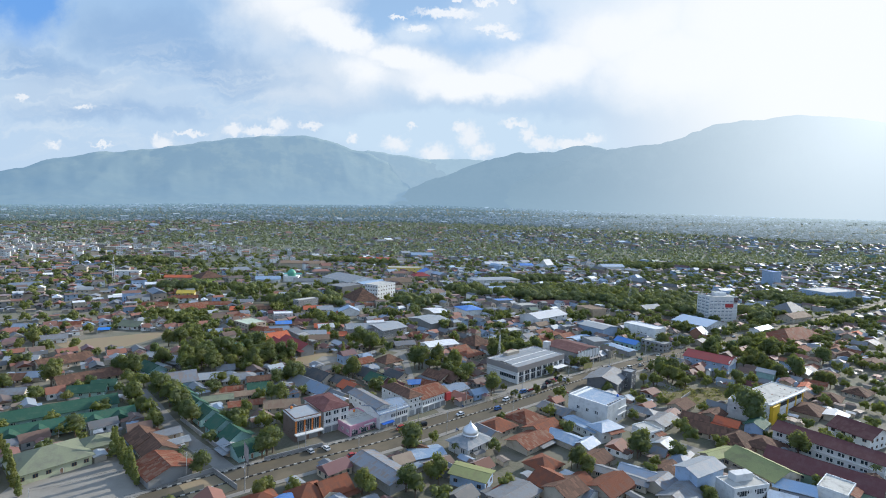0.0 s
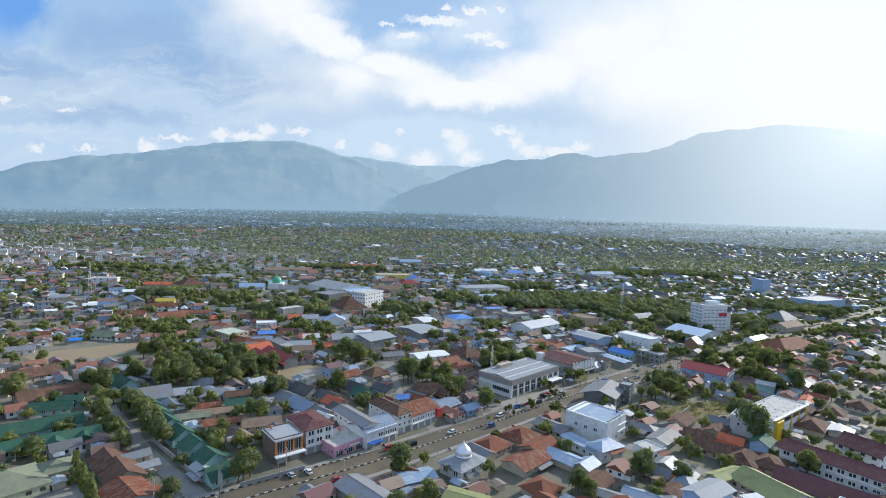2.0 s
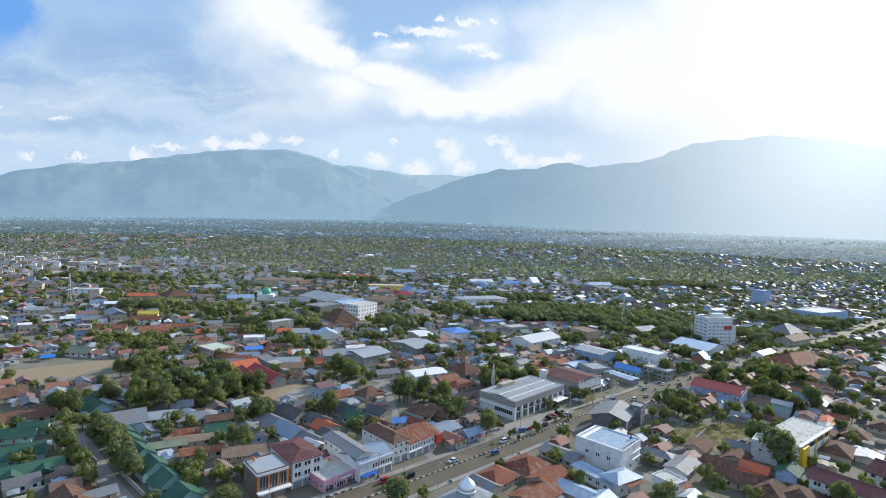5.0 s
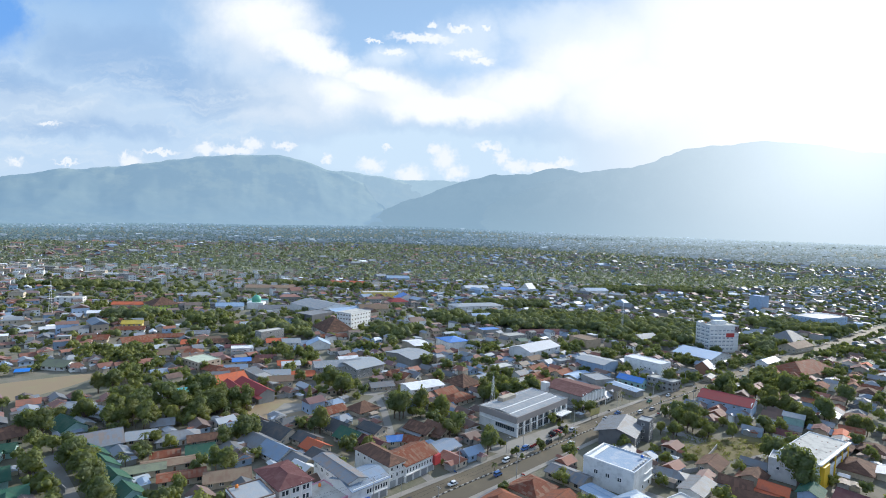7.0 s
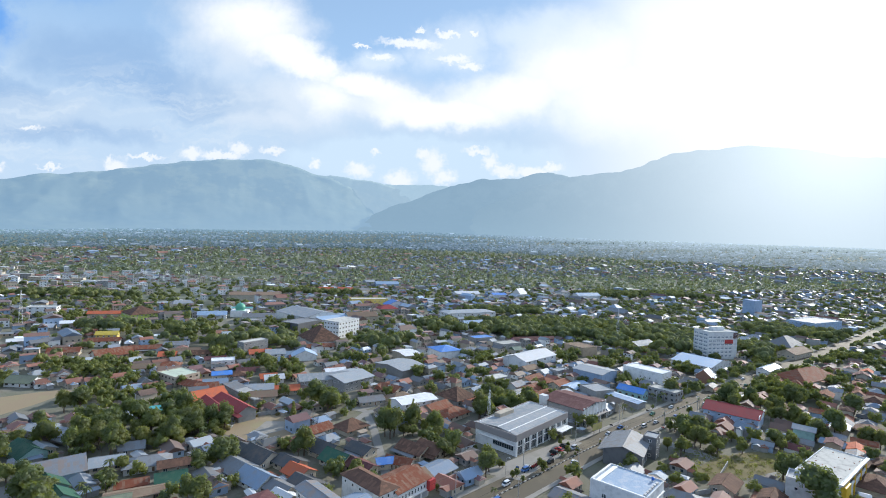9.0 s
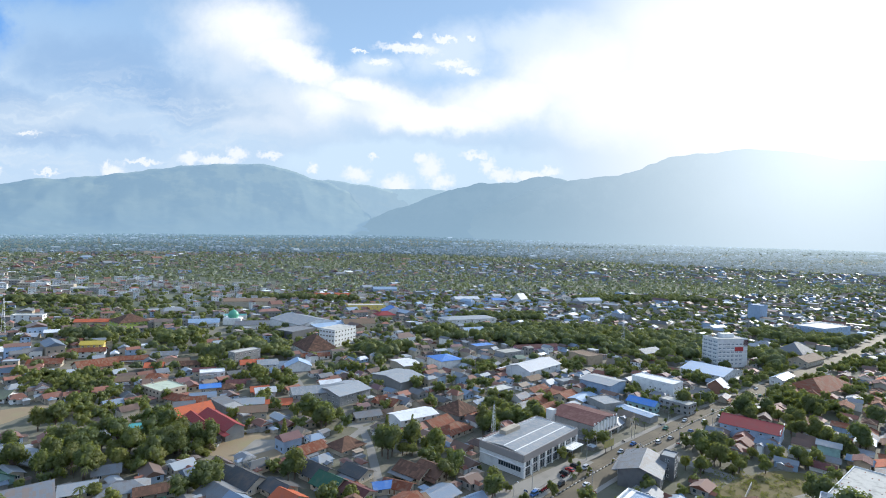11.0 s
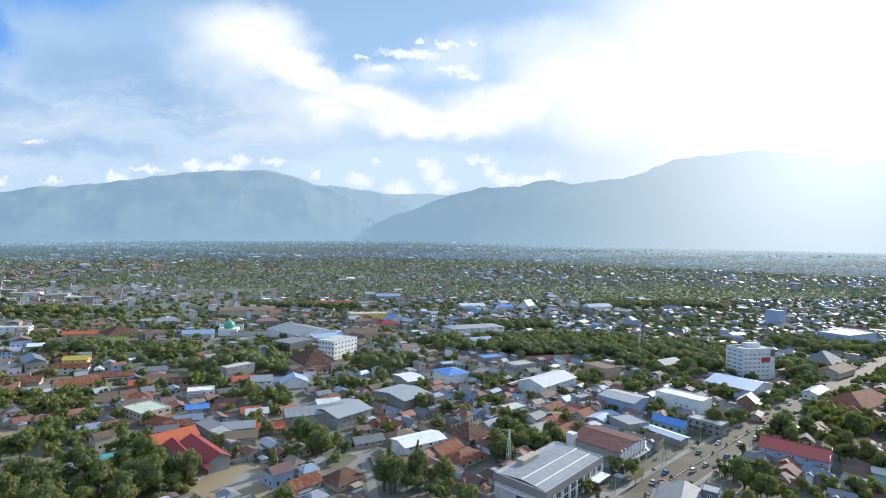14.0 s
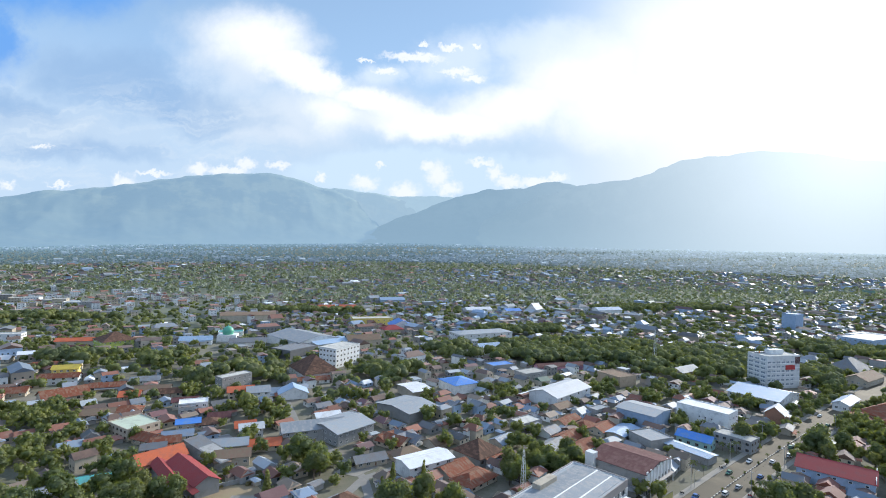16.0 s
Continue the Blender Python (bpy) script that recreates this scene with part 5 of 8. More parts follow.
building(-184.3, 380.3, 15.1, 10.8, -10, 2.9, roof='gable', rm='olivegrey', wm='white', pitch=0.5)
building(-177.6, 289.5, 24.8, 13.2, 49, 3.2, roof='gable', rm='brown', wm='cream', pitch=0.4, name='long_house')
building(-149.4, 261.9, 26.9, 13.2, 44, 3.2, roof='gable', rm='brown', wm='cream', pitch=0.4, name='long_house')
building(-214.5, 338.7, 16.2, 11.5, 30, 3.2, roof='gable', rm='greymetal', wm='white', pitch=0.3, name='long_shed')
building(-139.3, 244.0, 15.1, 8.6, 15, 2.9, roof='gable', rm='green', wm='tealwall', pitch=0.5)
building(-136.0, 252.2, 9.7, 7.6, 15, 2.9, roof='gable', rm='green', wm='tealwall', pitch=0.5)
building(-200.8, 292.0, 15.1, 7.6, 15, 2.9, roof='gable', rm='palegrey', wm='cream')
building(-176.9, 264.5, 13.0, 7.6, 15, 2.9, roof='gable', rm='blueslate', wm='cream')
building(-184.5, 259.8, 10.8, 8.6, 15, 2.9, roof='gable', rm='brown', wm='cream')
building(-171.8, 239.6, 13.0, 7.6, 15, 2.9, roof='gable', rm='greymetal', wm='cream')
building(-225.2, 376.8, 13.0, 9.7, 15, 2.9, roof='gable', rm='rust', wm='cream')
building(-250.7, 369.3, 13.0, 8.6, 15, 2.9, roof='gable', rm='blueslate', wm='cream')
# kampung beyond the road, centre
building(-29.2, 246.3, 14.0, 9.7, -45, 2.9, roof='gable', rm='blueslate', wm='white', along='w', pitch=0.6)
building(-38.8, 256.4, 14.0, 10.8, -45, 2.9, roof='gable', rm='greymetal', wm='cream', pitch=0.5)
building(-18.7, 259.3, 10.8, 8.6, -45, 2.9, roof='gable', rm='darkroof', wm='cream')
building(-31.4, 265.9, 14.0, 10.8, -45, 2.9, roof='gable', rm='darkroof', wm='cream', pitch=0.6)
building(-38.5, 272.5, 9.7, 8.6, -45, 2.9, roof='gable', rm='darkroof', wm='cream')
building(-14.4, 250.7, 9.7, 8.6, -45, 2.9, roof='gable', rm='orange', wm='cream', pitch=0.5)
building(-19.3, 237.4, 9.7, 7.6, -45, 2.9, roof='gable', rm='greymetal', wm='cream')
building(-17.5, 231.4, 8.6, 6.5, -45, 2.9, roof='gable', rm='white', wm='cream')
building(-5.3, 270.9, 11.9, 9.7, -45, 2.9, roof='gable', rm='darkroof', wm='cream', pitch=0.6)
building(0.1, 261.3, 11.9, 9.7, -45, 2.9, roof='gable', rm='green', wm='cream', pitch=0.6)
building(-10.8, 277.9, 10.8, 7.6, -45, 2.9, roof='gable', rm='darkroof', wm='cream')
building(-17.5, 281.6, 10.8, 8.6, 40, 2.9, roof='gable', rm='maroon', wm='cream')
building(-10.7, 294.8, 11.9, 8.6, 40, 2.9, roof='gable', rm='rust', wm='cream')
building(5.1, 298.2, 13.0, 10.8, 40, 2.9, roof='hip', rm='brown', wm='cream', pitch=0.6)
building(9.9, 270.2, 10.8, 8.6, -45, 2.9, roof='gable', rm='darkroof', wm='cream')
building(8.5, 254.9, 15.1, 7.6, -45, 2.9, roof='gable', rm='maroon', wm='cream')
building(-10.1, 240.2, 13.0, 8.6, -45, 2.9, roof='gable', rm='darkroof', wm='cream')
building(19.9, 257.2, 7.6, 5.4, 10, 3, roof='gable', rm='blue', wm='cream')
building(25.5, 256.9, 10.8, 6.5, -30, 2.9, roof='gable', rm='rust', wm='cream')
building(33.0, 269.1, 13.0, 9.7, -45, 2.9, roof='gable', rm='brown', wm='cream', pitch=0.5)
building(40.8, 268.7, 11.9, 10.8, -45, 2.9, roof='gable', rm='brown', wm='cream')
building(39.0, 247.6, 15.1, 9.7, 38, 2.9, roof='gable', rm='blueslate', wm='cream', pitch=0.3)
building(28.7, 240.3, 13.0, 10.8, 38, 2.9, roof='gable', rm='tan', wm='cream')
building(25.2, 363.7, 11.9, 8.6, 40, 2.9, roof='gable', rm='rust', wm='cream')
building(32.3, 361.1, 13.0, 9.7, 40, 2.9, roof='gable', rm='zinc', wm='white')
building(15.5, 337.7, 14.0, 7.6, 20, 2.9, roof='gable', rm='greymetal', wm='cream')
building(39.4, 327.9, 22.2, 12.4, 26, 6, roof='gable', rm='white', wm='white', pitch=0.2, storeys=2, along='w')
building(28.2, 358.6, 14.0, 10.8, -40, 2.9, roof='gable', rm='rust', wm='cream')
building(34.3, 362.2, 17.3, 9.7, -40, 2.9, roof='gable', rm='zinc', wm='white')
building(32.6, 342.8, 14.0, 9.7, 30, 2.9, roof='hip', rm='tan', wm='cream')
building(51.5, 324.2, 15.1, 9.7, 38, 2.9, roof='gable', rm='rust', wm='cream')
building(58.6, 314.4, 17.3, 10.8, 38, 2.9, roof='hip', rm='rust', wm='cream')
building(49.9, 356.9, 13.0, 8.6, 38, 2.9, roof='gable', rm='tan', wm='cream')
corr = building(65.9, 339.2, 16.3, 16.2, 36, 4.5, roof='hip', rm='brown', wm='greywall', pitch=0.6)
corr_plan = PLAN[0]
redcomplex = building(-74.2, 342.5, 18.7, 11.5, 40, 5, roof='gable', rm='orange', wm='greywall', pitch=0.5)
redcomplex_plan = PLAN[0]
building(-65.4, 326.1, 5.1, 24.8, 34, 5, roof='gable', along='d', rm='red', wm='greywall', pitch=0.6)
building(-55.3, 325.0, 9.1, 29.2, 38, 5.5, roof='gable', along='d', rm='red', wm='greywall', pitch=0.55)
building(-54.5, 346.8, 7.1, 26.1, 49, 4, roof='shed', rm='greymetal', wm='greywall', win=False, name='workshop')
shed_two = building(-12.5, 372.7, 30.6, 14.8, 15, 6.5, roof='gable', rm='palegrey', wm='greywall', pitch=0.3, storeys=2, name='workshop')
shed_two_plan = PLAN[0]
building(2.0, 374.3, 23.4, 23.1, 41, 6.5, roof='gable', rm='palegrey', wm='greywall', pitch=0.18, storeys=2, name='workshop')
building(-6.5, 393.1, 13.0, 6.5, 20, 5, roof='gable', rm='white', wm='cream')
building(-11.9, 383.5, 13.0, 7.6, 20, 2.9, roof='gable', rm='greymetal', wm='cream')
building(38.6, 406.6, 22.5, 28.0, 38, 5.5, roof='gable', along='w', rm='palegrey', wm='greywall', pitch=0.12, name='market_hall', win=False)
building(46.9, 444.0, 14.3, 21.4, 24, 5.5, roof='gable', along='w', rm='white', wm='cream', pitch=0.1, name='market_hall', win=False)
villa = building(78.6, 455.0, 19.0, 20.5, 24, 6.5, roof='hip', rm='blue', wm='white', pitch=0.25, storeys=2)
villa_plan = PLAN[0]
building(-101.5, 385.5, 16.0, 19.0, 48, 5.5, roof='flat', rm='palegreen', wm='cream', storeys=2, name='flat_roofed_house')
building(-77.2, 390.0, 10.8, 6.5, 15, 4, roof='gable', rm='blue', wm='cream')
building(-83.7, 419.5, 15.1, 9.7, 15, 5.5, roof='flat', rm='white', wm='white', storeys=2)
building(-90.3, 425.7, 13.0, 6.5, 15, 5, roof='gable', rm='maroon', wm='cream')
building(-79.9, 367.0, 11.9, 7.6, 15, 2.9, roof='gable', rm='rust', wm='cream')
building(-89.5, 371.7, 11.9, 8.6, -30, 2.9, roof='gable', rm='rust', wm='cream')
building(-77.2, 374.9, 13.0, 7.6, 15, 2.9, roof='gable', rm='blueslate', wm='cream')
building(-82.5, 359.5, 9.7, 6.5, 15, 2.9, roof='gable', rm='greymetal', wm='cream')
building(-68.3, 392.2, 10.8, 8.6, 15, 2.9, roof='hip', rm='brown', wm='cream')
building(-57.3, 361.3, 15.1, 8.6, 15, 2.9, roof='gable', rm='greymetal', wm='greywall')
building(-166.0, 446.5, 23.1, 14.8, 41, 3.6, roof='gable', rm='rust', wm='cream', pitch=0.5, name='long_house')
building(-201.8, 456.9, 19.4, 9.7, 12, 2.9, roof='gable', rm='rust', wm='cream', pitch=0.5)
building(-188.1, 485.5, 21.6, 8.6, 12, 5, roof='gable', rm='rust', wm='white', storeys=2)
building(-193.0, 501.8, 15.1, 8.6, 12, 7, roof='gable', rm='yellow', wm='yellowwall', storeys=2)
building(-222.6, 531.2, 15.1, 8.6, 12, 2.9, roof='gable', rm='rust', wm='cream')
building(-230.8, 521.7, 15.1, 10.8, 12, 2.9, roof='gable', rm='rust', wm='cream')
building(-132.2, 411.5, 19.4, 8.6, 12, 2.9, roof='gable', rm='tan', wm='cream')
building(-117.9, 416.0, 15.1, 9.7, 12, 2.9, roof='hip', rm='rust', wm='cream')
building(-128.6, 446.5, 10.8, 9.7, 12, 2.9, roof='gable', rm='orange', wm='cream')
building(-151.4, 468.6, 19.4, 8.6, 12, 2.9, roof='gable', rm='rust', wm='cream')
building(-120.2, 459.8, 19.4, 8.6, 12, 2.9, roof='gable', rm='tan', wm='cream')
building(-134.2, 483.3, 17.3, 8.6, 12, 2.9, roof='gable', rm='greymetal', wm='white')
building(-107.1, 452.2, 13.0, 8.6, 12, 2.9, roof='gable', rm='brown', wm='cream')
building(-212.4, 617.2, 27.4, 26.4, 41, 7, roof='hip', rm='brown', wm='yellowgreen', pitch=0.5, storeys=2, name='public_building')
building(-240.6, 621.9, 43.2, 9.7, 8, 5, roof='gable', rm='orange', wm='cream')
building(-235.2, 596.3, 19.4, 9.7, 8, 2.9, roof='gable', rm='maroon', wm='cream')
building(-287.3, 646.4, 15.1, 9.7, 8, 2.9, roof='hip', rm='greymetal', wm='cream')
building(-309.4, 630.3, 25.9, 10.8, 8, 9, roof='flat', rm='concrete', wm='white', storeys=3)
building(-266.8, 553.0, 15.1, 9.7, 8, 2.9, roof='gable', rm='white', wm='cream')
shoprow = building(-73.0, 467.4, 21.8, 8.2, 45, 9, roof='flat', rm='concrete', wm='greywall', storeys=3, name='shop_building')
shoprow_plan = PLAN[0]
building(-63.7, 445.9, 15.1, 9.7, 15, 5, roof='gable', rm='orange', wm='cream', storeys=2)
building(-52.5, 442.6, 13.0, 10.8, 15, 5.5, roof='gable', rm='palegrey', wm='white', storeys=2)
building(-43.1, 376.7, 10.8, 7.6, 15, 5, roof='gable', rm='white', wm='white', storeys=2)
building(-47.9, 386.1, 9.7, 8.6, 15, 2.9, roof='gable', rm='orange', wm='cream')
building(-34.4, 359.5, 16.2, 8.6, 10, 2.9, roof='gable', rm='orange', wm='cream')
building(-28.2, 362.9, 8.6, 7.6, 10, 2.9, roof='gable', rm='tan', wm='cream')
building(-48.4, 356.8, 15.1, 8.6, 10, 4.5, roof='gable', rm='palegrey', wm='cream')
building(-44.1, 343.6, 14.0, 8.6, 10, 4.5, roof='gable', rm='tan', wm='cream')
building(-64.9, 402.0, 10.8, 7.6, 10, 2.9, roof='gable', rm='maroon', wm='cream')
bighip = building(-23.3, 499.2, 26.4, 33.0, 26, 6, roof='hip', rm='brown', wm='white', pitch=0.75, name='assembly_hall')
bighip_plan = PLAN[0]
building(-21.8, 478.9, 21.6, 7.6, 12, 2.9, roof='gable', rm='rust', wm='white')
building(-31.5, 444.2, 17.3, 11.9, 12, 4, roof='gable', rm='paleblue', wm='white', along='d')
building(-43.0, 449.0, 19.4, 9.7, 12, 2.9, roof='gable', rm='blueslate', wm='cream')
tall = building(-6.1, 538.5, 30.6, 17.2, 53, 15, roof='flat', rm='concrete', wm='white', storeys=4, name='office_building')
tall_plan = PLAN[0]
building(-45.6, 626.4, 44.5, 56.1, 40, 8, roof='gable', rm='palegrey', wm='white', pitch=0.2, name='market_hall', win=False)
building(-46.9, 575.6, 33.7, 23.1, 52, 7, roof='flat', rm='greymetal', wm='darkgrey', name='warehouse', win=False)
building(-20.7, 612.6, 39.6, 26.4, 38, 6, roof='gable', rm='paleblue', wm='white', pitch=0.15, name='market_hall', win=False)
building(13.1, 619.5, 32.4, 17.3, 15, 7, roof='gable', rm='tan', wm='cream')
building(45.8, 691.0, 23.8, 17.3, 15, 6, roof='hip', rm='red', wm='cream')
building(-123.0, 667.0, 23.8, 15.1, 10, 6, roof='flat', rm='tealroof', wm='white', storeys=2)
building(-144.6, 625.7, 28.1, 13.0, 10, 5, roof='gable', rm='paleblue', wm='white')
building(-95.5, 616.8, 32.4, 13.0, 10, 5, roof='gable', rm='greymetal', wm='white')
building(140.8, 650.3, 66.4, 23.1, 18, 9, roof='hip', rm='palegrey', wm='white', pitch=0.2, storeys=2, name='public_building')
building(131.2, 581.0, 23.8, 15.1, 20, 6, roof='gable', rm='paleblue', wm='white')
building(111.3, 559.3, 15.1, 10.8, 20, 5, roof='gable', rm='zinc', wm='white')
building(123.9, 511.9, 21.6, 13.0, 20, 5, roof='flat', rm='blue', wm='greywall')
building(139.9, 481.5, 21.6, 13.0, 25, 6, roof='flat', rm='concrete', wm='greywall', storeys=2)
building(142.5, 428.5, 41.0, 21.0, 36, 7, roof='gable', rm='white', wm='white', pitch=0.3, storeys=2)
building(174.7, 510.5, 43.2, 8.6, 10, 4, roof='gable', rm='maroon', wm='pink')
building(202.5, 467.0, 17.5, 21.9, 22, 7, roof='flat', rm='tan', wm='tanwall', name='water_building', win=False)
building(257.0, 519.6, 23.8, 10.8, 20, 4, roof='gable', rm='palegrey', wm='white')
building(272.0, 486.6, 25.9, 13.0, 25, 5, roof='gable', rm='palegrey', wm='cream')
building(154.0, 396.7, 13.0, 6.5, 30, 4, roof='flat', rm='palegrey', wm='greywall')
building(116.9, 355.9, 14.0, 9.7, 38, 2.9, roof='gable', rm='rust', wm='cream')
building(104.7, 344.5, 14.0, 10.8, 38, 2.9, roof='gable', rm='greymetal', wm='cream')
building(119.4, 343.3, 17.3, 8.6, 38, 2.9, roof='gable', rm='rust', wm='cream')
building(110.9, 365.3, 10.8, 7.6, 38, 2.9, roof='gable', rm='zinc', wm='white')
building(127.1, 380.8, 17.3, 7.6, 38, 2.9, roof='gable', rm='rust', wm='cream')
building(141.9, 367.8, 15.1, 8.6, 38, 2.9, roof='gable', rm='rust', wm='cream')
building(151.1, 362.4, 19.4, 9.7, 38, 2.9, roof='gable', rm='paleblue', wm='cream', pitch=0.2)
building(101.3, 375.5, 15.1, 9.7, 30, 5, roof='flat', rm='concrete', wm='greywall')
building(133.6, 406.4, 13.0, 8.6, 30, 2.9, roof='gable', rm='tan', wm='cream')
building(82.2, 354.4, 11.9, 8.6, 38, 2.9, roof='gable', rm='blueslate', wm='cream')
building(134.2, 373.2, 10.8, 7.6, 38, 2.9, roof='hip', rm='rust', wm='cream')
# farther landmarks
building(-247.1, 490.3, 20.4, 11.5, 30, 4, roof='gable', rm='white', wm='cream', pitch=0.2, name='long_shed', win=False)
building(-587.6, 1009.7, 23.8, 13.0, 8, 9, roof='flat', rm='concrete', wm='cream', storeys=3, name='shop_building')
building(-558.9, 996.2, 17.3, 13.0, 8, 6.5, roof='flat', rm='concrete', wm='white', storeys=2, name='shop_building')
building(-530.9, 982.9, 28.1, 13.0, 8, 10, roof='flat', rm='concrete', wm='greywall', storeys=3, name='shop_building')
building(-503.4, 969.8, 19.4, 13.0, 8, 7, roof='flat', rm='concrete', wm='cream', storeys=2, name='shop_building')
building(-476.4, 957.1, 21.6, 13.0, 8, 9, roof='flat', rm='concrete', wm='white', storeys=3, name='shop_building')
building(-450.0, 944.5, 23.8, 13.0, 8, 6.5, roof='flat', rm='concrete', wm='greywall', storeys=2, name='shop_building')
building(-424.1, 932.2, 17.3, 13.0, 8, 10, roof='flat', rm='concrete', wm='cream', storeys=3, name='shop_building')
building(-398.7, 920.2, 28.1, 13.0, 8, 7, roof='flat', rm='concrete', wm='white', storeys=2, name='shop_building')
building(-373.7, 908.4, 19.4, 13.0, 8, 9, roof='flat', rm='concrete', wm='greywall', storeys=3, name='shop_building')
building(-131.3, 789.9, 64.8, 23.8, 10, 8, roof='gable', rm='tan', wm='cream', pitch=0.25, name='market_hall', win=False)
building(-41.0, 885.8, 23.8, 15.1, 10, 7, roof='gable', rm='orange', wm='cream', name='shop_building')
building(-10.0, 889.0, 23.8, 15.1, 10, 7, roof='gable', rm='orange', wm='cream', name='shop_building')
building(24.2, 755.8, 49.7, 19.4, 10, 9, roof='flat', rm='concrete', wm='yellowwall', storeys=2, name='public_building')
building(57.4, 717.1, 25.9, 21.6, 10, 7, roof='gable', rm='blue', wm='white', along='d', name='shop_building')
building(64.2, 1012.9, 43.2, 17.3, 10, 7, roof='gable', rm='paleblue', wm='bluewall', name='market_hall', win=False)
building(190.8, 885.9, 43.2, 15.1, 14, 6, roof='gable', rm='white', wm='white', name='market_hall', win=False)
building(243.3, 875.6, 25.9, 13.0, 14, 6, roof='gable', rm='blue', wm='white', name='shop_building')
building(289.7, 902.2, 21.6, 17.3, 40, 6, roof='gable', rm='white', wm='white', pitch=1.0, name='church', win=False)
building(376.4, 920.0, 19.4, 17.3, 14, 9, roof='hip', rm='greymetal', wm='white', storeys=2, name='public_building')
building(404.8, 881.9, 47.5, 17.3, 14, 8, roof='gable', rm='paleblue', wm='white', name='market_hall', win=False)
building(586.1, 712.2, 19.4, 17.3, 20, 24, roof='flat', rm='blue', wm='bluewall', storeys=6, name='office_building', win=False)
building(572.0, 594.4, 64.8, 32.4, 20, 13, roof='flat', rm='palegrey', wm='bluewall', storeys=3, name='shopping_hall')
building(609.5, 630.2, 43.2, 25.9, 20, 10, roof='flat', rm='palegrey', wm='white', storeys=2, name='public_building')
building(426.1, 484.7, 32.4, 23.8, 25, 6, roof='hip', rm='greymetal', wm='cream', pitch=0.7, name='assembly_hall')
building(409.9, 456.9, 36.7, 15.1, 25, 5, roof='gable', rm='tan', wm='cream', name='shop_building')
building(328.1, 397.1, 25.9, 8.6, 30, 5, roof='gable', rm='paleblue', wm='white', name='shop_building')
# groves and single trees
grove(277.2, 365.6, 8.2, 3, 'broad')
grove(305.9, 386.1, 8.2, 3, 'broad')
grove(353.7, 416.8, 8.2, 3, 'broad')
grove(367.5, 401.8, 8.2, 4, 'broad')
grove(304.8, 363.6, 8.2, 4, 'broad')
grove(239.2, 335.9, 8.2, 2, 'broad')
grove(255.6, 357.1, 8.2, 2, 'broad')
grove(210.6, 338.2, 8.2, 2, 'broad')
grove(236.5, 358.5, 8.2, 2, 'broad')
grove(-168.6, 249.8, 13.2, 5, 'broad')
grove(-150.2, 234.7, 8.2, 3, 'broad')
grove(-109.8, 233.7, 11.5, 6, 'broad')
grove(-224.6, 317.9, 13.2, 5, 'broad')
grove(-192.1, 329.1, 13.2, 6, 'broad')
grove(-234.8, 361.8, 14.8, 4, 'broad')
grove(-126.8, 273.1, 13.2, 5, 'broad')
grove(-129.3, 288.6, 9.9, 3, 'broad')
grove(-133.9, 358.9, 13.2, 5, 'broad')
grove(-115.4, 340.9, 9.9, 3, 'broad')
grove(-87.5, 216.1, 4.9, 4, 'broad')
grove(-81.0, 208.8, 4.9, 3, 'broad')
grove(-119.3, 195.1, 3.3, 1, 'broad')
grove(-87.9, 205.8, 4.9, 2, 'broad')
grove(-86.0, 290.2, 21.4, 10, 'broad')
grove(-69.1, 300.1, 21.4, 10, 'broad')
grove(-47.5, 259.1, 6.6, 3, 'broad')
grove(-47.7, 231.3, 4.9, 2, 'broad')
grove(-57.4, 211.8, 6.6, 2, 'broad')
grove(9.3, 246.2, 4.9, 2, 'broad')
grove(-14.8, 266.4, 4.9, 2, 'broad')
grove(-21.4, 181.8, 3.3, 1, 'broad')
grove(-38.7, 178.8, 4.9, 3, 'broad')
grove(-37.5, 154.5, 4.9, 2, 'broad')
grove(-2.2, 150.1, 4.9, 2, 'broad')
grove(20.5, 155.2, 8.2, 4, 'broad')
grove(16.9, 182.8, 1.6, 1, 'broad')
grove(-58.2, 162.2, 6.6, 2, 'broad')
grove(46.9, 261.1, 8.2, 3, 'broad')
grove(63.3, 245.3, 4.9, 2, 'broad')
grove(99.1, 325.8, 13.2, 5, 'broad')
grove(162.7, 263.6, 11.5, 4, 'broad')
grove(76.5, 165.9, 4.9, 2, 'broad')
grove(105.5, 175.3, 3.3, 2, 'broad')
grove(289.0, 380.0, 14.8, 7, 'broad')
grove(299.8, 340.2, 14.8, 6, 'broad')
grove(241.6, 295.7, 9.9, 4, 'broad')
grove(248.5, 281.6, 9.9, 4, 'broad')
grove(192.3, 247.2, 8.2, 4, 'broad')
grove(177.1, 179.3, 4.9, 2, 'broad')
grove(185.7, 181.8, 4.9, 2, 'broad')
grove(169.9, 251.3, 11.5, 4, 'broad')
grove(114.8, 142.2, 4.9, 2, 'broad')
grove(317.3, 304.7, 13.2, 4, 'broad')
grove(-134.0, 330.8, 8.2, 3, 'broad')
grove(-129.3, 362.2, 11.5, 4, 'broad')
grove(-105.5, 296.7, 13.2, 6, 'broad')
grove(-82.9, 295.9, 16.5, 8, 'broad')
grove(-124.3, 266.9, 14.8, 6, 'broad')
grove(-110.2, 240.6, 14.8, 7, 'broad')
grove(-133.3, 299.2, 9.9, 3, 'broad')
grove(-166.4, 416.8, 19.8, 9, 'broad')
grove(-98.6, 234.3, 8.2, 3, 'broad')
grove(-81.8, 256.4, 4.9, 2, 'broad')
grove(-132.2, 357.2, 8.2, 3, 'broad')
grove(-118.4, 344.2, 6.6, 2, 'broad')
grove(-165.1, 409.1, 21.4, 10, 'broad')
grove(-147.7, 408.0, 13.2, 5, 'broad')
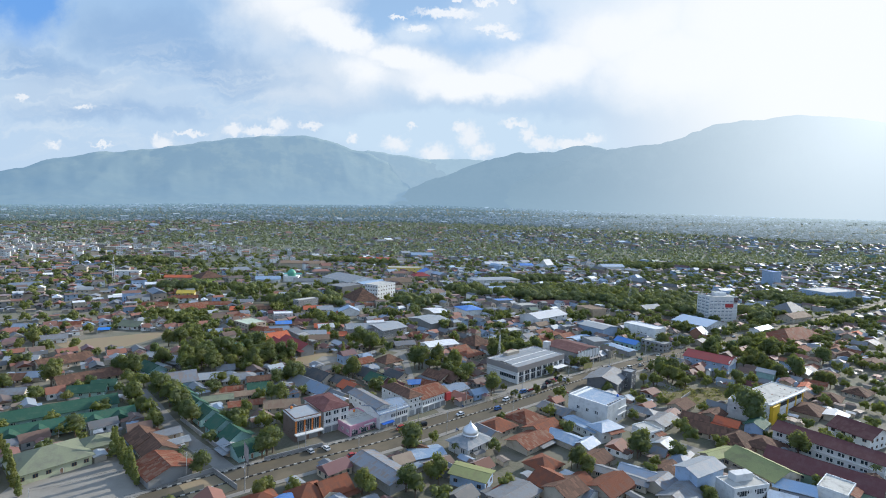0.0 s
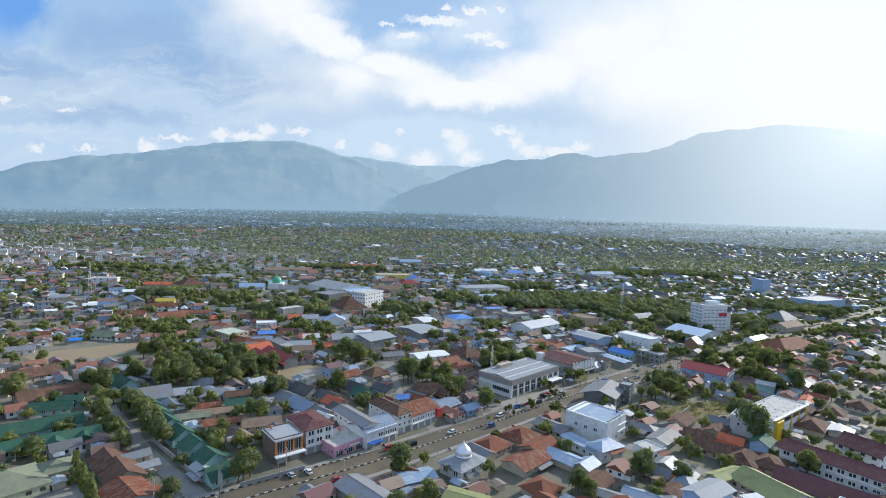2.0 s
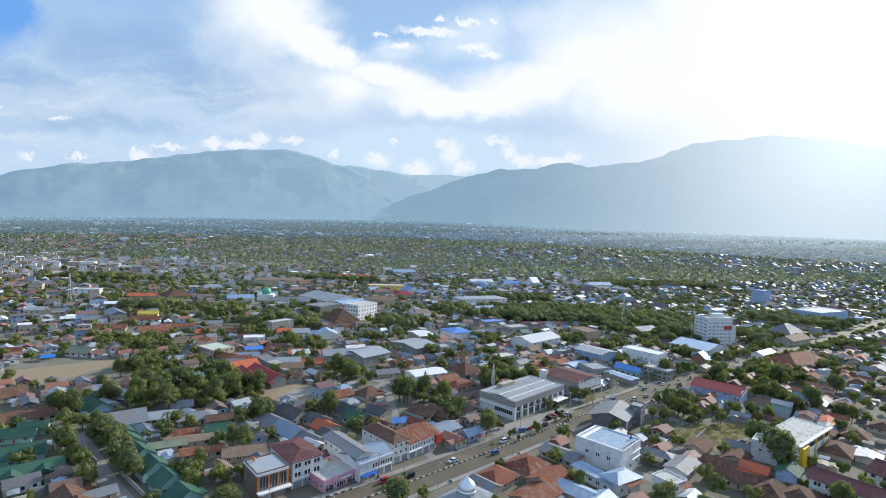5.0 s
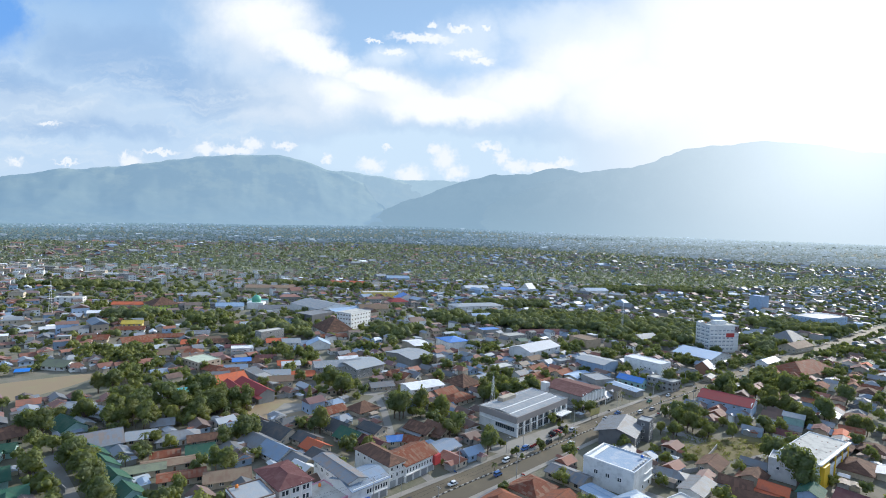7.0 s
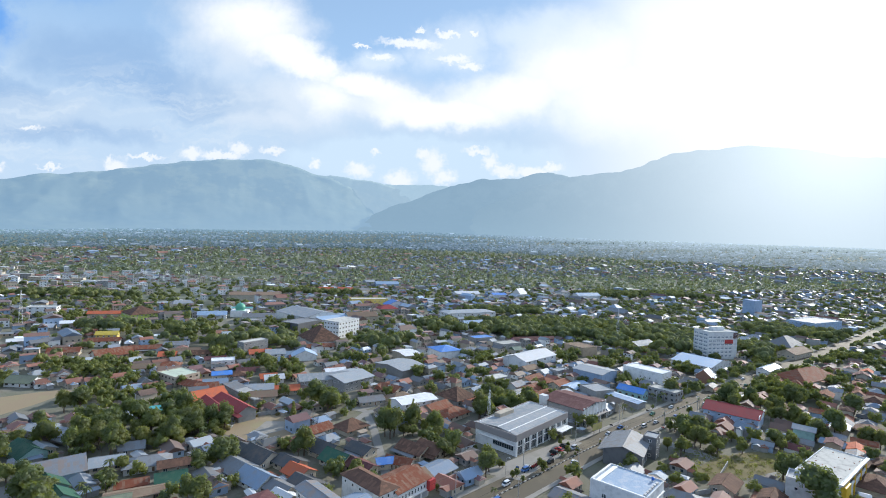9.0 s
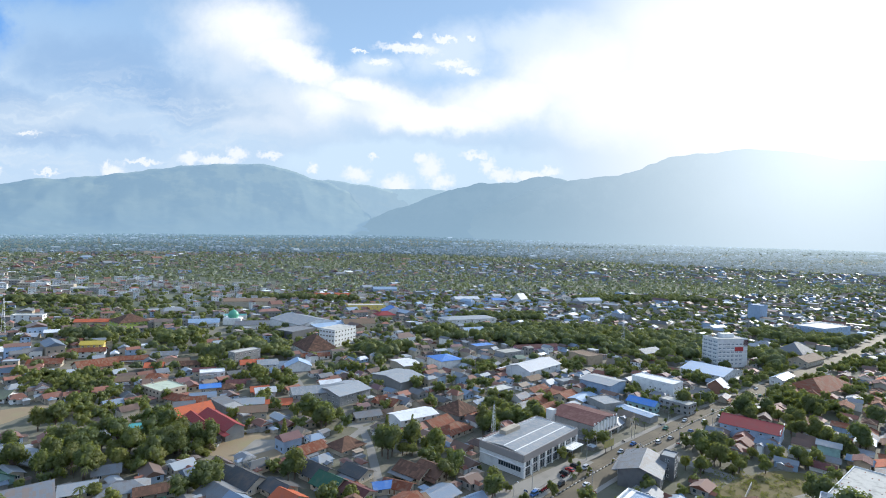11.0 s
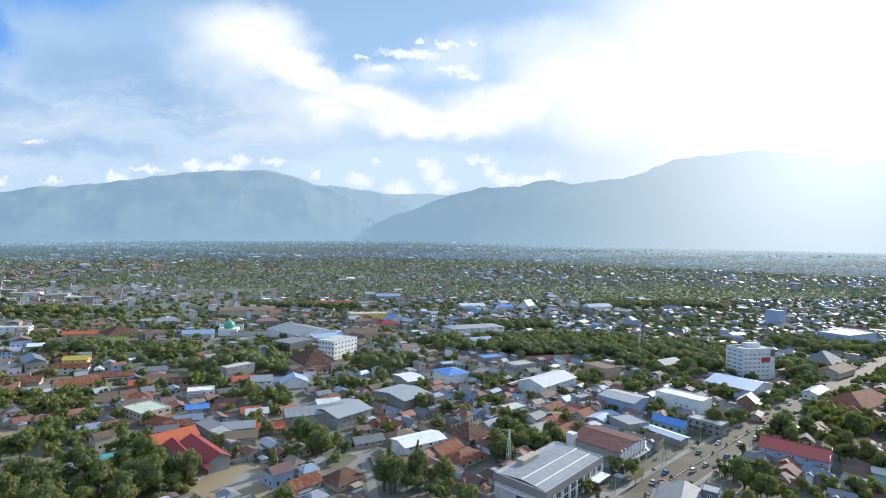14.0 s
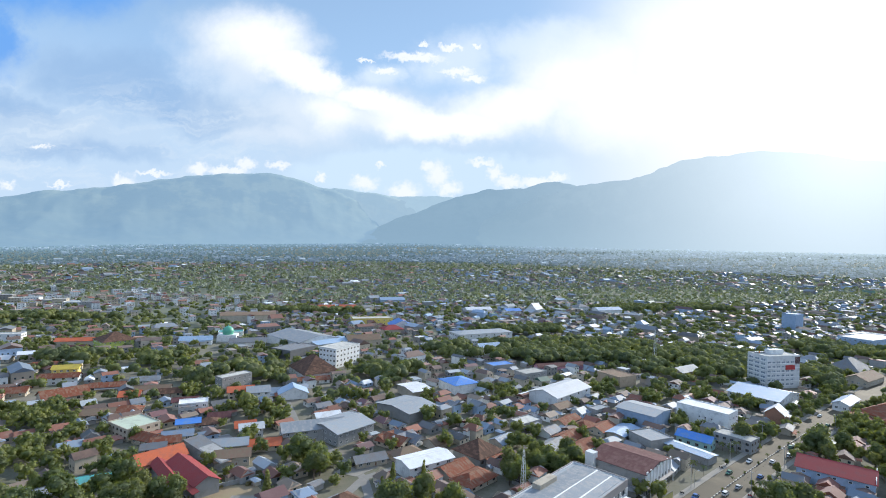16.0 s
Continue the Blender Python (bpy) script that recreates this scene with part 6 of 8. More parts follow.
grove(-175.1, 562.2, 23.1, 10, 'broad')
grove(-134.7, 561.6, 21.4, 10, 'broad')
grove(-90.7, 341.8, 6.6, 3, 'broad')
grove(-96.7, 451.9, 4.9, 3, 'broad')
grove(-108.4, 315.9, 9.9, 4, 'broad')
grove(-79.5, 304.7, 14.8, 7, 'broad')
grove(-54.7, 301.4, 9.9, 3, 'broad')
grove(-125.2, 494.7, 9.9, 4, 'broad')
grove(-38.6, 400.7, 9.9, 5, 'broad')
grove(35.4, 296.2, 9.9, 4, 'broad')
grove(-49.6, 520.3, 13.2, 4, 'broad')
grove(-0.2, 503.0, 11.5, 4, 'broad')
grove(35.9, 517.9, 19.8, 8, 'broad')
grove(67.6, 591.3, 23.1, 9, 'broad')
grove(87.6, 516.5, 13.2, 4, 'broad')
grove(-85.3, 592.0, 16.5, 6, 'broad')
grove(-54.4, 553.3, 11.5, 4, 'broad')
grove(-264.7, 592.7, 16.5, 7, 'broad')
grove(93.6, 325.8, 13.2, 6, 'broad')
grove(89.1, 392.3, 9.9, 4, 'broad')
grove(177.2, 441.0, 6.6, 3, 'broad')
grove(110.8, 430.0, 9.9, 3, 'broad')
grove(203.0, 425.0, 11.5, 4, 'broad')
grove(282.0, 489.7, 13.2, 4, 'broad')
grove(251.4, 408.5, 8.2, 3, 'broad')
grove(268.7, 401.0, 9.9, 3, 'broad')
grove(277.8, 360.4, 9.9, 4, 'broad')
grove(248.1, 318.0, 19.8, 10, 'broad')
grove(288.5, 338.8, 16.5, 7, 'broad')
grove(335.8, 417.8, 14.8, 5, 'broad')
grove(150.2, 351.3, 4.9, 1, 'broad')
grove(19.1, 399.0, 8.2, 3, 'broad')
grove(12.7, 435.3, 9.9, 4, 'broad')
grove(-8.4, 341.3, 6.6, 2, 'broad')
grove(176.2, 207.2, 0.8, 1, 'broad', scale=1.5)
grove(-8.2, 323.6, 1.6, 1, 'broad', scale=1.5)
grove(-14.8, 337.6, 1.6, 2, 'broad', scale=1.3)
grove(-83.3, 247.2, 4.9, 3, 'palm')
grove(-78.4, 243.2, 6.6, 3, 'palm')
grove(195.8, 330.5, 8.2, 6, 'palm')
grove(175.3, 299.6, 9.9, 4, 'palm')
grove(19.1, 205.6, 0.8, 1, 'palm')
grove(-81.7, 241.8, 4.9, 3, 'palm')
grove(-88.6, 240.0, 4.9, 2, 'palm')
grove(-96.1, 297.9, 8.2, 3, 'palm')
grove(-46.7, 270.4, 11.5, 4, 'palm')
grove(159.8, 312.1, 3.3, 2, 'palm')
grove(171.9, 286.3, 6.6, 4, 'palm')
grove(189.2, 298.4, 6.6, 3, 'palm')
grove(-79.2, 328.9, 4.9, 2, 'palm')
grove(-69.7, 182.4, 4.9, 3, 'palm')
grove(185.9, 158.1, 6.6, 2, 'palm')
grove(8.4, 518.7, 9.9, 4, 'palm')
grove(30.8, 176.4, 4.9, 1, 'palm')
grove(-43.9, 241.7, 4.9, 2, 'palm')
grove(-97.9, 186.1, 0.2, 1, 'cypress')
grove(-94.5, 181.9, 0.2, 1, 'cypress')
grove(-91.3, 177.9, 0.2, 1, 'cypress')
grove(-88.3, 174.1, 0.2, 1, 'cypress')
grove(-85.3, 170.4, 0.2, 1, 'cypress')
grove(-82.4, 166.9, 0.2, 1, 'cypress')
grove(-79.7, 163.4, 0.2, 1, 'cypress')
grove(-77.0, 160.1, 0.2, 1, 'cypress')
grove(-135.0, 183.0, 0.2, 1, 'cypress')
grove(-129.4, 176.5, 0.2, 1, 'cypress')
grove(-124.0, 170.4, 0.2, 1, 'cypress')
grove(-119.0, 164.7, 0.2, 1, 'cypress')
grove(-114.3, 159.3, 0.2, 1, 'cypress')
grove(-109.8, 154.2, 0.2, 1, 'cypress')
grove(-23.6, 310.3, 0.5, 1, 'cypress', scale=1.05)
grove(19.5, 303.6, 0.5, 1, 'cypress', scale=1.05)
grove(24.9, 313.7, 0.7, 2, 'cypress', scale=1.05)
grove(38.0, 318.2, 0.7, 1, 'cypress', scale=1.05)
grove(-50.2, 299.2, 8.2, 5, 'shrub')
grove(-32.9, 324.8, 9.9, 5, 'shrub')
grove(-59.6, 338.6, 9.9, 4, 'shrub')
grove(172.9, 245.0, 11.5, 5, 'shrub')
grove(142.2, 240.6, 8.2, 5, 'shrub')
grove(163.4, 251.0, 8.2, 4, 'shrub')
grove(-52.2, 313.5, 11.5, 6, 'shrub')
grove(-98.1, 156.4, 3.3, 1, 'shrub')
grove(12.8, 200.3, 0.3, 1, 'street')
grove(37.6, 235.5, 0.3, 1, 'street')
grove(68.9, 252.5, 0.3, 1, 'street')
grove(70.0, 243.9, 0.3, 1, 'street')
grove(61.5, 271.3, 0.3, 1, 'street')
grove(103.3, 273.8, 0.3, 1, 'street')
grove(67.5, 253.0, 0.3, 1, 'street')
grove(72.5, 244.2, 0.3, 1, 'street')
grove(85.3, 252.0, 0.3, 1, 'street')
grove(175.6, 299.1, 0.3, 1, 'street')
grove(180.8, 320.7, 0.3, 1, 'street')
grove(-111.7, 304.2, 6.6, 3, 'broad')
grove(-96.6, 298.7, 8.2, 4, 'broad')
grove(-82.2, 293.8, 9.9, 5, 'broad')
grove(-71.4, 297.9, 9.9, 5, 'broad')
grove(-62.1, 302.6, 8.2, 4, 'broad')
grove(-70.6, 279.9, 9.9, 5, 'broad')
grove(-87.9, 280.2, 6.6, 3, 'broad')
grove(-110.0, 280.3, 8.2, 4, 'broad')
grove(-177.5, 412.1, 11.5, 5, 'broad')
grove(-159.0, 411.2, 11.5, 5, 'broad')
grove(-138.2, 364.4, 6.6, 3, 'broad')
grove(-123.2, 354.9, 6.6, 2, 'broad')
grove(-142.2, 348.4, 6.6, 3, 'broad')
grove(-115.3, 328.5, 4.9, 2, 'broad')
grove(-103.7, 357.7, 6.6, 3, 'broad')
grove(-126.3, 382.3, 6.6, 3, 'broad')
grove(-5.6, 342.4, 9.9, 5, 'broad')
grove(-2.0, 326.5, 6.6, 3, 'broad')
grove(-58.0, 419.2, 6.6, 3, 'broad')
grove(-92.1, 457.3, 6.6, 3, 'broad')
grove(-35.0, 405.3, 8.2, 3, 'broad')
grove(173.7, 278.2, 6.6, 4, 'broad')
grove(165.2, 261.3, 6.6, 3, 'broad')
grove(164.1, 251.9, 4.9, 2, 'broad')
grove(167.8, 244.1, 4.9, 3, 'broad')
grove(196.2, 269.5, 4.9, 2, 'broad')
grove(211.3, 265.0, 6.6, 3, 'broad')
grove(188.8, 233.2, 6.6, 3, 'broad')
grove(261.0, 281.1, 6.6, 3, 'broad')
grove(242.7, 270.3, 6.6, 3, 'broad')
grove(283.9, 334.6, 11.5, 6, 'broad')
grove(278.3, 347.1, 9.9, 5, 'broad')
grove(282.6, 367.3, 6.6, 3, 'broad')
grove(243.0, 330.2, 6.6, 3, 'broad')
grove(252.0, 322.2, 8.2, 4, 'broad')
grove(283.8, 317.7, 9.9, 5, 'broad')
grove(354.8, 373.3, 9.9, 4, 'broad')
grove(456.7, 425.7, 14.8, 6, 'broad')
grove(444.8, 447.0, 14.8, 6, 'broad')
grove(438.2, 470.3, 13.2, 5, 'broad')
grove(260.4, 261.9, 6.6, 3, 'broad')
grove(188.5, 253.3, 4.9, 2, 'broad')
grove(301.8, 389.0, 6.6, 3, 'broad')
grove(296.5, 369.3, 8.2, 4, 'broad')
grove(297.8, 353.7, 8.2, 4, 'broad')
grove(412.4, 433.2, 13.2, 6, 'broad')
grove(447.6, 441.7, 13.2, 6, 'broad')
grove(350.7, 386.6, 8.2, 3, 'broad')
grove(362.6, 372.2, 9.9, 4, 'broad')
grove(410.0, 474.1, 9.9, 4, 'broad')
grove(169.7, 313.2, 3.3, 1, 'broad')
grove(150.4, 300.0, 3.3, 1, 'broad')
grove(200.0, 415.5, 6.6, 3, 'broad')
grove(250.1, 429.7, 8.2, 3, 'broad')
grove(224.0, 425.7, 8.2, 3, 'broad')
grove(255.4, 398.3, 6.6, 3, 'broad')
grove(198.7, 478.0, 8.2, 3, 'broad')
grove(224.9, 499.6, 9.9, 4, 'broad')
grove(93.7, 327.0, 8.2, 4, 'broad')
grove(106.2, 240.3, 1.3, 1, 'street', scale=1.3)
grove(70.1, 244.6, 1.3, 1, 'street', scale=1.3)
grove(86.2, 248.6, 1.3, 1, 'street', scale=1.3)
grove(103.2, 264.7, 1.3, 1, 'street', scale=1.3)
grove(108.5, 264.4, 1.3, 1, 'street', scale=1.3)
grove(106.2, 269.6, 1.3, 1, 'street', scale=1.3)
grove(146.7, 278.7, 1.3, 1, 'street', scale=1.3)
grove(171.7, 293.8, 1.3, 1, 'street', scale=1.3)
grove(187.1, 303.1, 1.3, 1, 'street', scale=1.3)
grove(197.5, 309.8, 1.3, 1, 'street', scale=1.3)
grove(169.1, 286.3, 1.3, 1, 'street', scale=1.3)
grove(178.0, 294.2, 3.3, 2, 'palm')
grove(-62.1, 289.4, 4.9, 3, 'palm')
grove(-99.4, 288.1, 4.9, 3, 'palm')
grove(-110.6, 278.3, 4.9, 3, 'palm')
grove(-4.9, 274.3, 0.8, 1, 'palm')
grove(-109.2, 285.5, 4.9, 3, 'palm')
grove(-93.9, 275.7, 4.9, 3, 'palm')
grove(-86.7, 257.1, 3.3, 3, 'palm')
grove(-89.9, 242.0, 3.3, 2, 'palm')
grove(154.3, 238.7, 6.6, 6, 'shrub')
grove(173.7, 242.5, 8.2, 7, 'shrub')
grove(189.2, 244.1, 6.6, 5, 'shrub')
grove(176.3, 260.0, 4.9, 3, 'shrub')
grove(201.8, 264.9, 6.6, 4, 'shrub')
grove(-55.8, 289.4, 8.2, 5, 'shrub')
grove(-44.7, 325.8, 6.6, 4, 'shrub')
grove(-71.7, 318.3, 6.6, 4, 'shrub')
# large garden trees between the houses
for x, y, r, n in GARDENS:
    grove(x, y, r, n, 'broad', scale=1.1)
# bare lots
patch('empty_lot', [(-55.2, 298.0), (-53.6, 314.3), (-48.8, 322.1), (-29.9, 321.2), (-20.6, 307.8), (-24.0, 288.4), (-38.6, 287.8)], 0.07, SAND, 'bare sandy lot beside the red-roofed house', 'lot')
patch('slab', [(-40.5, 300.4), (-37.0, 312.9), (-25.3, 311.8), (-24.8, 302.3), (-35.2, 294.6)], 0.085, PAVING, 'smooth grey concrete slab on the sandy lot', 'slab')
RUBBLE = (-56.8, 309.2)
SCRUB = (176.8, 244.5)
patch('scrub_lot', [(150.5, 242.7), (169.5, 254.3), (194.4, 260.0), (211.3, 254.9), (194.9, 240.9), (173.4, 235.7), (153.5, 230.8)], 0.06, DRYLAND, 'dry grass lot with weeds', 'lot')

# ---- what sets the large buildings apart ----
# brown panelled shop: orange uprights, white fascia, blue shopfront
slab_on(shop_a, shop_a_plan, "front", "fascia", -0.5, 0.5, 8.8, 9.6, 0.06, 0.35, WHITEP)
slab_on(shop_a, shop_a_plan, "left", "fascia", -0.5, 0.5, 9.0, 9.6, 0.06, 0.3, WHITEP)
for u in (-0.49, -0.16, 0.14, 0.44):
    slab_on(shop_a, shop_a_plan, "front", "upright", u, u + 0.06, 3.6, 8.8, 0.06, 0.2, ORANGEP, "orange painted upright")
row_on(shop_a, shop_a_plan, "front", SHOPFRONT, "shop_window", 3, 3.9, 1.9, 4.6, -0.42, 0.44)
slab_on(shop_a, shop_a_plan, "front", "canopy", -0.52, 0.55, 3.2, 3.6, 0.0, 2.4, WHITEP)
slab_on(shop_a, shop_a_plan, "front", "sign", -0.38, 0.02, 2.4, 3.2, 0.1, 0.25, BLUEP, "blue shop sign board")
row_on(shop_a, shop_a_plan, "front", SHUTTER, "shutter", 2, 0.1, 2.4, 2.2, -0.45, 0.45)
# white shop with six windows over grey shutters
for z in (4.0, 7.2):
    row_on(shop_b, shop_b_plan, "front", WINDOW, "window", 3, z, 1.6, 1.8, -0.48, 0.48)
row_on(shop_b, shop_b_plan, "front", SHUTTER, "shutter", 3, 0.1, 2.0, 2.4, -0.48, 0.48)
for u in (-0.5, -0.17, 0.15, 0.475):
    slab_on(shop_b, shop_b_plan, "front", "pilaster", u, u + 0.025, 3.2, 10.0, 0.0, 0.25, WHITEP)
slab_on(shop_b, shop_b_plan, "front", "band", -0.5, 0.5, 3.1, 3.4, 0.0, 0.3, WHITEP)
row_on(shop_b, shop_b_plan, "left", NARROW, "window", 3, 6.2, 0.7, 1.1)
# pink shop
row_on(pink, pink_plan, "front", SHOPFRONT, "shop_window", 3, 0.2, 1.9, 1.9)
slab_on(pink, pink_plan, "front", "sign", 0.0, 0.35, 2.7, 3.3, 0.06, 0.16, WHITEP, "pale shop sign board")
# arcade with a row of tall narrow windows, and its corner tower
row_on(arcade, arcade_plan, "front", NARROW, "window", 8, 3.6, 0.6, 2.0, -0.12, 0.5)
row_on(arcade, arcade_plan, "front", SHUTTER, "shutter", 4, 0.1, 1.9, 2.5)
slab_on(arcade, arcade_plan, "front", "awning", -0.45, -0.05, 2.4, 2.6, 0.0, 2.0, BLUEP, "bright blue sheet awning")
slab_on(arcade, arcade_plan, "front", "band", -0.5, 0.5, 3.0, 3.25, 0.0, 0.3, WHITEP)
slab_on(arcade, arcade_plan, "front", "parapet", -0.5, 0.5, 6.0, 7.2, -0.1, 0.12, WALL["white"])
for z in (3.6, 6.3):
    row_on(corner, corner_plan, "front", NARROW, "window", 3, z, 0.65, 1.5)
row_on(corner, corner_plan, "front", SHUTTER, "shutter", 2, 0.1, 1.8, 2.5)
row_on(corner, corner_plan, "left", NARROW, "window", 3, 6.2, 0.7, 1.2, -0.5, 0.1)
row_on(row, row_plan, "front", NARROW, "window", 10, 3.6, 0.5, 1.7)
row_on(row, row_plan, "front", SHUTTER, "shutter", 4, 0.1, 2.0, 2.5)
slab_on(row, row_plan, "front", "band", -0.5, 0.5, 2.8, 3.2, 0.0, 0.5, WHITEP)
slab_on(row, row_plan, "front", "parapet", -0.5, 0.5, 5.8, 6.9, 0.0, 0.2, WALL["white"])
slab_on(row, row_plan, "front", "sign", 0.42, 0.62, 2.6, 6.4, 0.1, 1.6, REDP, "bright red boxed shop sign")
# car showroom: taupe fascia, white columns, tall glass, ribbed pale roof
TAUPE = surface("taupe_panel", (0.30, 0.275, 0.26), 0.6, 0, 0.04, 0.4, (0.22, 0.2, 0.19), 0.3)
for side in ("front", "left", "right", "back"):
    slab_on(showroom, showroom_plan, side, "fascia", -0.5, 0.5, 6.5, 9.7, 0.02, 0.4, TAUPE, "taupe metal fascia")
row_on(showroom, showroom_plan, "front", SHOPFRONT, "shop_window", 8, 0.3, 2.9, 6.1)
for i in range(9):
    slab_on(showroom, showroom_plan, "front", "column", -0.5 + i * 0.1215, -0.5 + i * 0.1215 + 0.018, 0, 6.7, 0.0, 0.6, WHITEP)
slab_on(showroom, showroom_plan, "front", "transom", -0.5, 0.5, 3.9, 4.15, 0.0, 0.3, WHITEP)
row_on(showroom, showroom_plan, "left", SHOPFRONT, "shop_window", 3, 2.2, 2.4, 2.0, -0.05, 0.45)
slab_on(showroom, showroom_plan, "left", "ledge", -0.5, 0.5, 4.6, 4.8, 0.0, 0.5, WHITEP)
slab_on(showroom, showroom_plan, "front", "canopy", 0.22, 0.46, 3.4, 3.7, 0.0, 4.5, WHITEP, "flat white entrance canopy")
for u in (0.24, 0.44):
    m, ln = face(showroom, "front", showroom_plan)
    part("post", cyl(u * ln, -4.2, 0, 3.4, 0.12), STEEL, showroom, "", m)
m, ln = face(showroom, "top", showroom_plan)
RW, RD = showroom_plan[1] / 2 - 1.6, showroom_plan[2] / 2 - 1.5
for sgn in (-1, 1):
    v = [(-RW, 0, 9.9), (RW, 0, 9.9), (RW, sgn * RD, 9.05), (-RW, sgn * RD, 9.05)]
    v += [(a, b, c - 0.12) for a, b, c in v]
    g = [(0, 1, 2, 3), (7, 6, 5, 4), (0, 4, 5, 1), (1, 5, 6, 2), (2, 6, 7, 3), (3, 7, 4, 0)]
    part("roof_sheet", (v, g if sgn < 0 else [tuple(reversed(q)) for q in g]), ROOF["palegrey"], showroom, "", m)
part("ridge_cap", box(-RW, -0.3, 9.86, RW, 0.3, 10.04), WHITEP, showroom, "", m)
part("roof_gutter", box(-RW, -RD * 0.6 - 0.3, 9.3, RW, -RD * 0.6 + 0.3, 9.5), WHITEP, showroom, "", m)
slab_on(showroom, showroom_plan, "back", "plant_room", -0.05, 0.2, 8.8, 11.0, -4.0, -0.5, WALL["cream"])
# shop with pilasters and a stepped parapet
slab_on(gallery, gallery_plan, "front", "parapet", -0.5, 0.5, 4.6, 9.0, 0.0, 0.35, WALL["white"])
for i in range(8):
    u = -0.5 + i * 0.1365
    slab_on(gallery, gallery_plan, "front", "pilaster", u, u + 0.045, 3.6, 9.9, 0.35, 0.75, WHITEP)
row_on(gallery, gallery_plan, "front", NARROW, "window", 7, 5.4, 0.8, 2.2, -0.47, 0.47)
slab_on(gallery, gallery_plan, "front", "canopy", -0.5, 0.5, 3.2, 3.6, 0.0, 2.2, TAUPE)
row_on(gallery, gallery_plan, "front", SHOPFRONT, "shop_window", 4, 0.2, 2.9, 2.8)
for i in range(4):
    slab_on(gallery, gallery_plan, "front", "post", -0.48 + i * 0.31, -0.46 + i * 0.31, 0, 3.2, 1.8, 2.1, WHITEP)
row_on(gallery, gallery_plan, "left", NARROW, "window", 5, 4.4, 0.6, 0.6)
slab_on(gallery, gallery_plan, "left", "stair_block", -0.54, -0.38, 0, 11.5, -1.0, 2.6, WALL["white"])
# hotel: floors of ribbon windows, red sign, wing, roof plant
for fl in range(6):
    row_on(hotel, hotel_plan, "front", WINDOW_PALE, "window", 6, 2.6 + fl * 3.3, 1.7, 1.2, -0.5, 0.34)
    slab_on(hotel, hotel_plan, "front", "floor_band", -0.5, 0.5, 1.9 + fl * 3.3, 2.25 + fl * 3.3, 0.0, 0.25, WHITEP)
    row_on(hotel, hotel_plan, "right", WINDOW_PALE, "window", 3, 2.6 + fl * 3.3, 1.4, 1.3)
slab_on(hotel, hotel_plan, "front", "sign", 0.06, 0.34, 14.0, 17.4, 0.1, 0.5, REDP, "large plain red sign panel")
for i in range(5):
    slab_on(hotel, hotel_plan, "right", "fin", -0.45 + i * 0.2, -0.41 + i * 0.2, 15.5, 23.6, 0.0, 0.5, ROOF["maroon"], "dark red upright fin")
    slab_on(hotel, hotel_plan, "front", "fin", 0.36 + i * 0.03, 0.369 + i * 0.03, 18.0, 23.6, 0.0, 0.4, ROOF["maroon"], "dark red upright fin")
for fl in range(7):
    row_on(hotel, hotel_plan, "left", WINDOW_PALE, "window", 3, 1.6 + fl * 3.2, 2.4, 1.3, -0.47, 0.47)
    slab_on(hotel, hotel_plan, "left", "balcony", -0.5, 0.5, 0.9 + fl * 3.2, 1.25 + fl * 3.2, 0.0, 0.5, WHITEP)
slab_on(hotel, hotel_plan, "back", "roof_house", -0.3, 0.1, 24.0, 27.2, -9, -3.5, WALL["white"])
for i in range(5):
    slab_on(hotel, hotel_plan, "back", "cooling_unit", 0.14 + i * 0.065, 0.18 + i * 0.065, 24.1, 25.4, -5.5, -3.8, STEEL)
# white office cube: side windows, louvres, roof plant
row_on(cube, cube_plan, "left", WINDOW, "window", 3, 4.6, 1.0, 1.6, -0.35, 0.35)
for z in (3.4, 6.2):
    slab_on(cube, cube_plan, "front", "ledge", 0.05, 0.5, z, z + 0.3, 0.0, 0.5, WHITEP)
row_on(cube, cube_plan, "front", NARROW, "window", 3, 1.0, 0.9, 1.6)
slab_on(cube, cube_plan, "back", "roof_screen", -0.4, 0.5, 9.5, 10.5, -1.0, -0.3, WHITEP)
for i in range(6):
    slab_on(cube, cube_plan, "front", "cooling_unit", -0.4 + i * 0.13, -0.32 + i * 0.13, 9.6, 10.3, -1.6, -0.9, STEEL)
slab_on(cube, cube_plan, "back", "roof_strip", -0.45, 0.47, 9.66, 9.9, -3.2, -1.6, WHITEP, "raised white roof strip")
slab_on(cube, cube_plan, "left", "roof_kerb", -0.48, 0.48, 9.5, 10.3, -0.6, 0.05, WHITEP)
# mosque: lantern, onion dome, finial, paired dark windows
m, ln = face(mosque, "top", mosque_plan)
prof = [(3.0, 5.2), (3.0, 6.3), (3.25, 6.35), (3.25, 6.6), (2.95, 6.65), (3.2, 7.3), (3.05, 8.1), (2.5, 9.0), (1.6, 9.8), (0.75, 10.5), (0.22, 11.3), (0.05, 12.2)]
v, f = [], []
for r, z in prof:
    v += [(r * math.cos(6.2832 * i / 20), r * math.sin(6.2832 * i / 20), z) for i in range(20)]
for j in range(len(prof) - 1):
    f += [(j * 20 + i, j * 20 + (i + 1) % 20, (j + 1) * 20 + (i + 1) % 20, (j + 1) * 20 + i) for i in range(20)]
part("dome", (v, f), surface("dome_metal", (0.72, 0.74, 0.76), 0.3, 0.6, 0.02, 0.4), mosque, "shiny silver onion dome on a low drum", m, True)
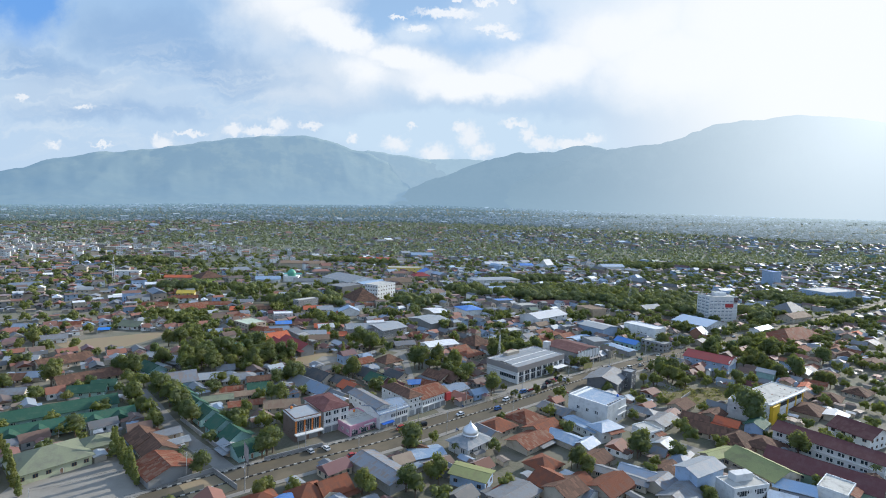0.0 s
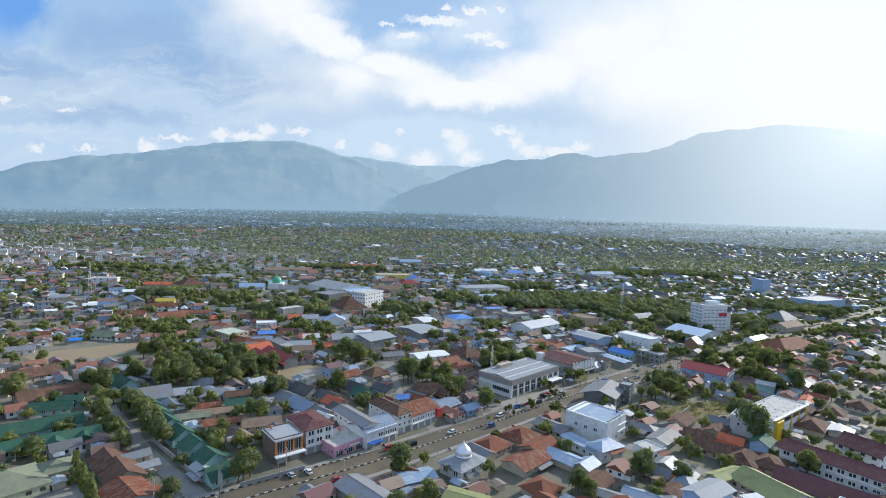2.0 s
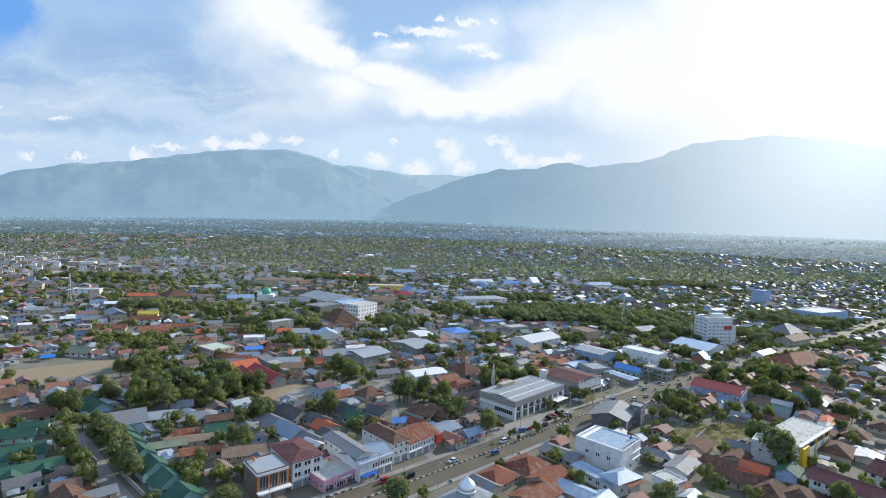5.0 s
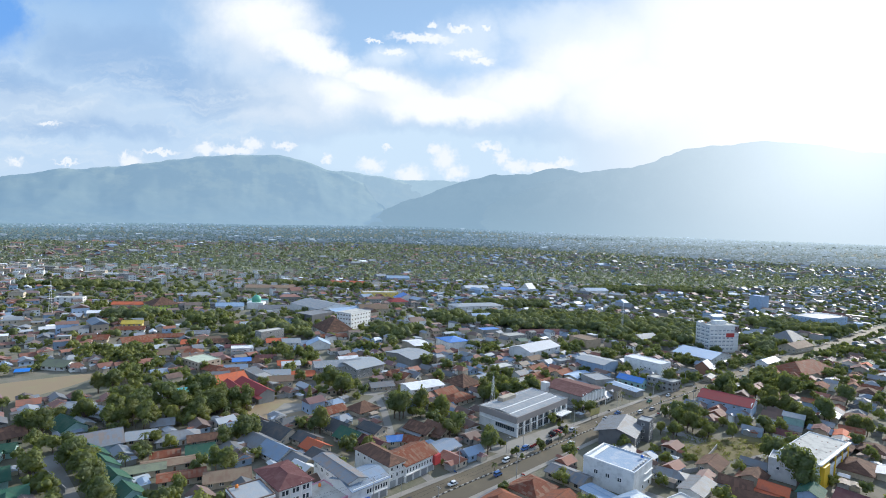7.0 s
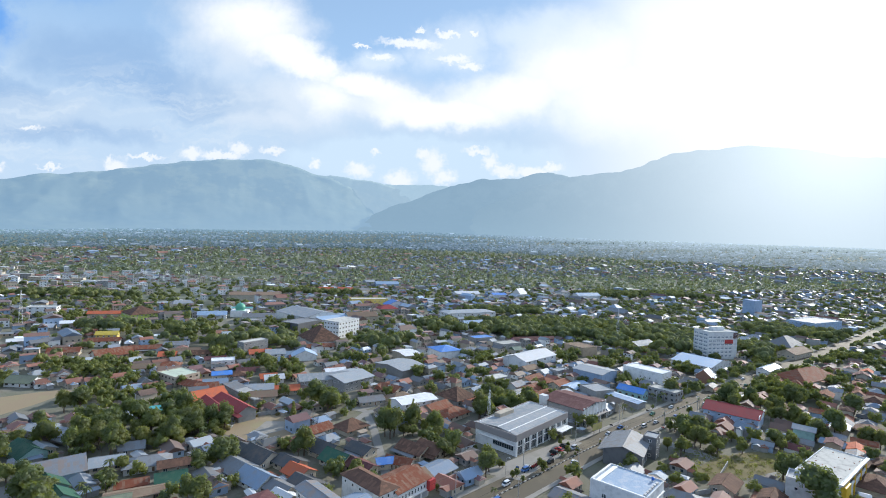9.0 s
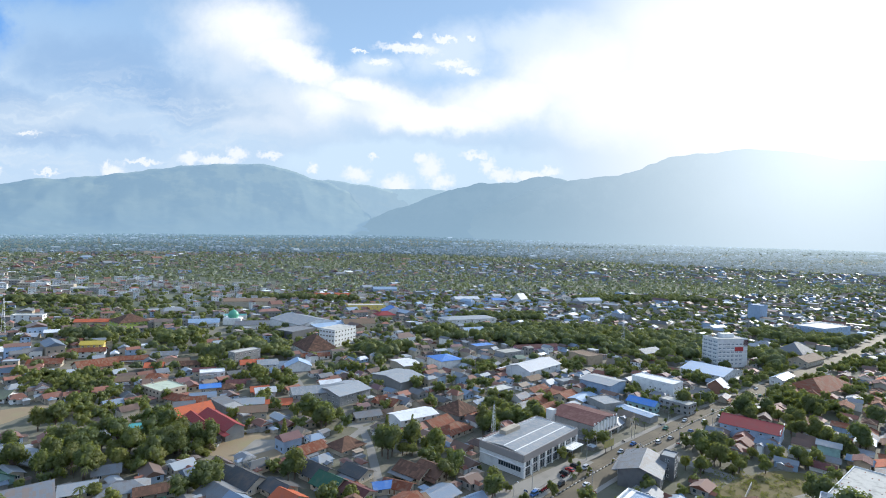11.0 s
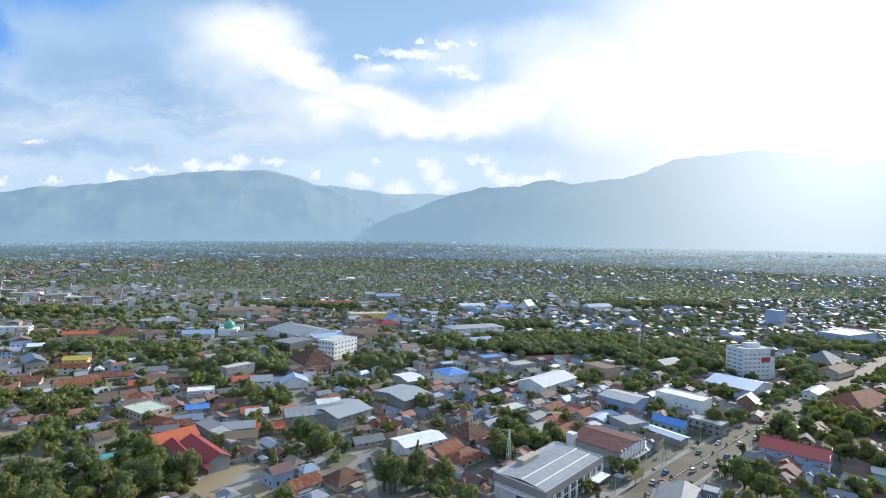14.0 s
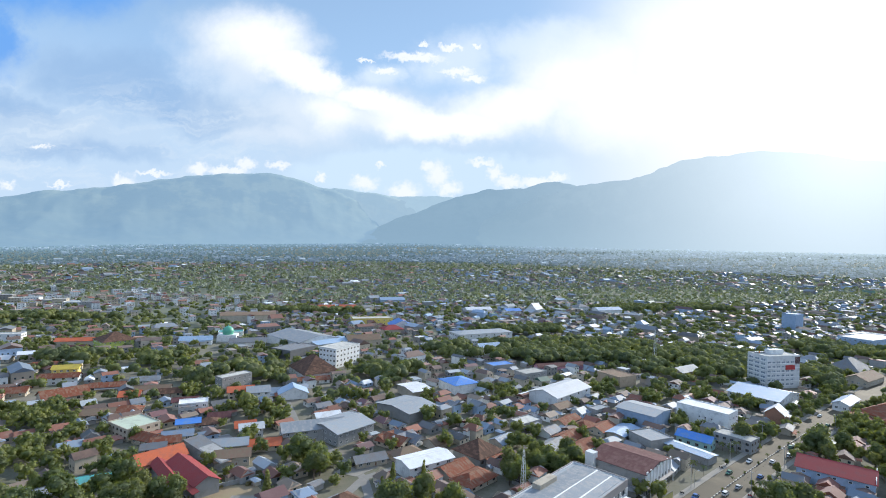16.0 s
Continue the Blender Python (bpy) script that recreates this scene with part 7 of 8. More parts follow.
for side, n in (("front", 3), ("left", 2)):
    for du in (-0.5, 0.5):
        mm, ln = face(mosque, side, mosque_plan)
        for i in range(n):
            u = ((i + 0.5) / n - 0.5) * ln + du * 1.0
            share("window", NARROW, mosque, "", mm @ Matrix.Translation((u, 0, 1.2)) @ Matrix.Diagonal((0.85, 1, 2.3, 1)))
# half-built hall: yellow frame, upper floor that reads as open, rough slab
for u in (-0.49, -0.25, 0.0, 0.25, 0.47):
    slab_on(conc, conc_plan, "front", "column", u, u + 0.025, 0, 9.4, 0.02, 0.5, YELLOWP, "yellow painted column")
# dark glass sheet on the wall stands for shade inside the upper floor
slab_on(conc, conc_plan, "front", "opening", -0.45, 0.46, 5.3, 8.3, 0.0, 0.06, GLASS, "dark sheet standing for the shade of an open upper floor")
slab_on(conc, conc_plan, "front", "rail", -0.5, 0.5, 5.0, 6.2, 0.1, 0.3, WHITEP)
slab_on(conc, conc_plan, "front", "bay", -0.5, -0.32, 0.0, 8.8, 0.3, 1.8, YELLOWP, "yellow stair bay")
slab_on(conc, conc_plan, "right", "frame", -0.5, -0.42, 0.0, 9.6, 0.0, 0.8, YELLOWP, "yellow painted frame")
slab_on(conc, conc_plan, "front", "slab_edge", -0.53, 0.53, 9.3, 9.9, -0.3, 1.0, WHITEP)
rough = random.Random(8)
m, ln = face(conc, "top", conc_plan)
for _ in range(70):
    u_, v_, s_ = rough.uniform(-0.46, 0.46) * conc_plan[1], rough.uniform(-0.46, 0.46) * conc_plan[2], rough.uniform(0.08, 0.4)
    part("debris", box(u_ - s_, v_ - s_ * 0.5, 9.6, u_ + s_, v_ + s_ * 0.5, 9.62 + s_ * 0.7), DARKSTEEL if rough.random() < 0.5 else WALL["brick"], conc, "", m) if s_ > 0.3 else None
row_on(annex, annex_plan, "left", NARROW, "window", 2, 4.5, 0.8, 1.3)
row_on(modern, modern_plan, "front", SHOPFRONT, "shop_window", 2, 3.4, 2.0, 1.8)
slab_on(modern, modern_plan, "back", "roof_house", -0.3, 0.2, 6.0, 8.6, -4.0, -0.8, WALL["white"])
# tall plain warehouse: a few small windows
row_on(white_wh, white_wh_plan, "left", NARROW, "window", 3, 5.4, 0.7, 1.1, -0.1, 0.25)
row_on(white_wh, white_wh_plan, "left", NARROW, "window", 3, 2.4, 0.6, 1.0, -0.05, 0.3)
row_on(white_wh, white_wh_plan, "front", NARROW, "window", 3, 7.2, 0.6, 1.0)
# red-roofed warehouse: stepped white gable
slab_on(redw, redw_plan, "front", "gable_wall", -0.5, 0.5, 5.0, 8.2, 0.0, 0.3, WALL["white"])
row_on(redw, redw_plan, "left", NARROW, "window", 5, 4.2, 0.9, 0.9)
# gabled porticos along the teal school
m, ln = face(porticos, "front", porticos_plan)
for i in range(5):
    u = -0.42 + i * 0.2
    s = [(u * ln - 3.5, 3.2), (u * ln, 5.0), (u * ln + 3.5, 3.2), (u * ln + 3.2, 3.1), (u * ln - 3.2, 3.1)]
    v = [(a, y_, b) for y_ in (-3.4, 2.5) for a, b in s]
    n = len(s)
    f = [tuple(range(n)), tuple(range(2 * n - 1, n - 1, -1))] + [(k_, (k_ + 1) % n, (k_ + 1) % n + n, k_ + n) for k_ in range(n)]
    part("portico_roof", (v, [tuple(reversed(q)) for q in f]), ROOF["green"], porticos, "", m)
    for du in (-2.8, 2.8):
        part("post", box(u * ln + du - 0.12, -3.2, 0, u * ln + du + 0.12, -2.96, 3.15), WHITEP, porticos, "", m)

# ---- street furniture ----
def along_road(s, off):
    """A point and heading a distance along the main road (0 at its western end), off metres to its right."""
    for (ax, ay), (bx, by) in zip(RL, RL[1:]):
        ln = math.hypot(bx - ax, by - ay)
        if s <= ln:
            dx, dy = (bx - ax) / ln, (by - ay) / ln
            return ax + dx * s + dy * off, ay + dy * s - dx * off, math.degrees(math.atan2(dy, dx))
        s -= ln
    return RL[-1][0], RL[-1][1], 30


median = tagged(new("median"), "raised road median edged with black and white kerb stones", "median", kind="structure")
stone = mesh_of("kerb_stone", prism([(-0.22, 0), (-0.22, 0.3), (-0.17, 0.36), (0.17, 0.36), (0.22, 0.3), (0.22, 0)], -0.68, 0.68), [DUSTYP])
dark = mesh_of("kerb_stone_dark", prism([(-0.22, 0), (-0.22, 0.3), (-0.17, 0.36), (0.17, 0.36), (0.22, 0.3), (0.22, 0)], -0.68, 0.68), [BLACKP])
for i in range(290):
    x, y, a = along_road(60 + i * 1.45, 0.0)
    share("kerb_stone", stone if i % 2 else dark, median, m=pose(x, y, 0.05, 0, 0, a))
verge = tagged(new("kerb"), "pavement edge of black and white painted kerb stones", "kerb", kind="structure")
for i in range(56):
    x, y, a = along_road(66 + i * 1.5, -8.0)
    share("kerb_stone", stone if i % 2 else dark, verge, m=pose(x, y, 0.05, 0, 0, a))


def utility_pole(x, y, h=10.0, rot=35.0):
    ob = empty("utility_pole", pose(x, y, 0, 0, 0, rot), "slim grey concrete utility pole with crossarm", "pole", "roadside utility poles")
    part("shaft", cyl(0, 0, -0.2, h, 0.16, 0.1), CONCRETE, ob)
    part("crossarm", box(-0.06, -1.1, h - 0.7, 0.06, 1.1, h - 0.55), STEEL, ob)
    for u in (-0.9, 0.0, 0.9):
        part("insulator", cyl(0, u, h - 0.55, h - 0.3, 0.06, n=6), WHITEP, ob)
    return ob


def cable(a, b, sag):
    c = bpy.data.curves.new("cable", "CURVE")
    c.dimensions, c.bevel_depth, c.bevel_resolution = "3D", 0.022, 0
    sp_ = c.splines.new("POLY")
    sp_.points.add(8)
    for i in range(9):
        t = i / 8
        p_ = Vector(a).lerp(Vector(b), t)
        sp_.points[i].co = (p_.x, p_.y, p_.z - 4 * sag * t * (1 - t), 1)
    c.materials.append(RUBBER)
    return tagged(new("cable", c), "thin black overhead power cable between poles", "cable", "overhead cables")


for off in (-9.2, 9.0):
    prev = None
    for i in range(11):
        x, y, a = along_road(34 + i * 42 + (14 if off > 0 else 0), off)
        utility_pole(x, y, 10.0, a)
        if prev:
            for u in (-0.9, 0.9):
                n_ = Vector((math.sin(radians(a)), -math.cos(radians(a)), 0)) * u
                cable(Vector((prev[0], prev[1], 9.7)) + n_, Vector((x, y, 9.7)) + n_, 0.5)
        prev = (x, y)


# small trees and bushes on the median
for i in range(16):
    x, y, a = along_road(214 + i * 15 + TR.uniform(-4, 4), 0.0)
    plant("street" if i % 3 else "palm", x, y, TR.uniform(0.5, 0.8))


def street_lamp(x, y, rot):
    ob = empty("street_lamp", pose(x, y, 0, 0, 0, rot), "tall white street lamp with a curved arm", "street lamp", "road lamps")
    part("pole", cyl(0, 0, -0.1, 7.0, 0.09, 0.06), STEEL, ob)
    part("arm", limb([(0, 0, 6.9), (0.5, 0, 7.5), (1.6, 0, 7.7)], 0.05, 0.04), STEEL, ob)
    part("lamp_head", prism([(-0.16, 7.62), (-0.12, 7.8), (0.12, 7.8), (0.16, 7.62)], 1.4, 2.1), LAMPGLASS, ob)


for s, off, turn in ((115, -8.6, -90), (172, -8.6, -90), (231, -8.6, -90), (330, -8.6, -90), (388, 8.6, 90), (280, 8.6, 90), (90, 8.6, 90)):
    x, y, a = along_road(s, off)
    street_lamp(x, y, a + turn)


def billboard(x, y, rot, w, h, lift, mat, label):
    ob = empty("billboard", pose(x, y, 0, 0, 0, rot), label, "billboard")
    for u in (-0.3, 0.3):
        part("post", cyl(u * w, 0, -0.1, lift + h, 0.14), DARKSTEEL, ob)
    part("panel", box(-w / 2, -0.22, lift, w / 2, -0.14, lift + h), mat, ob)
    for z in (lift - 0.12, lift + h):
        part("frame", box(-w / 2 - 0.1, -0.3, z, w / 2 + 0.1, -0.06, z + 0.12), DARKSTEEL, ob)


billboard(-43.0, 165.5, -62, 6.5, 5.2, 6.0, surface("faded_poster", (0.34, 0.30, 0.30), 0.6, 0, 0.05, 0.4, (0.5, 0.42, 0.38), 0.8, 0.6), "dark framed roadside billboard with a faded poster")
billboard(128.0, 286.0, 30, 8.0, 3.4, 2.4, surface("yellow_poster", (0.52, 0.44, 0.16), 0.6, 0, 0.05, 0.4, (0.3, 0.3, 0.12), 0.6, 0.5), "low yellow roadside hoarding")


def lattice_mast(x, y, h, base, label):
    ob = empty("radio_mast", pose(x, y, 0, 0, 0, 20), label, "mast")
    n = 12
    for sx in (-1, 1):
        for sy in (-1, 1):
            part("leg", rod((sx * base, sy * base, -0.1), (sx * 0.22, sy * 0.22, h), 0.07), WHITEP, ob)
    for i in range(n):
        z0, z1 = h * i / n, h * (i + 1) / n
        b0, b1 = base + (0.22 - base) * i / n, base + (0.22 - base) * (i + 1) / n
        for k_ in range(4):
            c0, c1 = ((-1, -1), (1, -1), (1, 1), (-1, 1))[k_], ((1, -1), (1, 1), (-1, 1), (-1, -1))[k_]
            part("brace", rod((c0[0] * b0, c0[1] * b0, z0), (c1[0] * b1, c1[1] * b1, z1), 0.035, 4), WHITEP, ob)
    part("antenna", cyl(0, 0, h - 0.2, h + 1.8, 0.05), STEEL, ob)


lattice_mast(75.1, 300.0, 19.0, 1.0, "white lattice radio mast rising from trees")
lattice_mast(-290, 560, 34.0, 1.6, "far pale lattice radio mast")
lattice_mast(270, 526, 32.0, 1.3, "far pale lattice radio mast")

# ---- vehicles ----
PAINTS = {"white": (0.75, 0.75, 0.74), "silver": (0.45, 0.46, 0.47), "black": (0.02, 0.02, 0.022), "red": (0.42, 0.03, 0.03), "blue": (0.05, 0.14, 0.36), "green": (0.06, 0.2, 0.12)}
PAINT = {k_: surface("paint_" + k_, c_, 0.28, 0.1, 0.03, 0.1) for k_, c_ in PAINTS.items()}
wheel_me = None


def vehicle(x, y, rot, kind, colour):
    global wheel_me
    if kind == "van":
        body = [(-1.9, 0.35), (-1.95, 0.95), (-1.9, 1.1), (1.55, 1.1), (1.9, 0.85), (1.95, 0.4)]
        cab = [(-1.88, 1.1), (-1.75, 1.75), (0.95, 1.75), (1.5, 1.1)]
        roof = [(-1.78, 1.75), (-1.65, 1.86), (0.8, 1.86), (0.98, 1.75)]
        wd = 0.8
    else:
        body = [(-2.05, 0.35), (-2.1, 0.85), (-1.6, 0.98), (1.1, 0.98), (1.95, 0.82), (2.05, 0.4)]
        cab = [(-1.75, 0.96), (-1.3, 1.45), (0.45, 1.45), (1.15, 0.97)]
        roof = [(-1.32, 1.45), (-1.15, 1.53), (0.3, 1.53), (0.47, 1.45)]
        wd = 0.84
    ob = empty(kind if kind == "van" else "car", pose(x, y, 0.07, 0, 0, rot), f"{colour} {'minibus van' if kind == 'van' else 'passenger car'} on the paved street", "van" if kind == "van" else "car", "street traffic")
    part("body", prism(body, -wd, wd, "y"), PAINT[colour], ob)
    part("glass", prism(cab, -wd + 0.08, wd - 0.08, "y"), GLASS, ob)
    part("roof", prism(roof, -wd + 0.1, wd - 0.1, "y"), PAINT[colour], ob)
    if wheel_me is None:
        v, f = cyl(0, 0, -0.11, 0.11, 0.32, n=14)
        wheel_me = mesh_of("wheel", ([(a, c_, b) for a, b, c_ in v], f), [RUBBER])
    for wx in (-1.25, 1.25):
        for wy in (-wd + 0.05, wd - 0.05):
            share("wheel", wheel_me, ob, m=Matrix.Translation((wx, wy, 0.32)))
    for wy in (-0.55, 0.55):
        part("headlight", box(body[-1][0] - 0.06, wy - 0.16, 0.62, body[-1][0] + 0.03, wy + 0.16, 0.78), LAMPGLASS, ob)
        part("tail_light", box(body[0][0] - 0.1, wy - 0.14, 0.7, body[0][0] + 0.02, wy + 0.14, 0.85), REDP, ob)


VR = random.Random(5)
for i in range(34):
    s = 130 + 420 * (i / 33) ** 0.8 + VR.uniform(-5, 5)
    side = VR.choice((-1, 1))
    x, y, a = along_road(s, side * VR.uniform(2.4, 6.0))
    vehicle(x, y, a + (0 if side > 0 else 180) + VR.uniform(-2, 2), VR.choice(("van", "car", "car")), VR.choice(("white", "white", "silver", "black", "blue", "red", "green")))
for x, y, a in ((96.5, 264.8, 125), (100.3, 267.8, 125), (103.9, 270.9, 125), (79.2, 251.1, 40), (123.8, 184.8, 40), (121.3, 180.7, 40), (118.5, 177.5, 40), (138.6, 284.6, 125), (8.2, 334.9, 20), (13.2, 338.2, 100), (18.1, 340.7, 90), (-23.9, 182.8, 128), (-18.1, 185.1, 128)):
    vehicle(x, y, a, VR.choice(("car", "van")), VR.choice(("white", "silver", "black", "red")))


def motorbike(x, y, rot):
    ob = empty("motorbike", pose(x, y, 0.07, 0, 0, rot), "small dark parked motorbike on its stand", "motorbike", "parked motorbikes")
    for wx in (-0.6, 0.6):
        v, f = cyl(0, 0, -0.05, 0.05, 0.28, n=12)
        part("wheel", ([(a + wx, c_, b + 0.28) for a, b, c_ in v], f), RUBBER, ob)
    part("body", prism([(-0.75, 0.62), (-0.5, 0.78), (0.1, 0.72), (0.3, 0.45), (0.5, 0.9), (0.62, 0.88), (0.45, 0.3), (-0.3, 0.3)], -0.13, 0.13, "y"), PAINT[VR.choice(("red", "black", "blue"))], ob)
    part("seat", prism([(-0.7, 0.78), (-0.6, 0.86), (0.05, 0.82), (0.1, 0.74)], -0.12, 0.12, "y"), RUBBER, ob)
    part("handlebar", rod((0.5, -0.33, 0.98), (0.5, 0.33, 0.98), 0.025), STEEL, ob)


for i in range(26):
    if i < 12:
        motorbike(80.5 + i * 0.95 + (8 if i > 5 else 0), 250.5 + i * 0.8 + (6.6 if i > 5 else 0), 130)
    else:
        x, y, a = along_road(100 + (i - 12) * 20.0, -9.3 if i % 2 else 9.2)
        motorbike(x, y, a + 90)

# ---- yard walls, tank, tarpaulin ----
def yard_wall(x0, y0, x1, y1, h=1.8, mat=None):
    ln, a = math.hypot(x1 - x0, y1 - y0), math.degrees(math.atan2(y1 - y0, x1 - x0))
    ob = empty("yard_wall", pose(x0, y0, 0, 0, 0, a), "plastered grey yard wall with a coping", "wall")
    part("wall", box(0, -0.09, -0.2, ln, 0.09, h), mat or WALL["greywall"], ob)
    part("coping", prism([(-0.14, h), (-0.1, h + 0.1), (0.1, h + 0.1), (0.14, h)], -0.05, ln + 0.05), CONCRETE, ob)


for q in ((-64.3, 160.9, -55.3, 168.3), (-55.3, 168.3, -43.7, 156.8), (-55.0, 181.0, -84.5, 214.0), (108.9, 217.8, 145.2, 224.4), (145.2, 224.4, 171.6, 247.5), (-42.9, 320.1, -8.2, 338.2), (-66.0, 306.9, -42.9, 320.1), (156.8, 211.2, 184.8, 232.6), (-95.7, 221.1, -108.9, 234.3), (-39.6, 175.7, -19.8, 187.3)):
    yard_wall(*q)


def water_tank(x, y, z, mat, label):
    ob = empty("water_tank", pose(x, y, z), label, "water tank")
    part("stand", join(*[box(a - .05, b - .05, 0, a + .05, b + .05, 0.5) for a in (-.4, .4) for b in (-.4, .4)], box(-.5, -.5, .5, .5, .5, .58)), STEEL, ob)
    prof_ = [(0.0, 0.58), (0.5, 0.58), (0.52, 0.9), (0.5, 1.0), (0.52, 1.2), (0.48, 1.45), (0.2, 1.6), (0.2, 1.7), (0.0, 1.72)]
    v, f = [], []
    for r, zz in prof_:
        v += [(r * math.cos(6.2832 * i / 12), r * math.sin(6.2832 * i / 12), zz) for i in range(12)]
    for j in range(len(prof_) - 1):
        f += [(j * 12 + i, j * 12 + (i + 1) % 12, (j + 1) * 12 + (i + 1) % 12, (j + 1) * 12 + i) for i in range(12)]
    part("tank", (v, f), mat, ob)


m = cube_plan[0]
water_tank(*(m @ Vector((6.5, -7.0, 9.62))), BLUEP, "round blue plastic water tank on a roof")
m = hotel_plan[0]
water_tank(*(m @ Vector((-10, 3.0, 24.12))), ORANGEP, "round orange plastic water tank on a roof")
water_tank(*(shop_a_plan[0] @ Vector((-3, 4, 9.62))), ORANGEP, "round orange plastic water tank on a roof")
water_tank(*(pink_plan[0] @ Vector((3, 4, 4.12))), ORANGEP, "round orange plastic water tank on a roof")
tent = empty("tarpaulin_shelter", pose(-196.0, 365.5, 0, 0, 0, 15) @ Matrix.Diagonal((1.5, 1.5, 1.3, 1)), "bright blue tarpaulin shelter on poles", "shelter")
part("tarpaulin", ([(-2.6, -2, 1.9), (2.6, -2, 2.0), (2.6, 0, 3.1), (-2.6, 0, 2.9), (2.6, 2, 2.0), (-2.6, 2, 1.8), (-2.6, -2, 1.86), (2.6, -2, 1.96), (2.6, 0, 3.06), (-2.6, 0, 2.86), (2.6, 2, 1.96), (-2.6, 2, 1.76)],
                     [(0, 1, 2, 3), (3, 2, 4, 5), (9, 8, 7, 6), (11, 10, 8, 9), (0, 6, 7, 1), (4, 10, 11, 5)]), TARP, tent)
for a in (-2.5, 2.5):
    for b in (-1.9, 1.9):
        part("pole", cyl(a, b, 0, 1.95, 0.05, n=6), STEEL, tent)

# green mosque dome far in the town
FAR_DOME = (-119.8, 642.0)
shrine = empty("mosque", pose(*FAR_DOME, 0), "far white mosque with a round green dome", "mosque")
part("wall", box(-9, -7, 0, 9, 7, 7), WALL["white"], shrine)
prof_ = [(5.0, 7.0), (5.0, 8.6), (5.5, 9.6), (5.3, 11.2), (4.2, 13.2), (2.4, 14.6), (0.6, 15.3), (0.1, 17.0)]
v, f = [], []
for r, z in prof_:
    v += [(r * math.cos(6.2832 * i / 18), r * math.sin(6.2832 * i / 18), z) for i in range(18)]
for j in range(len(prof_) - 1):
    f += [(j * 18 + i, j * 18 + (i + 1) % 18, (j + 1) * 18 + (i + 1) % 18, (j + 1) * 18 + i) for i in range(18)]
part("dome", (v, f), surface("green_dome", (0.10, 0.36, 0.24), 0.45, 0, 0.03, 0.3), shrine, "round green dome", None, True)
PLOTS.append((FAR_DOME[0], FAR_DOME[1], 9, 7, 0))

# broken masonry heaped at the edge of the sandy lot
rub = random.Random(5)
RX, RY = RUBBLE
geo_r = []
for _ in range(260):
    a_, q_ = rub.uniform(0, 6.283), 7.5 * math.sqrt(rub.random())
    s_ = rub.uniform(0.2, 0.75)
    mm = pose(RX + q_ * math.cos(a_) * 0.7, RY + q_ * math.sin(a_) * 1.5, 0.1 + s_ * 0.25 + rub.uniform(0, 0.5) * (1 - q_ / 8), rub.uniform(-35, 35), rub.uniform(-35, 35), rub.uniform(0, 180))
    bv, bf = box(-s_, -s_ * 0.6, -s_ * 0.35, s_, s_ * 0.6, s_ * 0.35)
    geo_r.append(([tuple(mm @ Vector(p_)) for p_ in bv], bf))
tagged(part("rubble", join(*geo_r), CONCRETE, None), "heap of broken pale masonry", "rubble", kind="stuff")


# weeds over the dry lot
def tufts(name, cx, cy, rx, ry, n, mat, label):
    rng = random.Random(n)
    spots = []
    for _ in range(n):
        a_, q_ = rng.uniform(0, 6.283), math.sqrt(rng.random())
        spots.append((cx + rx * q_ * math.cos(a_), cy + ry * q_ * math.sin(a_), 0.25, rng.uniform(0.5, 1.5), rng.uniform(0.5, 1.5), rng.uniform(0.3, 0.9)))
    tagged(part(name, leaf_cloud(rng, spots, n * 26, 0.26), mat, None), label, "weeds", kind="stuff")


tufts("dry_weeds", SCRUB[0], SCRUB[1], 22, 15, 130, LEAF_DRY, "dry yellowed weeds and tall grass")
tufts("green_weeds", SCRUB[0] - 3, SCRUB[1] + 2, 26, 18, 90, LEAF_LIGHT, "low green weeds on the vacant lot")
tufts("green_weeds", RUBBLE[0] - 4, RUBBLE[1] + 3, 9, 14, 80, LEAF, "low green weeds beside the rubble")

# ---- the rest of the town ----
plant_groves()
IN = random.Random(2024)
NEAR_ROOFS = ["rust"] * 5 + ["terracotta"] * 3 + ["brown"] * 5 + ["zinc"] * 3 + ["greymetal"] * 4 + ["palegrey"] * 2 + ["blueslate"] * 2 + ["darkroof"] * 2 + ["maroon"] * 2 + ["tan"] + ["green"] + ["orange"]
count = 0
SPARE = []
for gy in range(0, 37):
    for gx in range(-29, 53):
        u, w_ = gx * 10.9 + IN.uniform(-1.8, 1.8), gy * 11.0 + IN.uniform(-1.8, 1.8)
        a = radians(37)
        x, y = 33 + u * math.cos(a) - (w_ - 98) * math.sin(a), 214 + u * math.sin(a) + (w_ - 98) * math.cos(a)
        if not 138 < y < 432 or not -0.8 * y - 40 < x < 1.14 * y + 10 or count > 1150:
            continue
        w, d = IN.uniform(6.8, 10), IN.uniform(5.4, 7.6)
        if IN.random() < 0.1 or not free(x, y, 3.6) or off_road(x, y) < 4.4:
            continue
        two = IN.random() < 0.12
        count += 1
        if count > 48:
            SPARE.append((x, y, w, d, 37 + IN.choice((0, 90)) + IN.uniform(-7, 7), two))
            PLOTS.append((x, y, w / 2, d / 2, a))
            continue
        building(x, y, w, d, 37 + IN.choice((0, 90)) + IN.uniform(-7, 7), IN.uniform(5.4, 6) if two else IN.uniform(2.4, 3.0), roof=IN.choice(("gable", "gable", "gable", "hip")),
                 rm=IN.choice(NEAR_ROOFS), wm=IN.choice(("cream", "cream", "white", "greywall", "tealwall", "bluewall", "tanwall")), pitch=IN.uniform(0.35, 0.6), storeys=2 if two else 1)
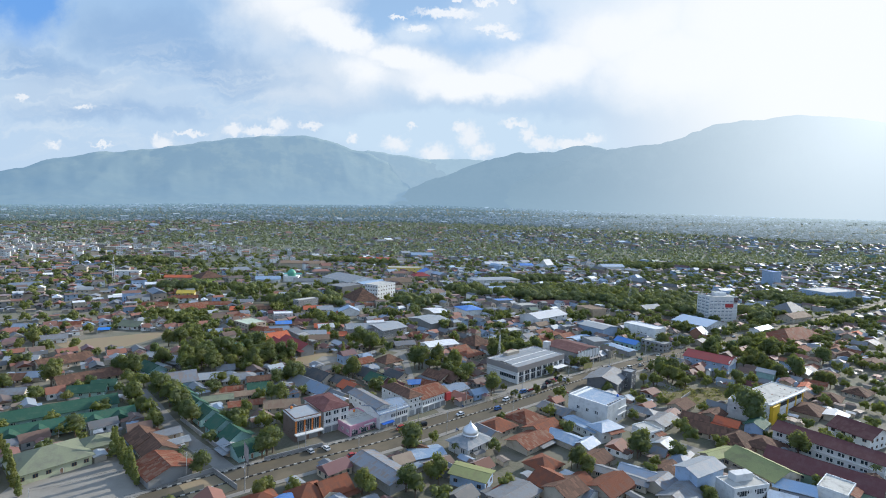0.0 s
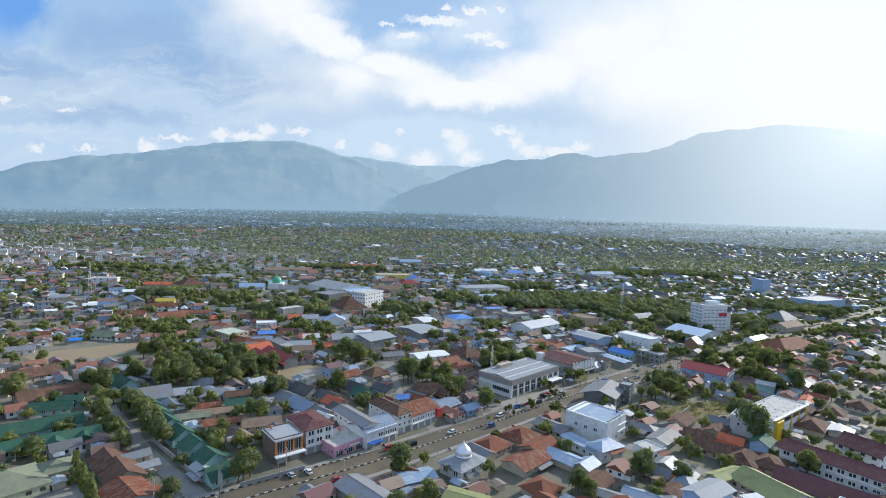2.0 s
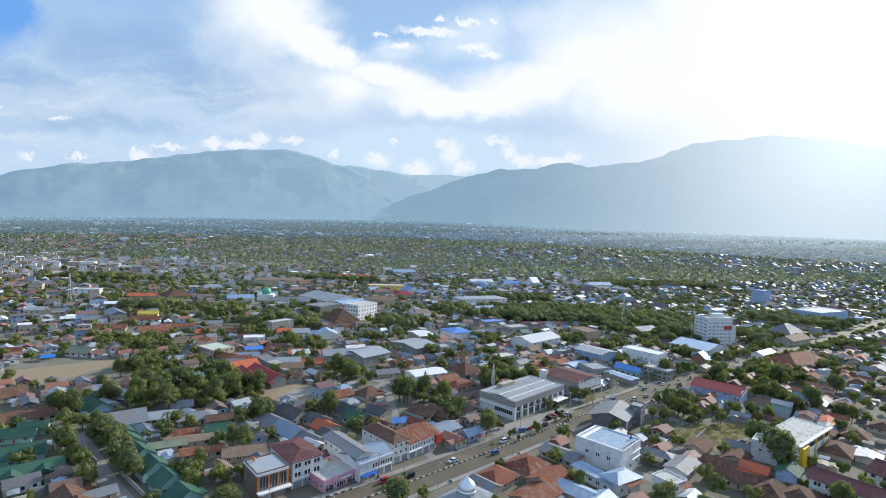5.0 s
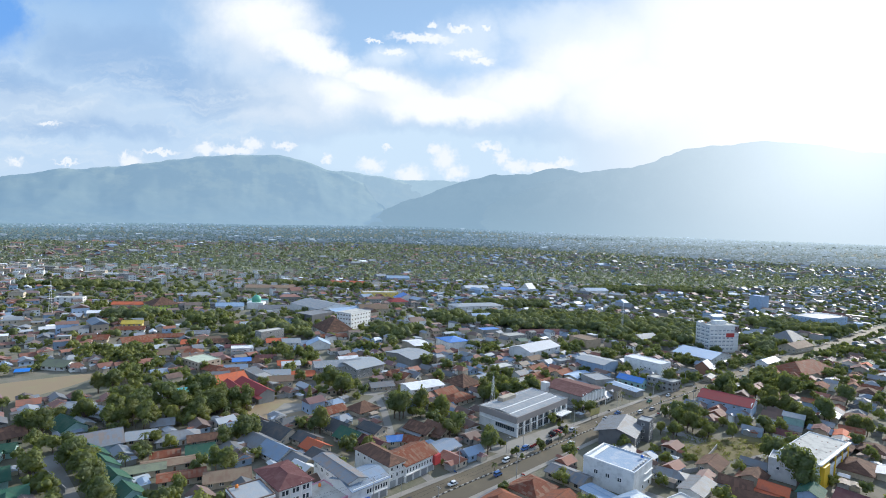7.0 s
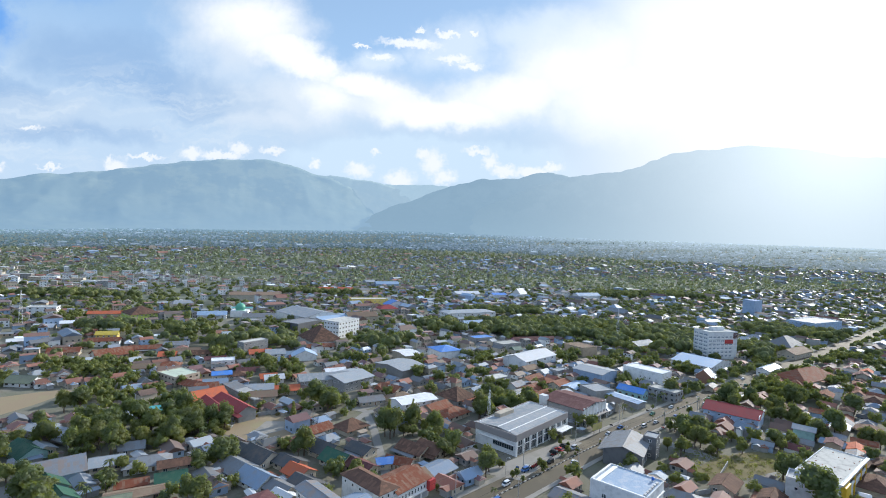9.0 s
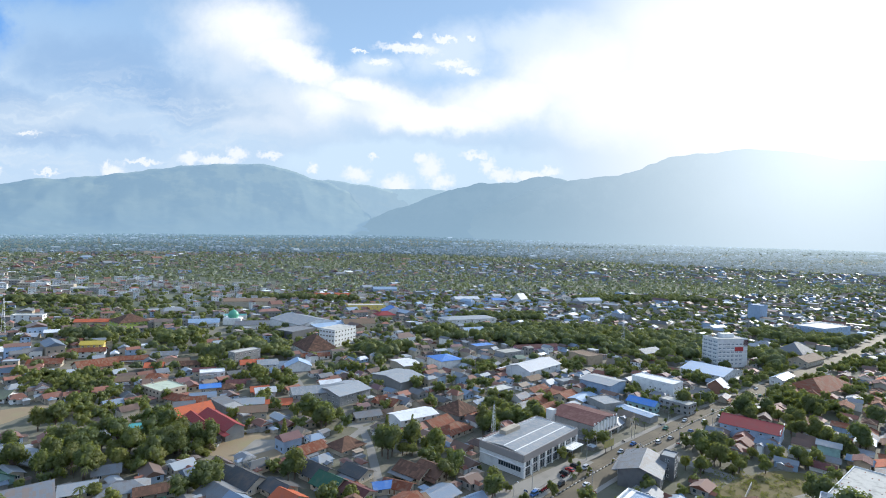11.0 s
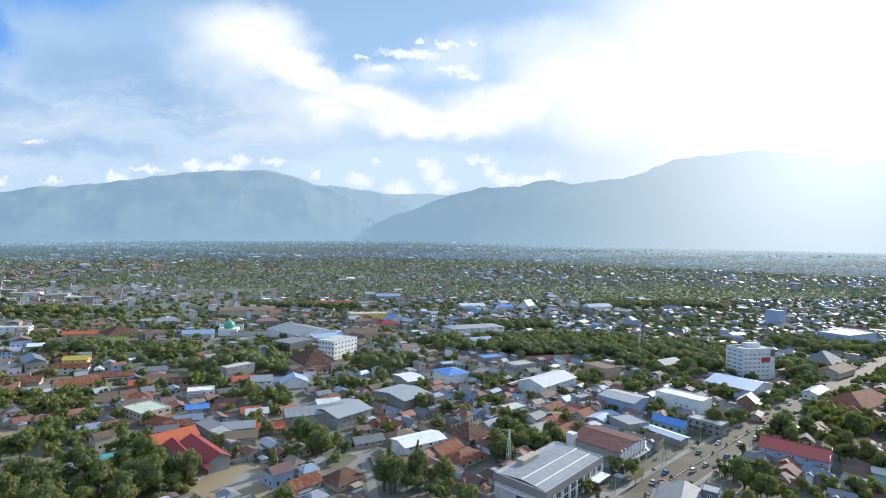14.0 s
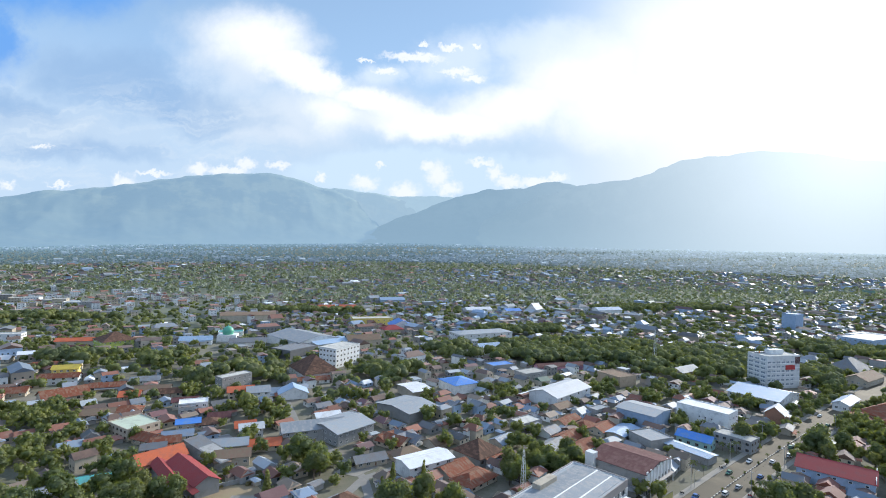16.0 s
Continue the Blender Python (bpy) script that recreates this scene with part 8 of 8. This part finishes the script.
class Heap:
    """Gathers geometry with face materials into one mesh."""

    def __init__(self, mats):
        self.v, self.f, self.m, self.mats = [], [], [], mats

    def add(self, verts, faces, slot):
        o = len(self.v)
        self.v += verts
        self.f += [tuple(i + o for i in q) for q in faces]
        self.m += slot if isinstance(slot, list) else [slot] * len(faces)

    def link(self, name, label, cat):
        ob = part(name, (self.v, self.f, self.m), self.mats, None, smooth=cat == "trees")
        return tagged(ob, label, cat, kind="stuff")


RK, WK = list(ROOF_FAR), list(WALL_FAR)
FAR_MATS = [ROOF_FAR[q] for q in RK] + [WALL_FAR[q] for q in WK] + [GLASS]
GL = len(FAR_MATS) - 1


def far_house(heap, x, y, z, w, d, h, a, roof, wall, pitch, detail, first_wall=len(RK)):
    c, s = math.cos(a), math.sin(a)

    def tr(p):
        return (x + p[0] * c - p[1] * s, y + p[0] * s + p[1] * c, z + p[2])
    W, D, o = w / 2, d / 2, 0.45
    ws = first_wall + wall
    if pitch < 0.05:
        v = [(-W, -D, -0.3), (W, -D, -0.3), (W, D, -0.3), (-W, D, -0.3), (-W, -D, h), (W, -D, h), (W, D, h), (-W, D, h)]
        heap.add([tr(q) for q in v], [(0, 1, 5, 4), (1, 2, 6, 5), (2, 3, 7, 6), (3, 0, 4, 7)], ws)
        heap.add([tr(q) for q in [(-W - .2, -D - .2, h), (W + .2, -D - .2, h), (W + .2, D + .2, h), (-W - .2, D + .2, h), (-W - .2, -D - .2, h + .4), (W + .2, -D - .2, h + .4), (W + .2, D + .2, h + .4), (-W - .2, D + .2, h + .4)]],
                 [(0, 1, 5, 4), (1, 2, 6, 5), (2, 3, 7, 6), (3, 0, 4, 7), (4, 5, 6, 7)], roof)
    else:
        p = pitch * D
        v = [(-W, -D, -0.3), (W, -D, -0.3), (W, D, -0.3), (-W, D, -0.3), (-W, -D, h), (W, -D, h), (W, D, h), (-W, D, h), (-W, 0, h + p), (W, 0, h + p)]
        heap.add([tr(q) for q in v], [(0, 1, 5, 4), (1, 2, 6, 9, 5), (2, 3, 7, 6), (3, 0, 4, 8, 7)], ws)
        e = 0.0 if IN.random() < 0.7 else D * 0.7
        lo = h - pitch * o
        r = [(-W - o, -D - o, lo), (W + o, -D - o, lo), (W + o, D + o, lo), (-W - o, D + o, lo), (-W - o + e, 0, h + p + 0.05), (W + o - e, 0, h + p + 0.05)]
        heap.add([tr(q) for q in r], [(0, 1, 5, 4), (1, 2, 5), (2, 3, 4, 5), (3, 0, 4), (3, 2, 1, 0)], roof)
    if detail:
        for fl in range(max(1, int(h / 3))):
            for side in (0, 1):
                half, face = (W, D) if side == 0 else (D, W)
                for i in range(max(1, int(half * 2 / 3.2))):
                    u = (i + 0.5) * 2 * half / max(1, int(half * 2 / 3.2)) - half
                    q = [(u - .55, -face - .04, fl * 3 + 1), (u + .55, -face - .04, fl * 3 + 1), (u + .55, -face - .04, fl * 3 + 2.2), (u - .55, -face - .04, fl * 3 + 2.2)]
                    if side == 1:
                        q = [(k_[1], -k_[0], k_[2]) for k_ in q]
                    heap.add([tr(k_) for k_ in q], [(0, 1, 2, 3)], GL)


def crown_cards(rng, heap, x, y, z, s, n, slot, size):
    """A crown of leaf sprays that lie over several rounded clumps."""
    lobes = [(0.0, 0.0, 0.95, 0.72)] + [(0.52 * math.cos(2.1 * i + x), 0.52 * math.sin(2.1 * i + x), rng.uniform(0.62, 1.12), rng.uniform(0.42, 0.62)) for i in range(3 if n < 60 else 4)]
    if n >= 40:
        for lx, ly, lz, lr in lobes:
            heap.add(*lobe(rng, x + s * lx, y + s * ly, z + s * lz, s * lr * 0.8, s * lr * 0.8, s * lr * 0.74), slot)
        n = n * 11 // 20
    v = []
    for i in range(n):
        lx, ly, lz, lr = lobes[i % len(lobes)]
        t, ph = rng.uniform(0, 6.283), rng.uniform(-0.35, 1.0)
        c, r = math.sqrt(max(0, 1 - ph * ph)), s * lr * rng.uniform(0.86, 1.06)
        dx, dy = c * math.cos(t), c * math.sin(t)
        cx, cy, cz = x + s * lx + r * dx, y + s * ly + r * dy, z + s * lz + 0.9 * r * ph
        k_ = size * rng.uniform(0.65, 1.25)
        nrm = Vector((dx + rng.gauss(0, .13), dy + rng.gauss(0, .13), ph + rng.gauss(0.05, .13) + (0.45 if size > 1.4 else 0.0))).normalized()
        ea = nrm.orthogonal().normalized() * k_
        eb = nrm.cross(ea) * 0.8
        (ax, ay, az_), (bx, by, bz) = ea, eb
        v += [(cx - ax, cy - ay, cz - az_), (cx + bx, cy + by, cz + bz), (cx + ax, cy + ay, cz + az_), (cx - bx, cy - by, cz - bz)]
    heap.add(v, [(4 * i, 4 * i + 1, 4 * i + 2, 4 * i + 3) for i in range(n)], slot)


def haze_glow(name, dark, pale, turn):
    """Roofs, walls or leaves at the far rim of the plain: haze painted on as emission, thicker towards the mountains'
    foot.
    """
    m = bpy.data.materials.new(name)
    m.use_nodes = True
    k = Nodes(m.node_tree)
    co = k.n("TexCoord").outputs["Object"]
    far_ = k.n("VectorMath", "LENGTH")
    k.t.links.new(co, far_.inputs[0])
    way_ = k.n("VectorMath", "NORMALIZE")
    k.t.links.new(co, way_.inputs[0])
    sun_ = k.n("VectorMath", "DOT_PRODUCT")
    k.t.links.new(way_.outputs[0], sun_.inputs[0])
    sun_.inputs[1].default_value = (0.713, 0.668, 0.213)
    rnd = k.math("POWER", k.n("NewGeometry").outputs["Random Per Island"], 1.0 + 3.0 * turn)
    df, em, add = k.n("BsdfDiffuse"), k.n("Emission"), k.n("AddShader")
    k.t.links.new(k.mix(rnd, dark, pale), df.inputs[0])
    # emission stands in for haze: paler towards the sun, growing with distance
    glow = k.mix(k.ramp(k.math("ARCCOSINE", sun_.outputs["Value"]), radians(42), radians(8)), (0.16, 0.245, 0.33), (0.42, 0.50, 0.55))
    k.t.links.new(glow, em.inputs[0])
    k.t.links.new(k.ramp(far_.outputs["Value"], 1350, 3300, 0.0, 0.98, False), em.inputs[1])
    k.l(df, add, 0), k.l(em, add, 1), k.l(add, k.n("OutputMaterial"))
    return m


WOODS = [(214, 569, 100, 50), (330, 544, 50, 34), (289, 495, 50, 25), (99, 569, 34, 28), (400, 445, 50, 36), (520, 560, 60, 40), (-66, 495, 50, 17), (33, 495, 30, 18),
         (-182, 544, 60, 20), (198, 693, 60, 20), (-70, 858, 80, 18), (-363, 776, 90, 22), (-528, 1155, 220, 36), (99, 1254, 250, 30), (544, 924, 160, 30), (-148, 1023, 90, 20)]


def wooded(x, y):
    return any(((x - a) / p_) ** 2 + ((y - b) / q_) ** 2 < 1 for a, b, p_, q_ in WOODS)


MIX_LEFT = [RK.index(q) for q in ["rust"] * 4 + ["terracotta"] * 2 + ["brown"] * 4 + ["zinc"] * 2 + ["palegrey"] * 1 + ["darkroof"] * 2 + ["white"] + ["maroon"] + ["blueslate"] + ["tan"]]
MIX_RIGHT = [RK.index(q) for q in ["rust"] * 2 + ["brown"] * 2 + ["zinc"] * 4 + ["palegrey"] * 2 + ["white"] + ["green"] + ["blueslate"] * 2 + ["paleblue"] + ["darkroof"] * 2 + ["brown"] * 3 + ["maroon"]]
NEAR_MIX = [RK.index(q) for q in ["rust"] * 4 + ["terracotta"] * 3 + ["brown"] * 5 + ["zinc"] * 3 + ["palegrey", "blueslate", "darkroof", "darkroof", "maroon", "tan"]]
mid_houses, mid_trees, far_houses, far_trees = Heap(FAR_MATS), Heap([LEAF, LEAF_DARK, LEAF_LIGHT, LEAF_MID]), Heap(FAR_MATS), Heap([LEAF_FAR_HAZE])
remote_houses = Heap([haze_glow("remote_roofs", (0.10, 0.12, 0.13), (0.42, 0.45, 0.47), 0.7), haze_glow("remote_walls", (0.22, 0.23, 0.23), (0.34, 0.35, 0.35), 0.5)])
remote_trees = Heap([haze_glow("remote_leaves", (0.06, 0.085, 0.05), (0.085, 0.11, 0.06), 0.5)])
for x, y, w, d, rot, two in SPARE:
    far_house(mid_houses, x, y, 0, w, d, 5.6 if two else 3.0, radians(rot), IN.choice(NEAR_MIX), IN.choice((0, 1, 1, 2, 3)), IN.uniform(0.35, 0.6), True)
    ca, sa = math.cos(radians(rot)), math.sin(radians(rot))
    for _ in range(2 if IN.random() < 0.6 else 1):
        u, v_ = IN.uniform(-0.32, 0.32) * w, IN.choice((-1, 1)) * d * IN.uniform(0.42, 0.6)
        far_house(mid_houses, x + u * ca - v_ * sa, y + u * sa + v_ * ca, 0, d * IN.uniform(0.5, 0.8), w * IN.uniform(0.25, 0.42), IN.uniform(2.2, 3.0) + (2.4 if two and IN.random() < 0.4 else 0), radians(rot + 90), IN.choice(NEAR_MIX), IN.choice((0, 1, 2)), IN.uniform(0.3, 0.6), False)
# small sheds, kitchens and lean-tos behind the houses
for _ in range(1000):
    y = 138 + 300 * IN.random() ** 0.85
    x = IN.uniform(-0.8 * y - 10, 1.14 * y + 10)
    if free(x, y, 1.6) and off_road(x, y) > 2.5:
        w, d = IN.uniform(3, 6), IN.uniform(2.4, 4)
        far_house(mid_houses, x, y, 0, w, d, IN.uniform(1.9, 2.6), radians(37 + IN.choice((0, 90)) + IN.uniform(-8, 8)), IN.choice([RK.index(q) for q in ("rust", "brown", "zinc", "palegrey", "darkroof", "blueslate", "tan")]), IN.choice((1, 2, 2)), IN.uniform(0.12, 0.35), False)
        PLOTS.append((x, y, w / 2, d / 2, radians(37)))
# trees between the houses
for _ in range(2600):
    y = 140 + 310 * IN.random() ** 0.8
    x = IN.uniform(-0.8 * y - 10, 1.14 * y + 10)
    if len(SPRAYS) < 770 and free(x, y, 0.5) and off_road(x, y) > 1.5:
        plant(IN.choices(("broad", "palm", "shrub"), (14, 0.6, 0.5))[0], x, y, IN.uniform(0.65, 1.15))
SPRAY = []
for i in range(3):
    rng_ = random.Random(70 + i)
    clumps = [(math.cos(j * 1.1 + i) * 1.7 * (j > 0), math.sin(j * 1.1 + i) * 1.7 * (j > 0), 2.4 + 1.1 * (j % 3) + 1.4 * (j == 0), 1.5, 1.5, 1.4) for j in range(7)]
    SPRAY.append(join(leaf_cloud(rng_, clumps, 200, 0.5), *[lobe(rng_, *b[:3], b[3] * 0.78, b[4] * 0.78, b[5] * 0.78) for b in clumps]))
for pick, m in SPRAYS:
    v, f = SPRAY[pick % 3]
    mid_trees.add([tuple(m @ Vector(q)) for q in v], f, (0, 1, 2, 2, 0)[pick])
y = 420.0
while y < 3350:
    step = 12.6 + max(0, y - 600) * 0.0055
    x = -0.76 * y - 70
    while x < 1.2 * y + 60:
        px, py = x + IN.uniform(-.35, .35) * step, y + IN.uniform(-.35, .35) * step
        x += step
        if math.hypot(px, py) > 3420 - 120 * IN.random() ** 2:
            continue
        dens = noise.noise(Vector((px * 0.006, py * 0.006, 9.1)))
        wood = wooded(px, py)
        if py < 432 and -0.8 * py - 40 < px < 1.14 * py + 10 or (py < 1150 and not free(px, py, 5)) or seg_dist(px, py, ROAD) < 15:
            continue
        z = rise(px, py)
        near, remote_ = py < 1000, math.hypot(px, py) > 1900
        # settlements and groves lie in long belts
        belt = 1.1 * noise.noise(Vector((px * 0.0014, py * 0.0050, 3.3))) + 0.5 * noise.noise(Vector((px * 0.006, py * 0.014, 1.7)))
        if not wood and IN.random() < 0.6 + dens * 0.7 if near else IN.random() < (0.46 if px > 0.3 * py else 0.34) + 1.1 * belt:
            big_ = IN.random() < (0.05 if near else 0.07)
            w, d = (IN.uniform(14, 26), IN.uniform(10, 15)) if big_ else (IN.uniform(6.5, 11.5), IN.uniform(5, 8))
            h = IN.uniform(5, 9) if big_ else IN.choice((2.6, 2.8, 3.2, 5.6, 6.2)) if near else IN.choice((2.6, 3.0, 3.4, 5.6))
            market = -0.75 * py < px < -0.12 * py and 760 < py < 1150
            if market:
                h = IN.choice((3, 5.8, 6.2, 8.8, 9.2))
            turn_ = radians(30 + IN.choice((0, 90)) + IN.uniform(-12, 12))
            if remote_:
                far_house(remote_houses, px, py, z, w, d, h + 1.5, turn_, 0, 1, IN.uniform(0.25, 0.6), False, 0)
            else:
                far_house(mid_houses if near else far_houses, px, py, z, w, d, h, turn_, IN.choice(MIX_LEFT if px < 0.1 * py else MIX_RIGHT),
                          IN.choice((0, 0, 0, 1, 1)) if market else IN.choice((0, 1, 1, 2, 2, 3) if near else (1, 2, 2, 3)), 0 if IN.random() < (0.5 if market else 0.12) else IN.uniform(0.25, 0.6), py < 800 or market)
        for _ in range((3 if near else 2) if wood else (1 if IN.random() < (0.35 if -0.75 * py < px < -0.12 * py and 760 < py < 1150 else 0.75 if near else 1.0 - 0.6 * belt) - dens * 0.6 else 0)):
            tx, ty = px + IN.uniform(-.5, .5) * step, py + IN.uniform(-.5, .5) * step
            if ty > 1150 or free(tx, ty, 1.5):
                s = (IN.uniform(5, 8.5) if wood else IN.uniform(2.8, 5.8)) if near else IN.uniform(3.4, 7.0)
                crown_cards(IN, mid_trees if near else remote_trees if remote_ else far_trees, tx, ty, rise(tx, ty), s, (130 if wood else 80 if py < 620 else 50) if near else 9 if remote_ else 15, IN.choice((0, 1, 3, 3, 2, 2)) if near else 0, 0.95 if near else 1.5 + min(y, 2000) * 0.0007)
    y += step
# trees crowding the far stretch of the main road
for (ax, ay), (bx, by) in zip(RL[::3], RL[1::3]):
    if ax > 205:
        nx, ny = by - ay, ax - bx
        ln = math.hypot(nx, ny)
        for side in (-1, 1):
            if IN.random() < 0.72:
                o_ = side * IN.uniform(7.4, 10.5) / ln
                crown_cards(IN, mid_trees, ax + nx * o_, ay + ny * o_, 0, IN.uniform(2.4, 4.4), 70, IN.choice((0, 2, 3)), 1.0)
mid_houses.link("town_houses", "dense low town houses with mixed metal and tile roofs", "houses")
mid_trees.link("town_trees", "leafy green trees between town houses", "trees")
far_houses.link("far_houses", "distant low town houses with pale and rusty roofs", "houses")
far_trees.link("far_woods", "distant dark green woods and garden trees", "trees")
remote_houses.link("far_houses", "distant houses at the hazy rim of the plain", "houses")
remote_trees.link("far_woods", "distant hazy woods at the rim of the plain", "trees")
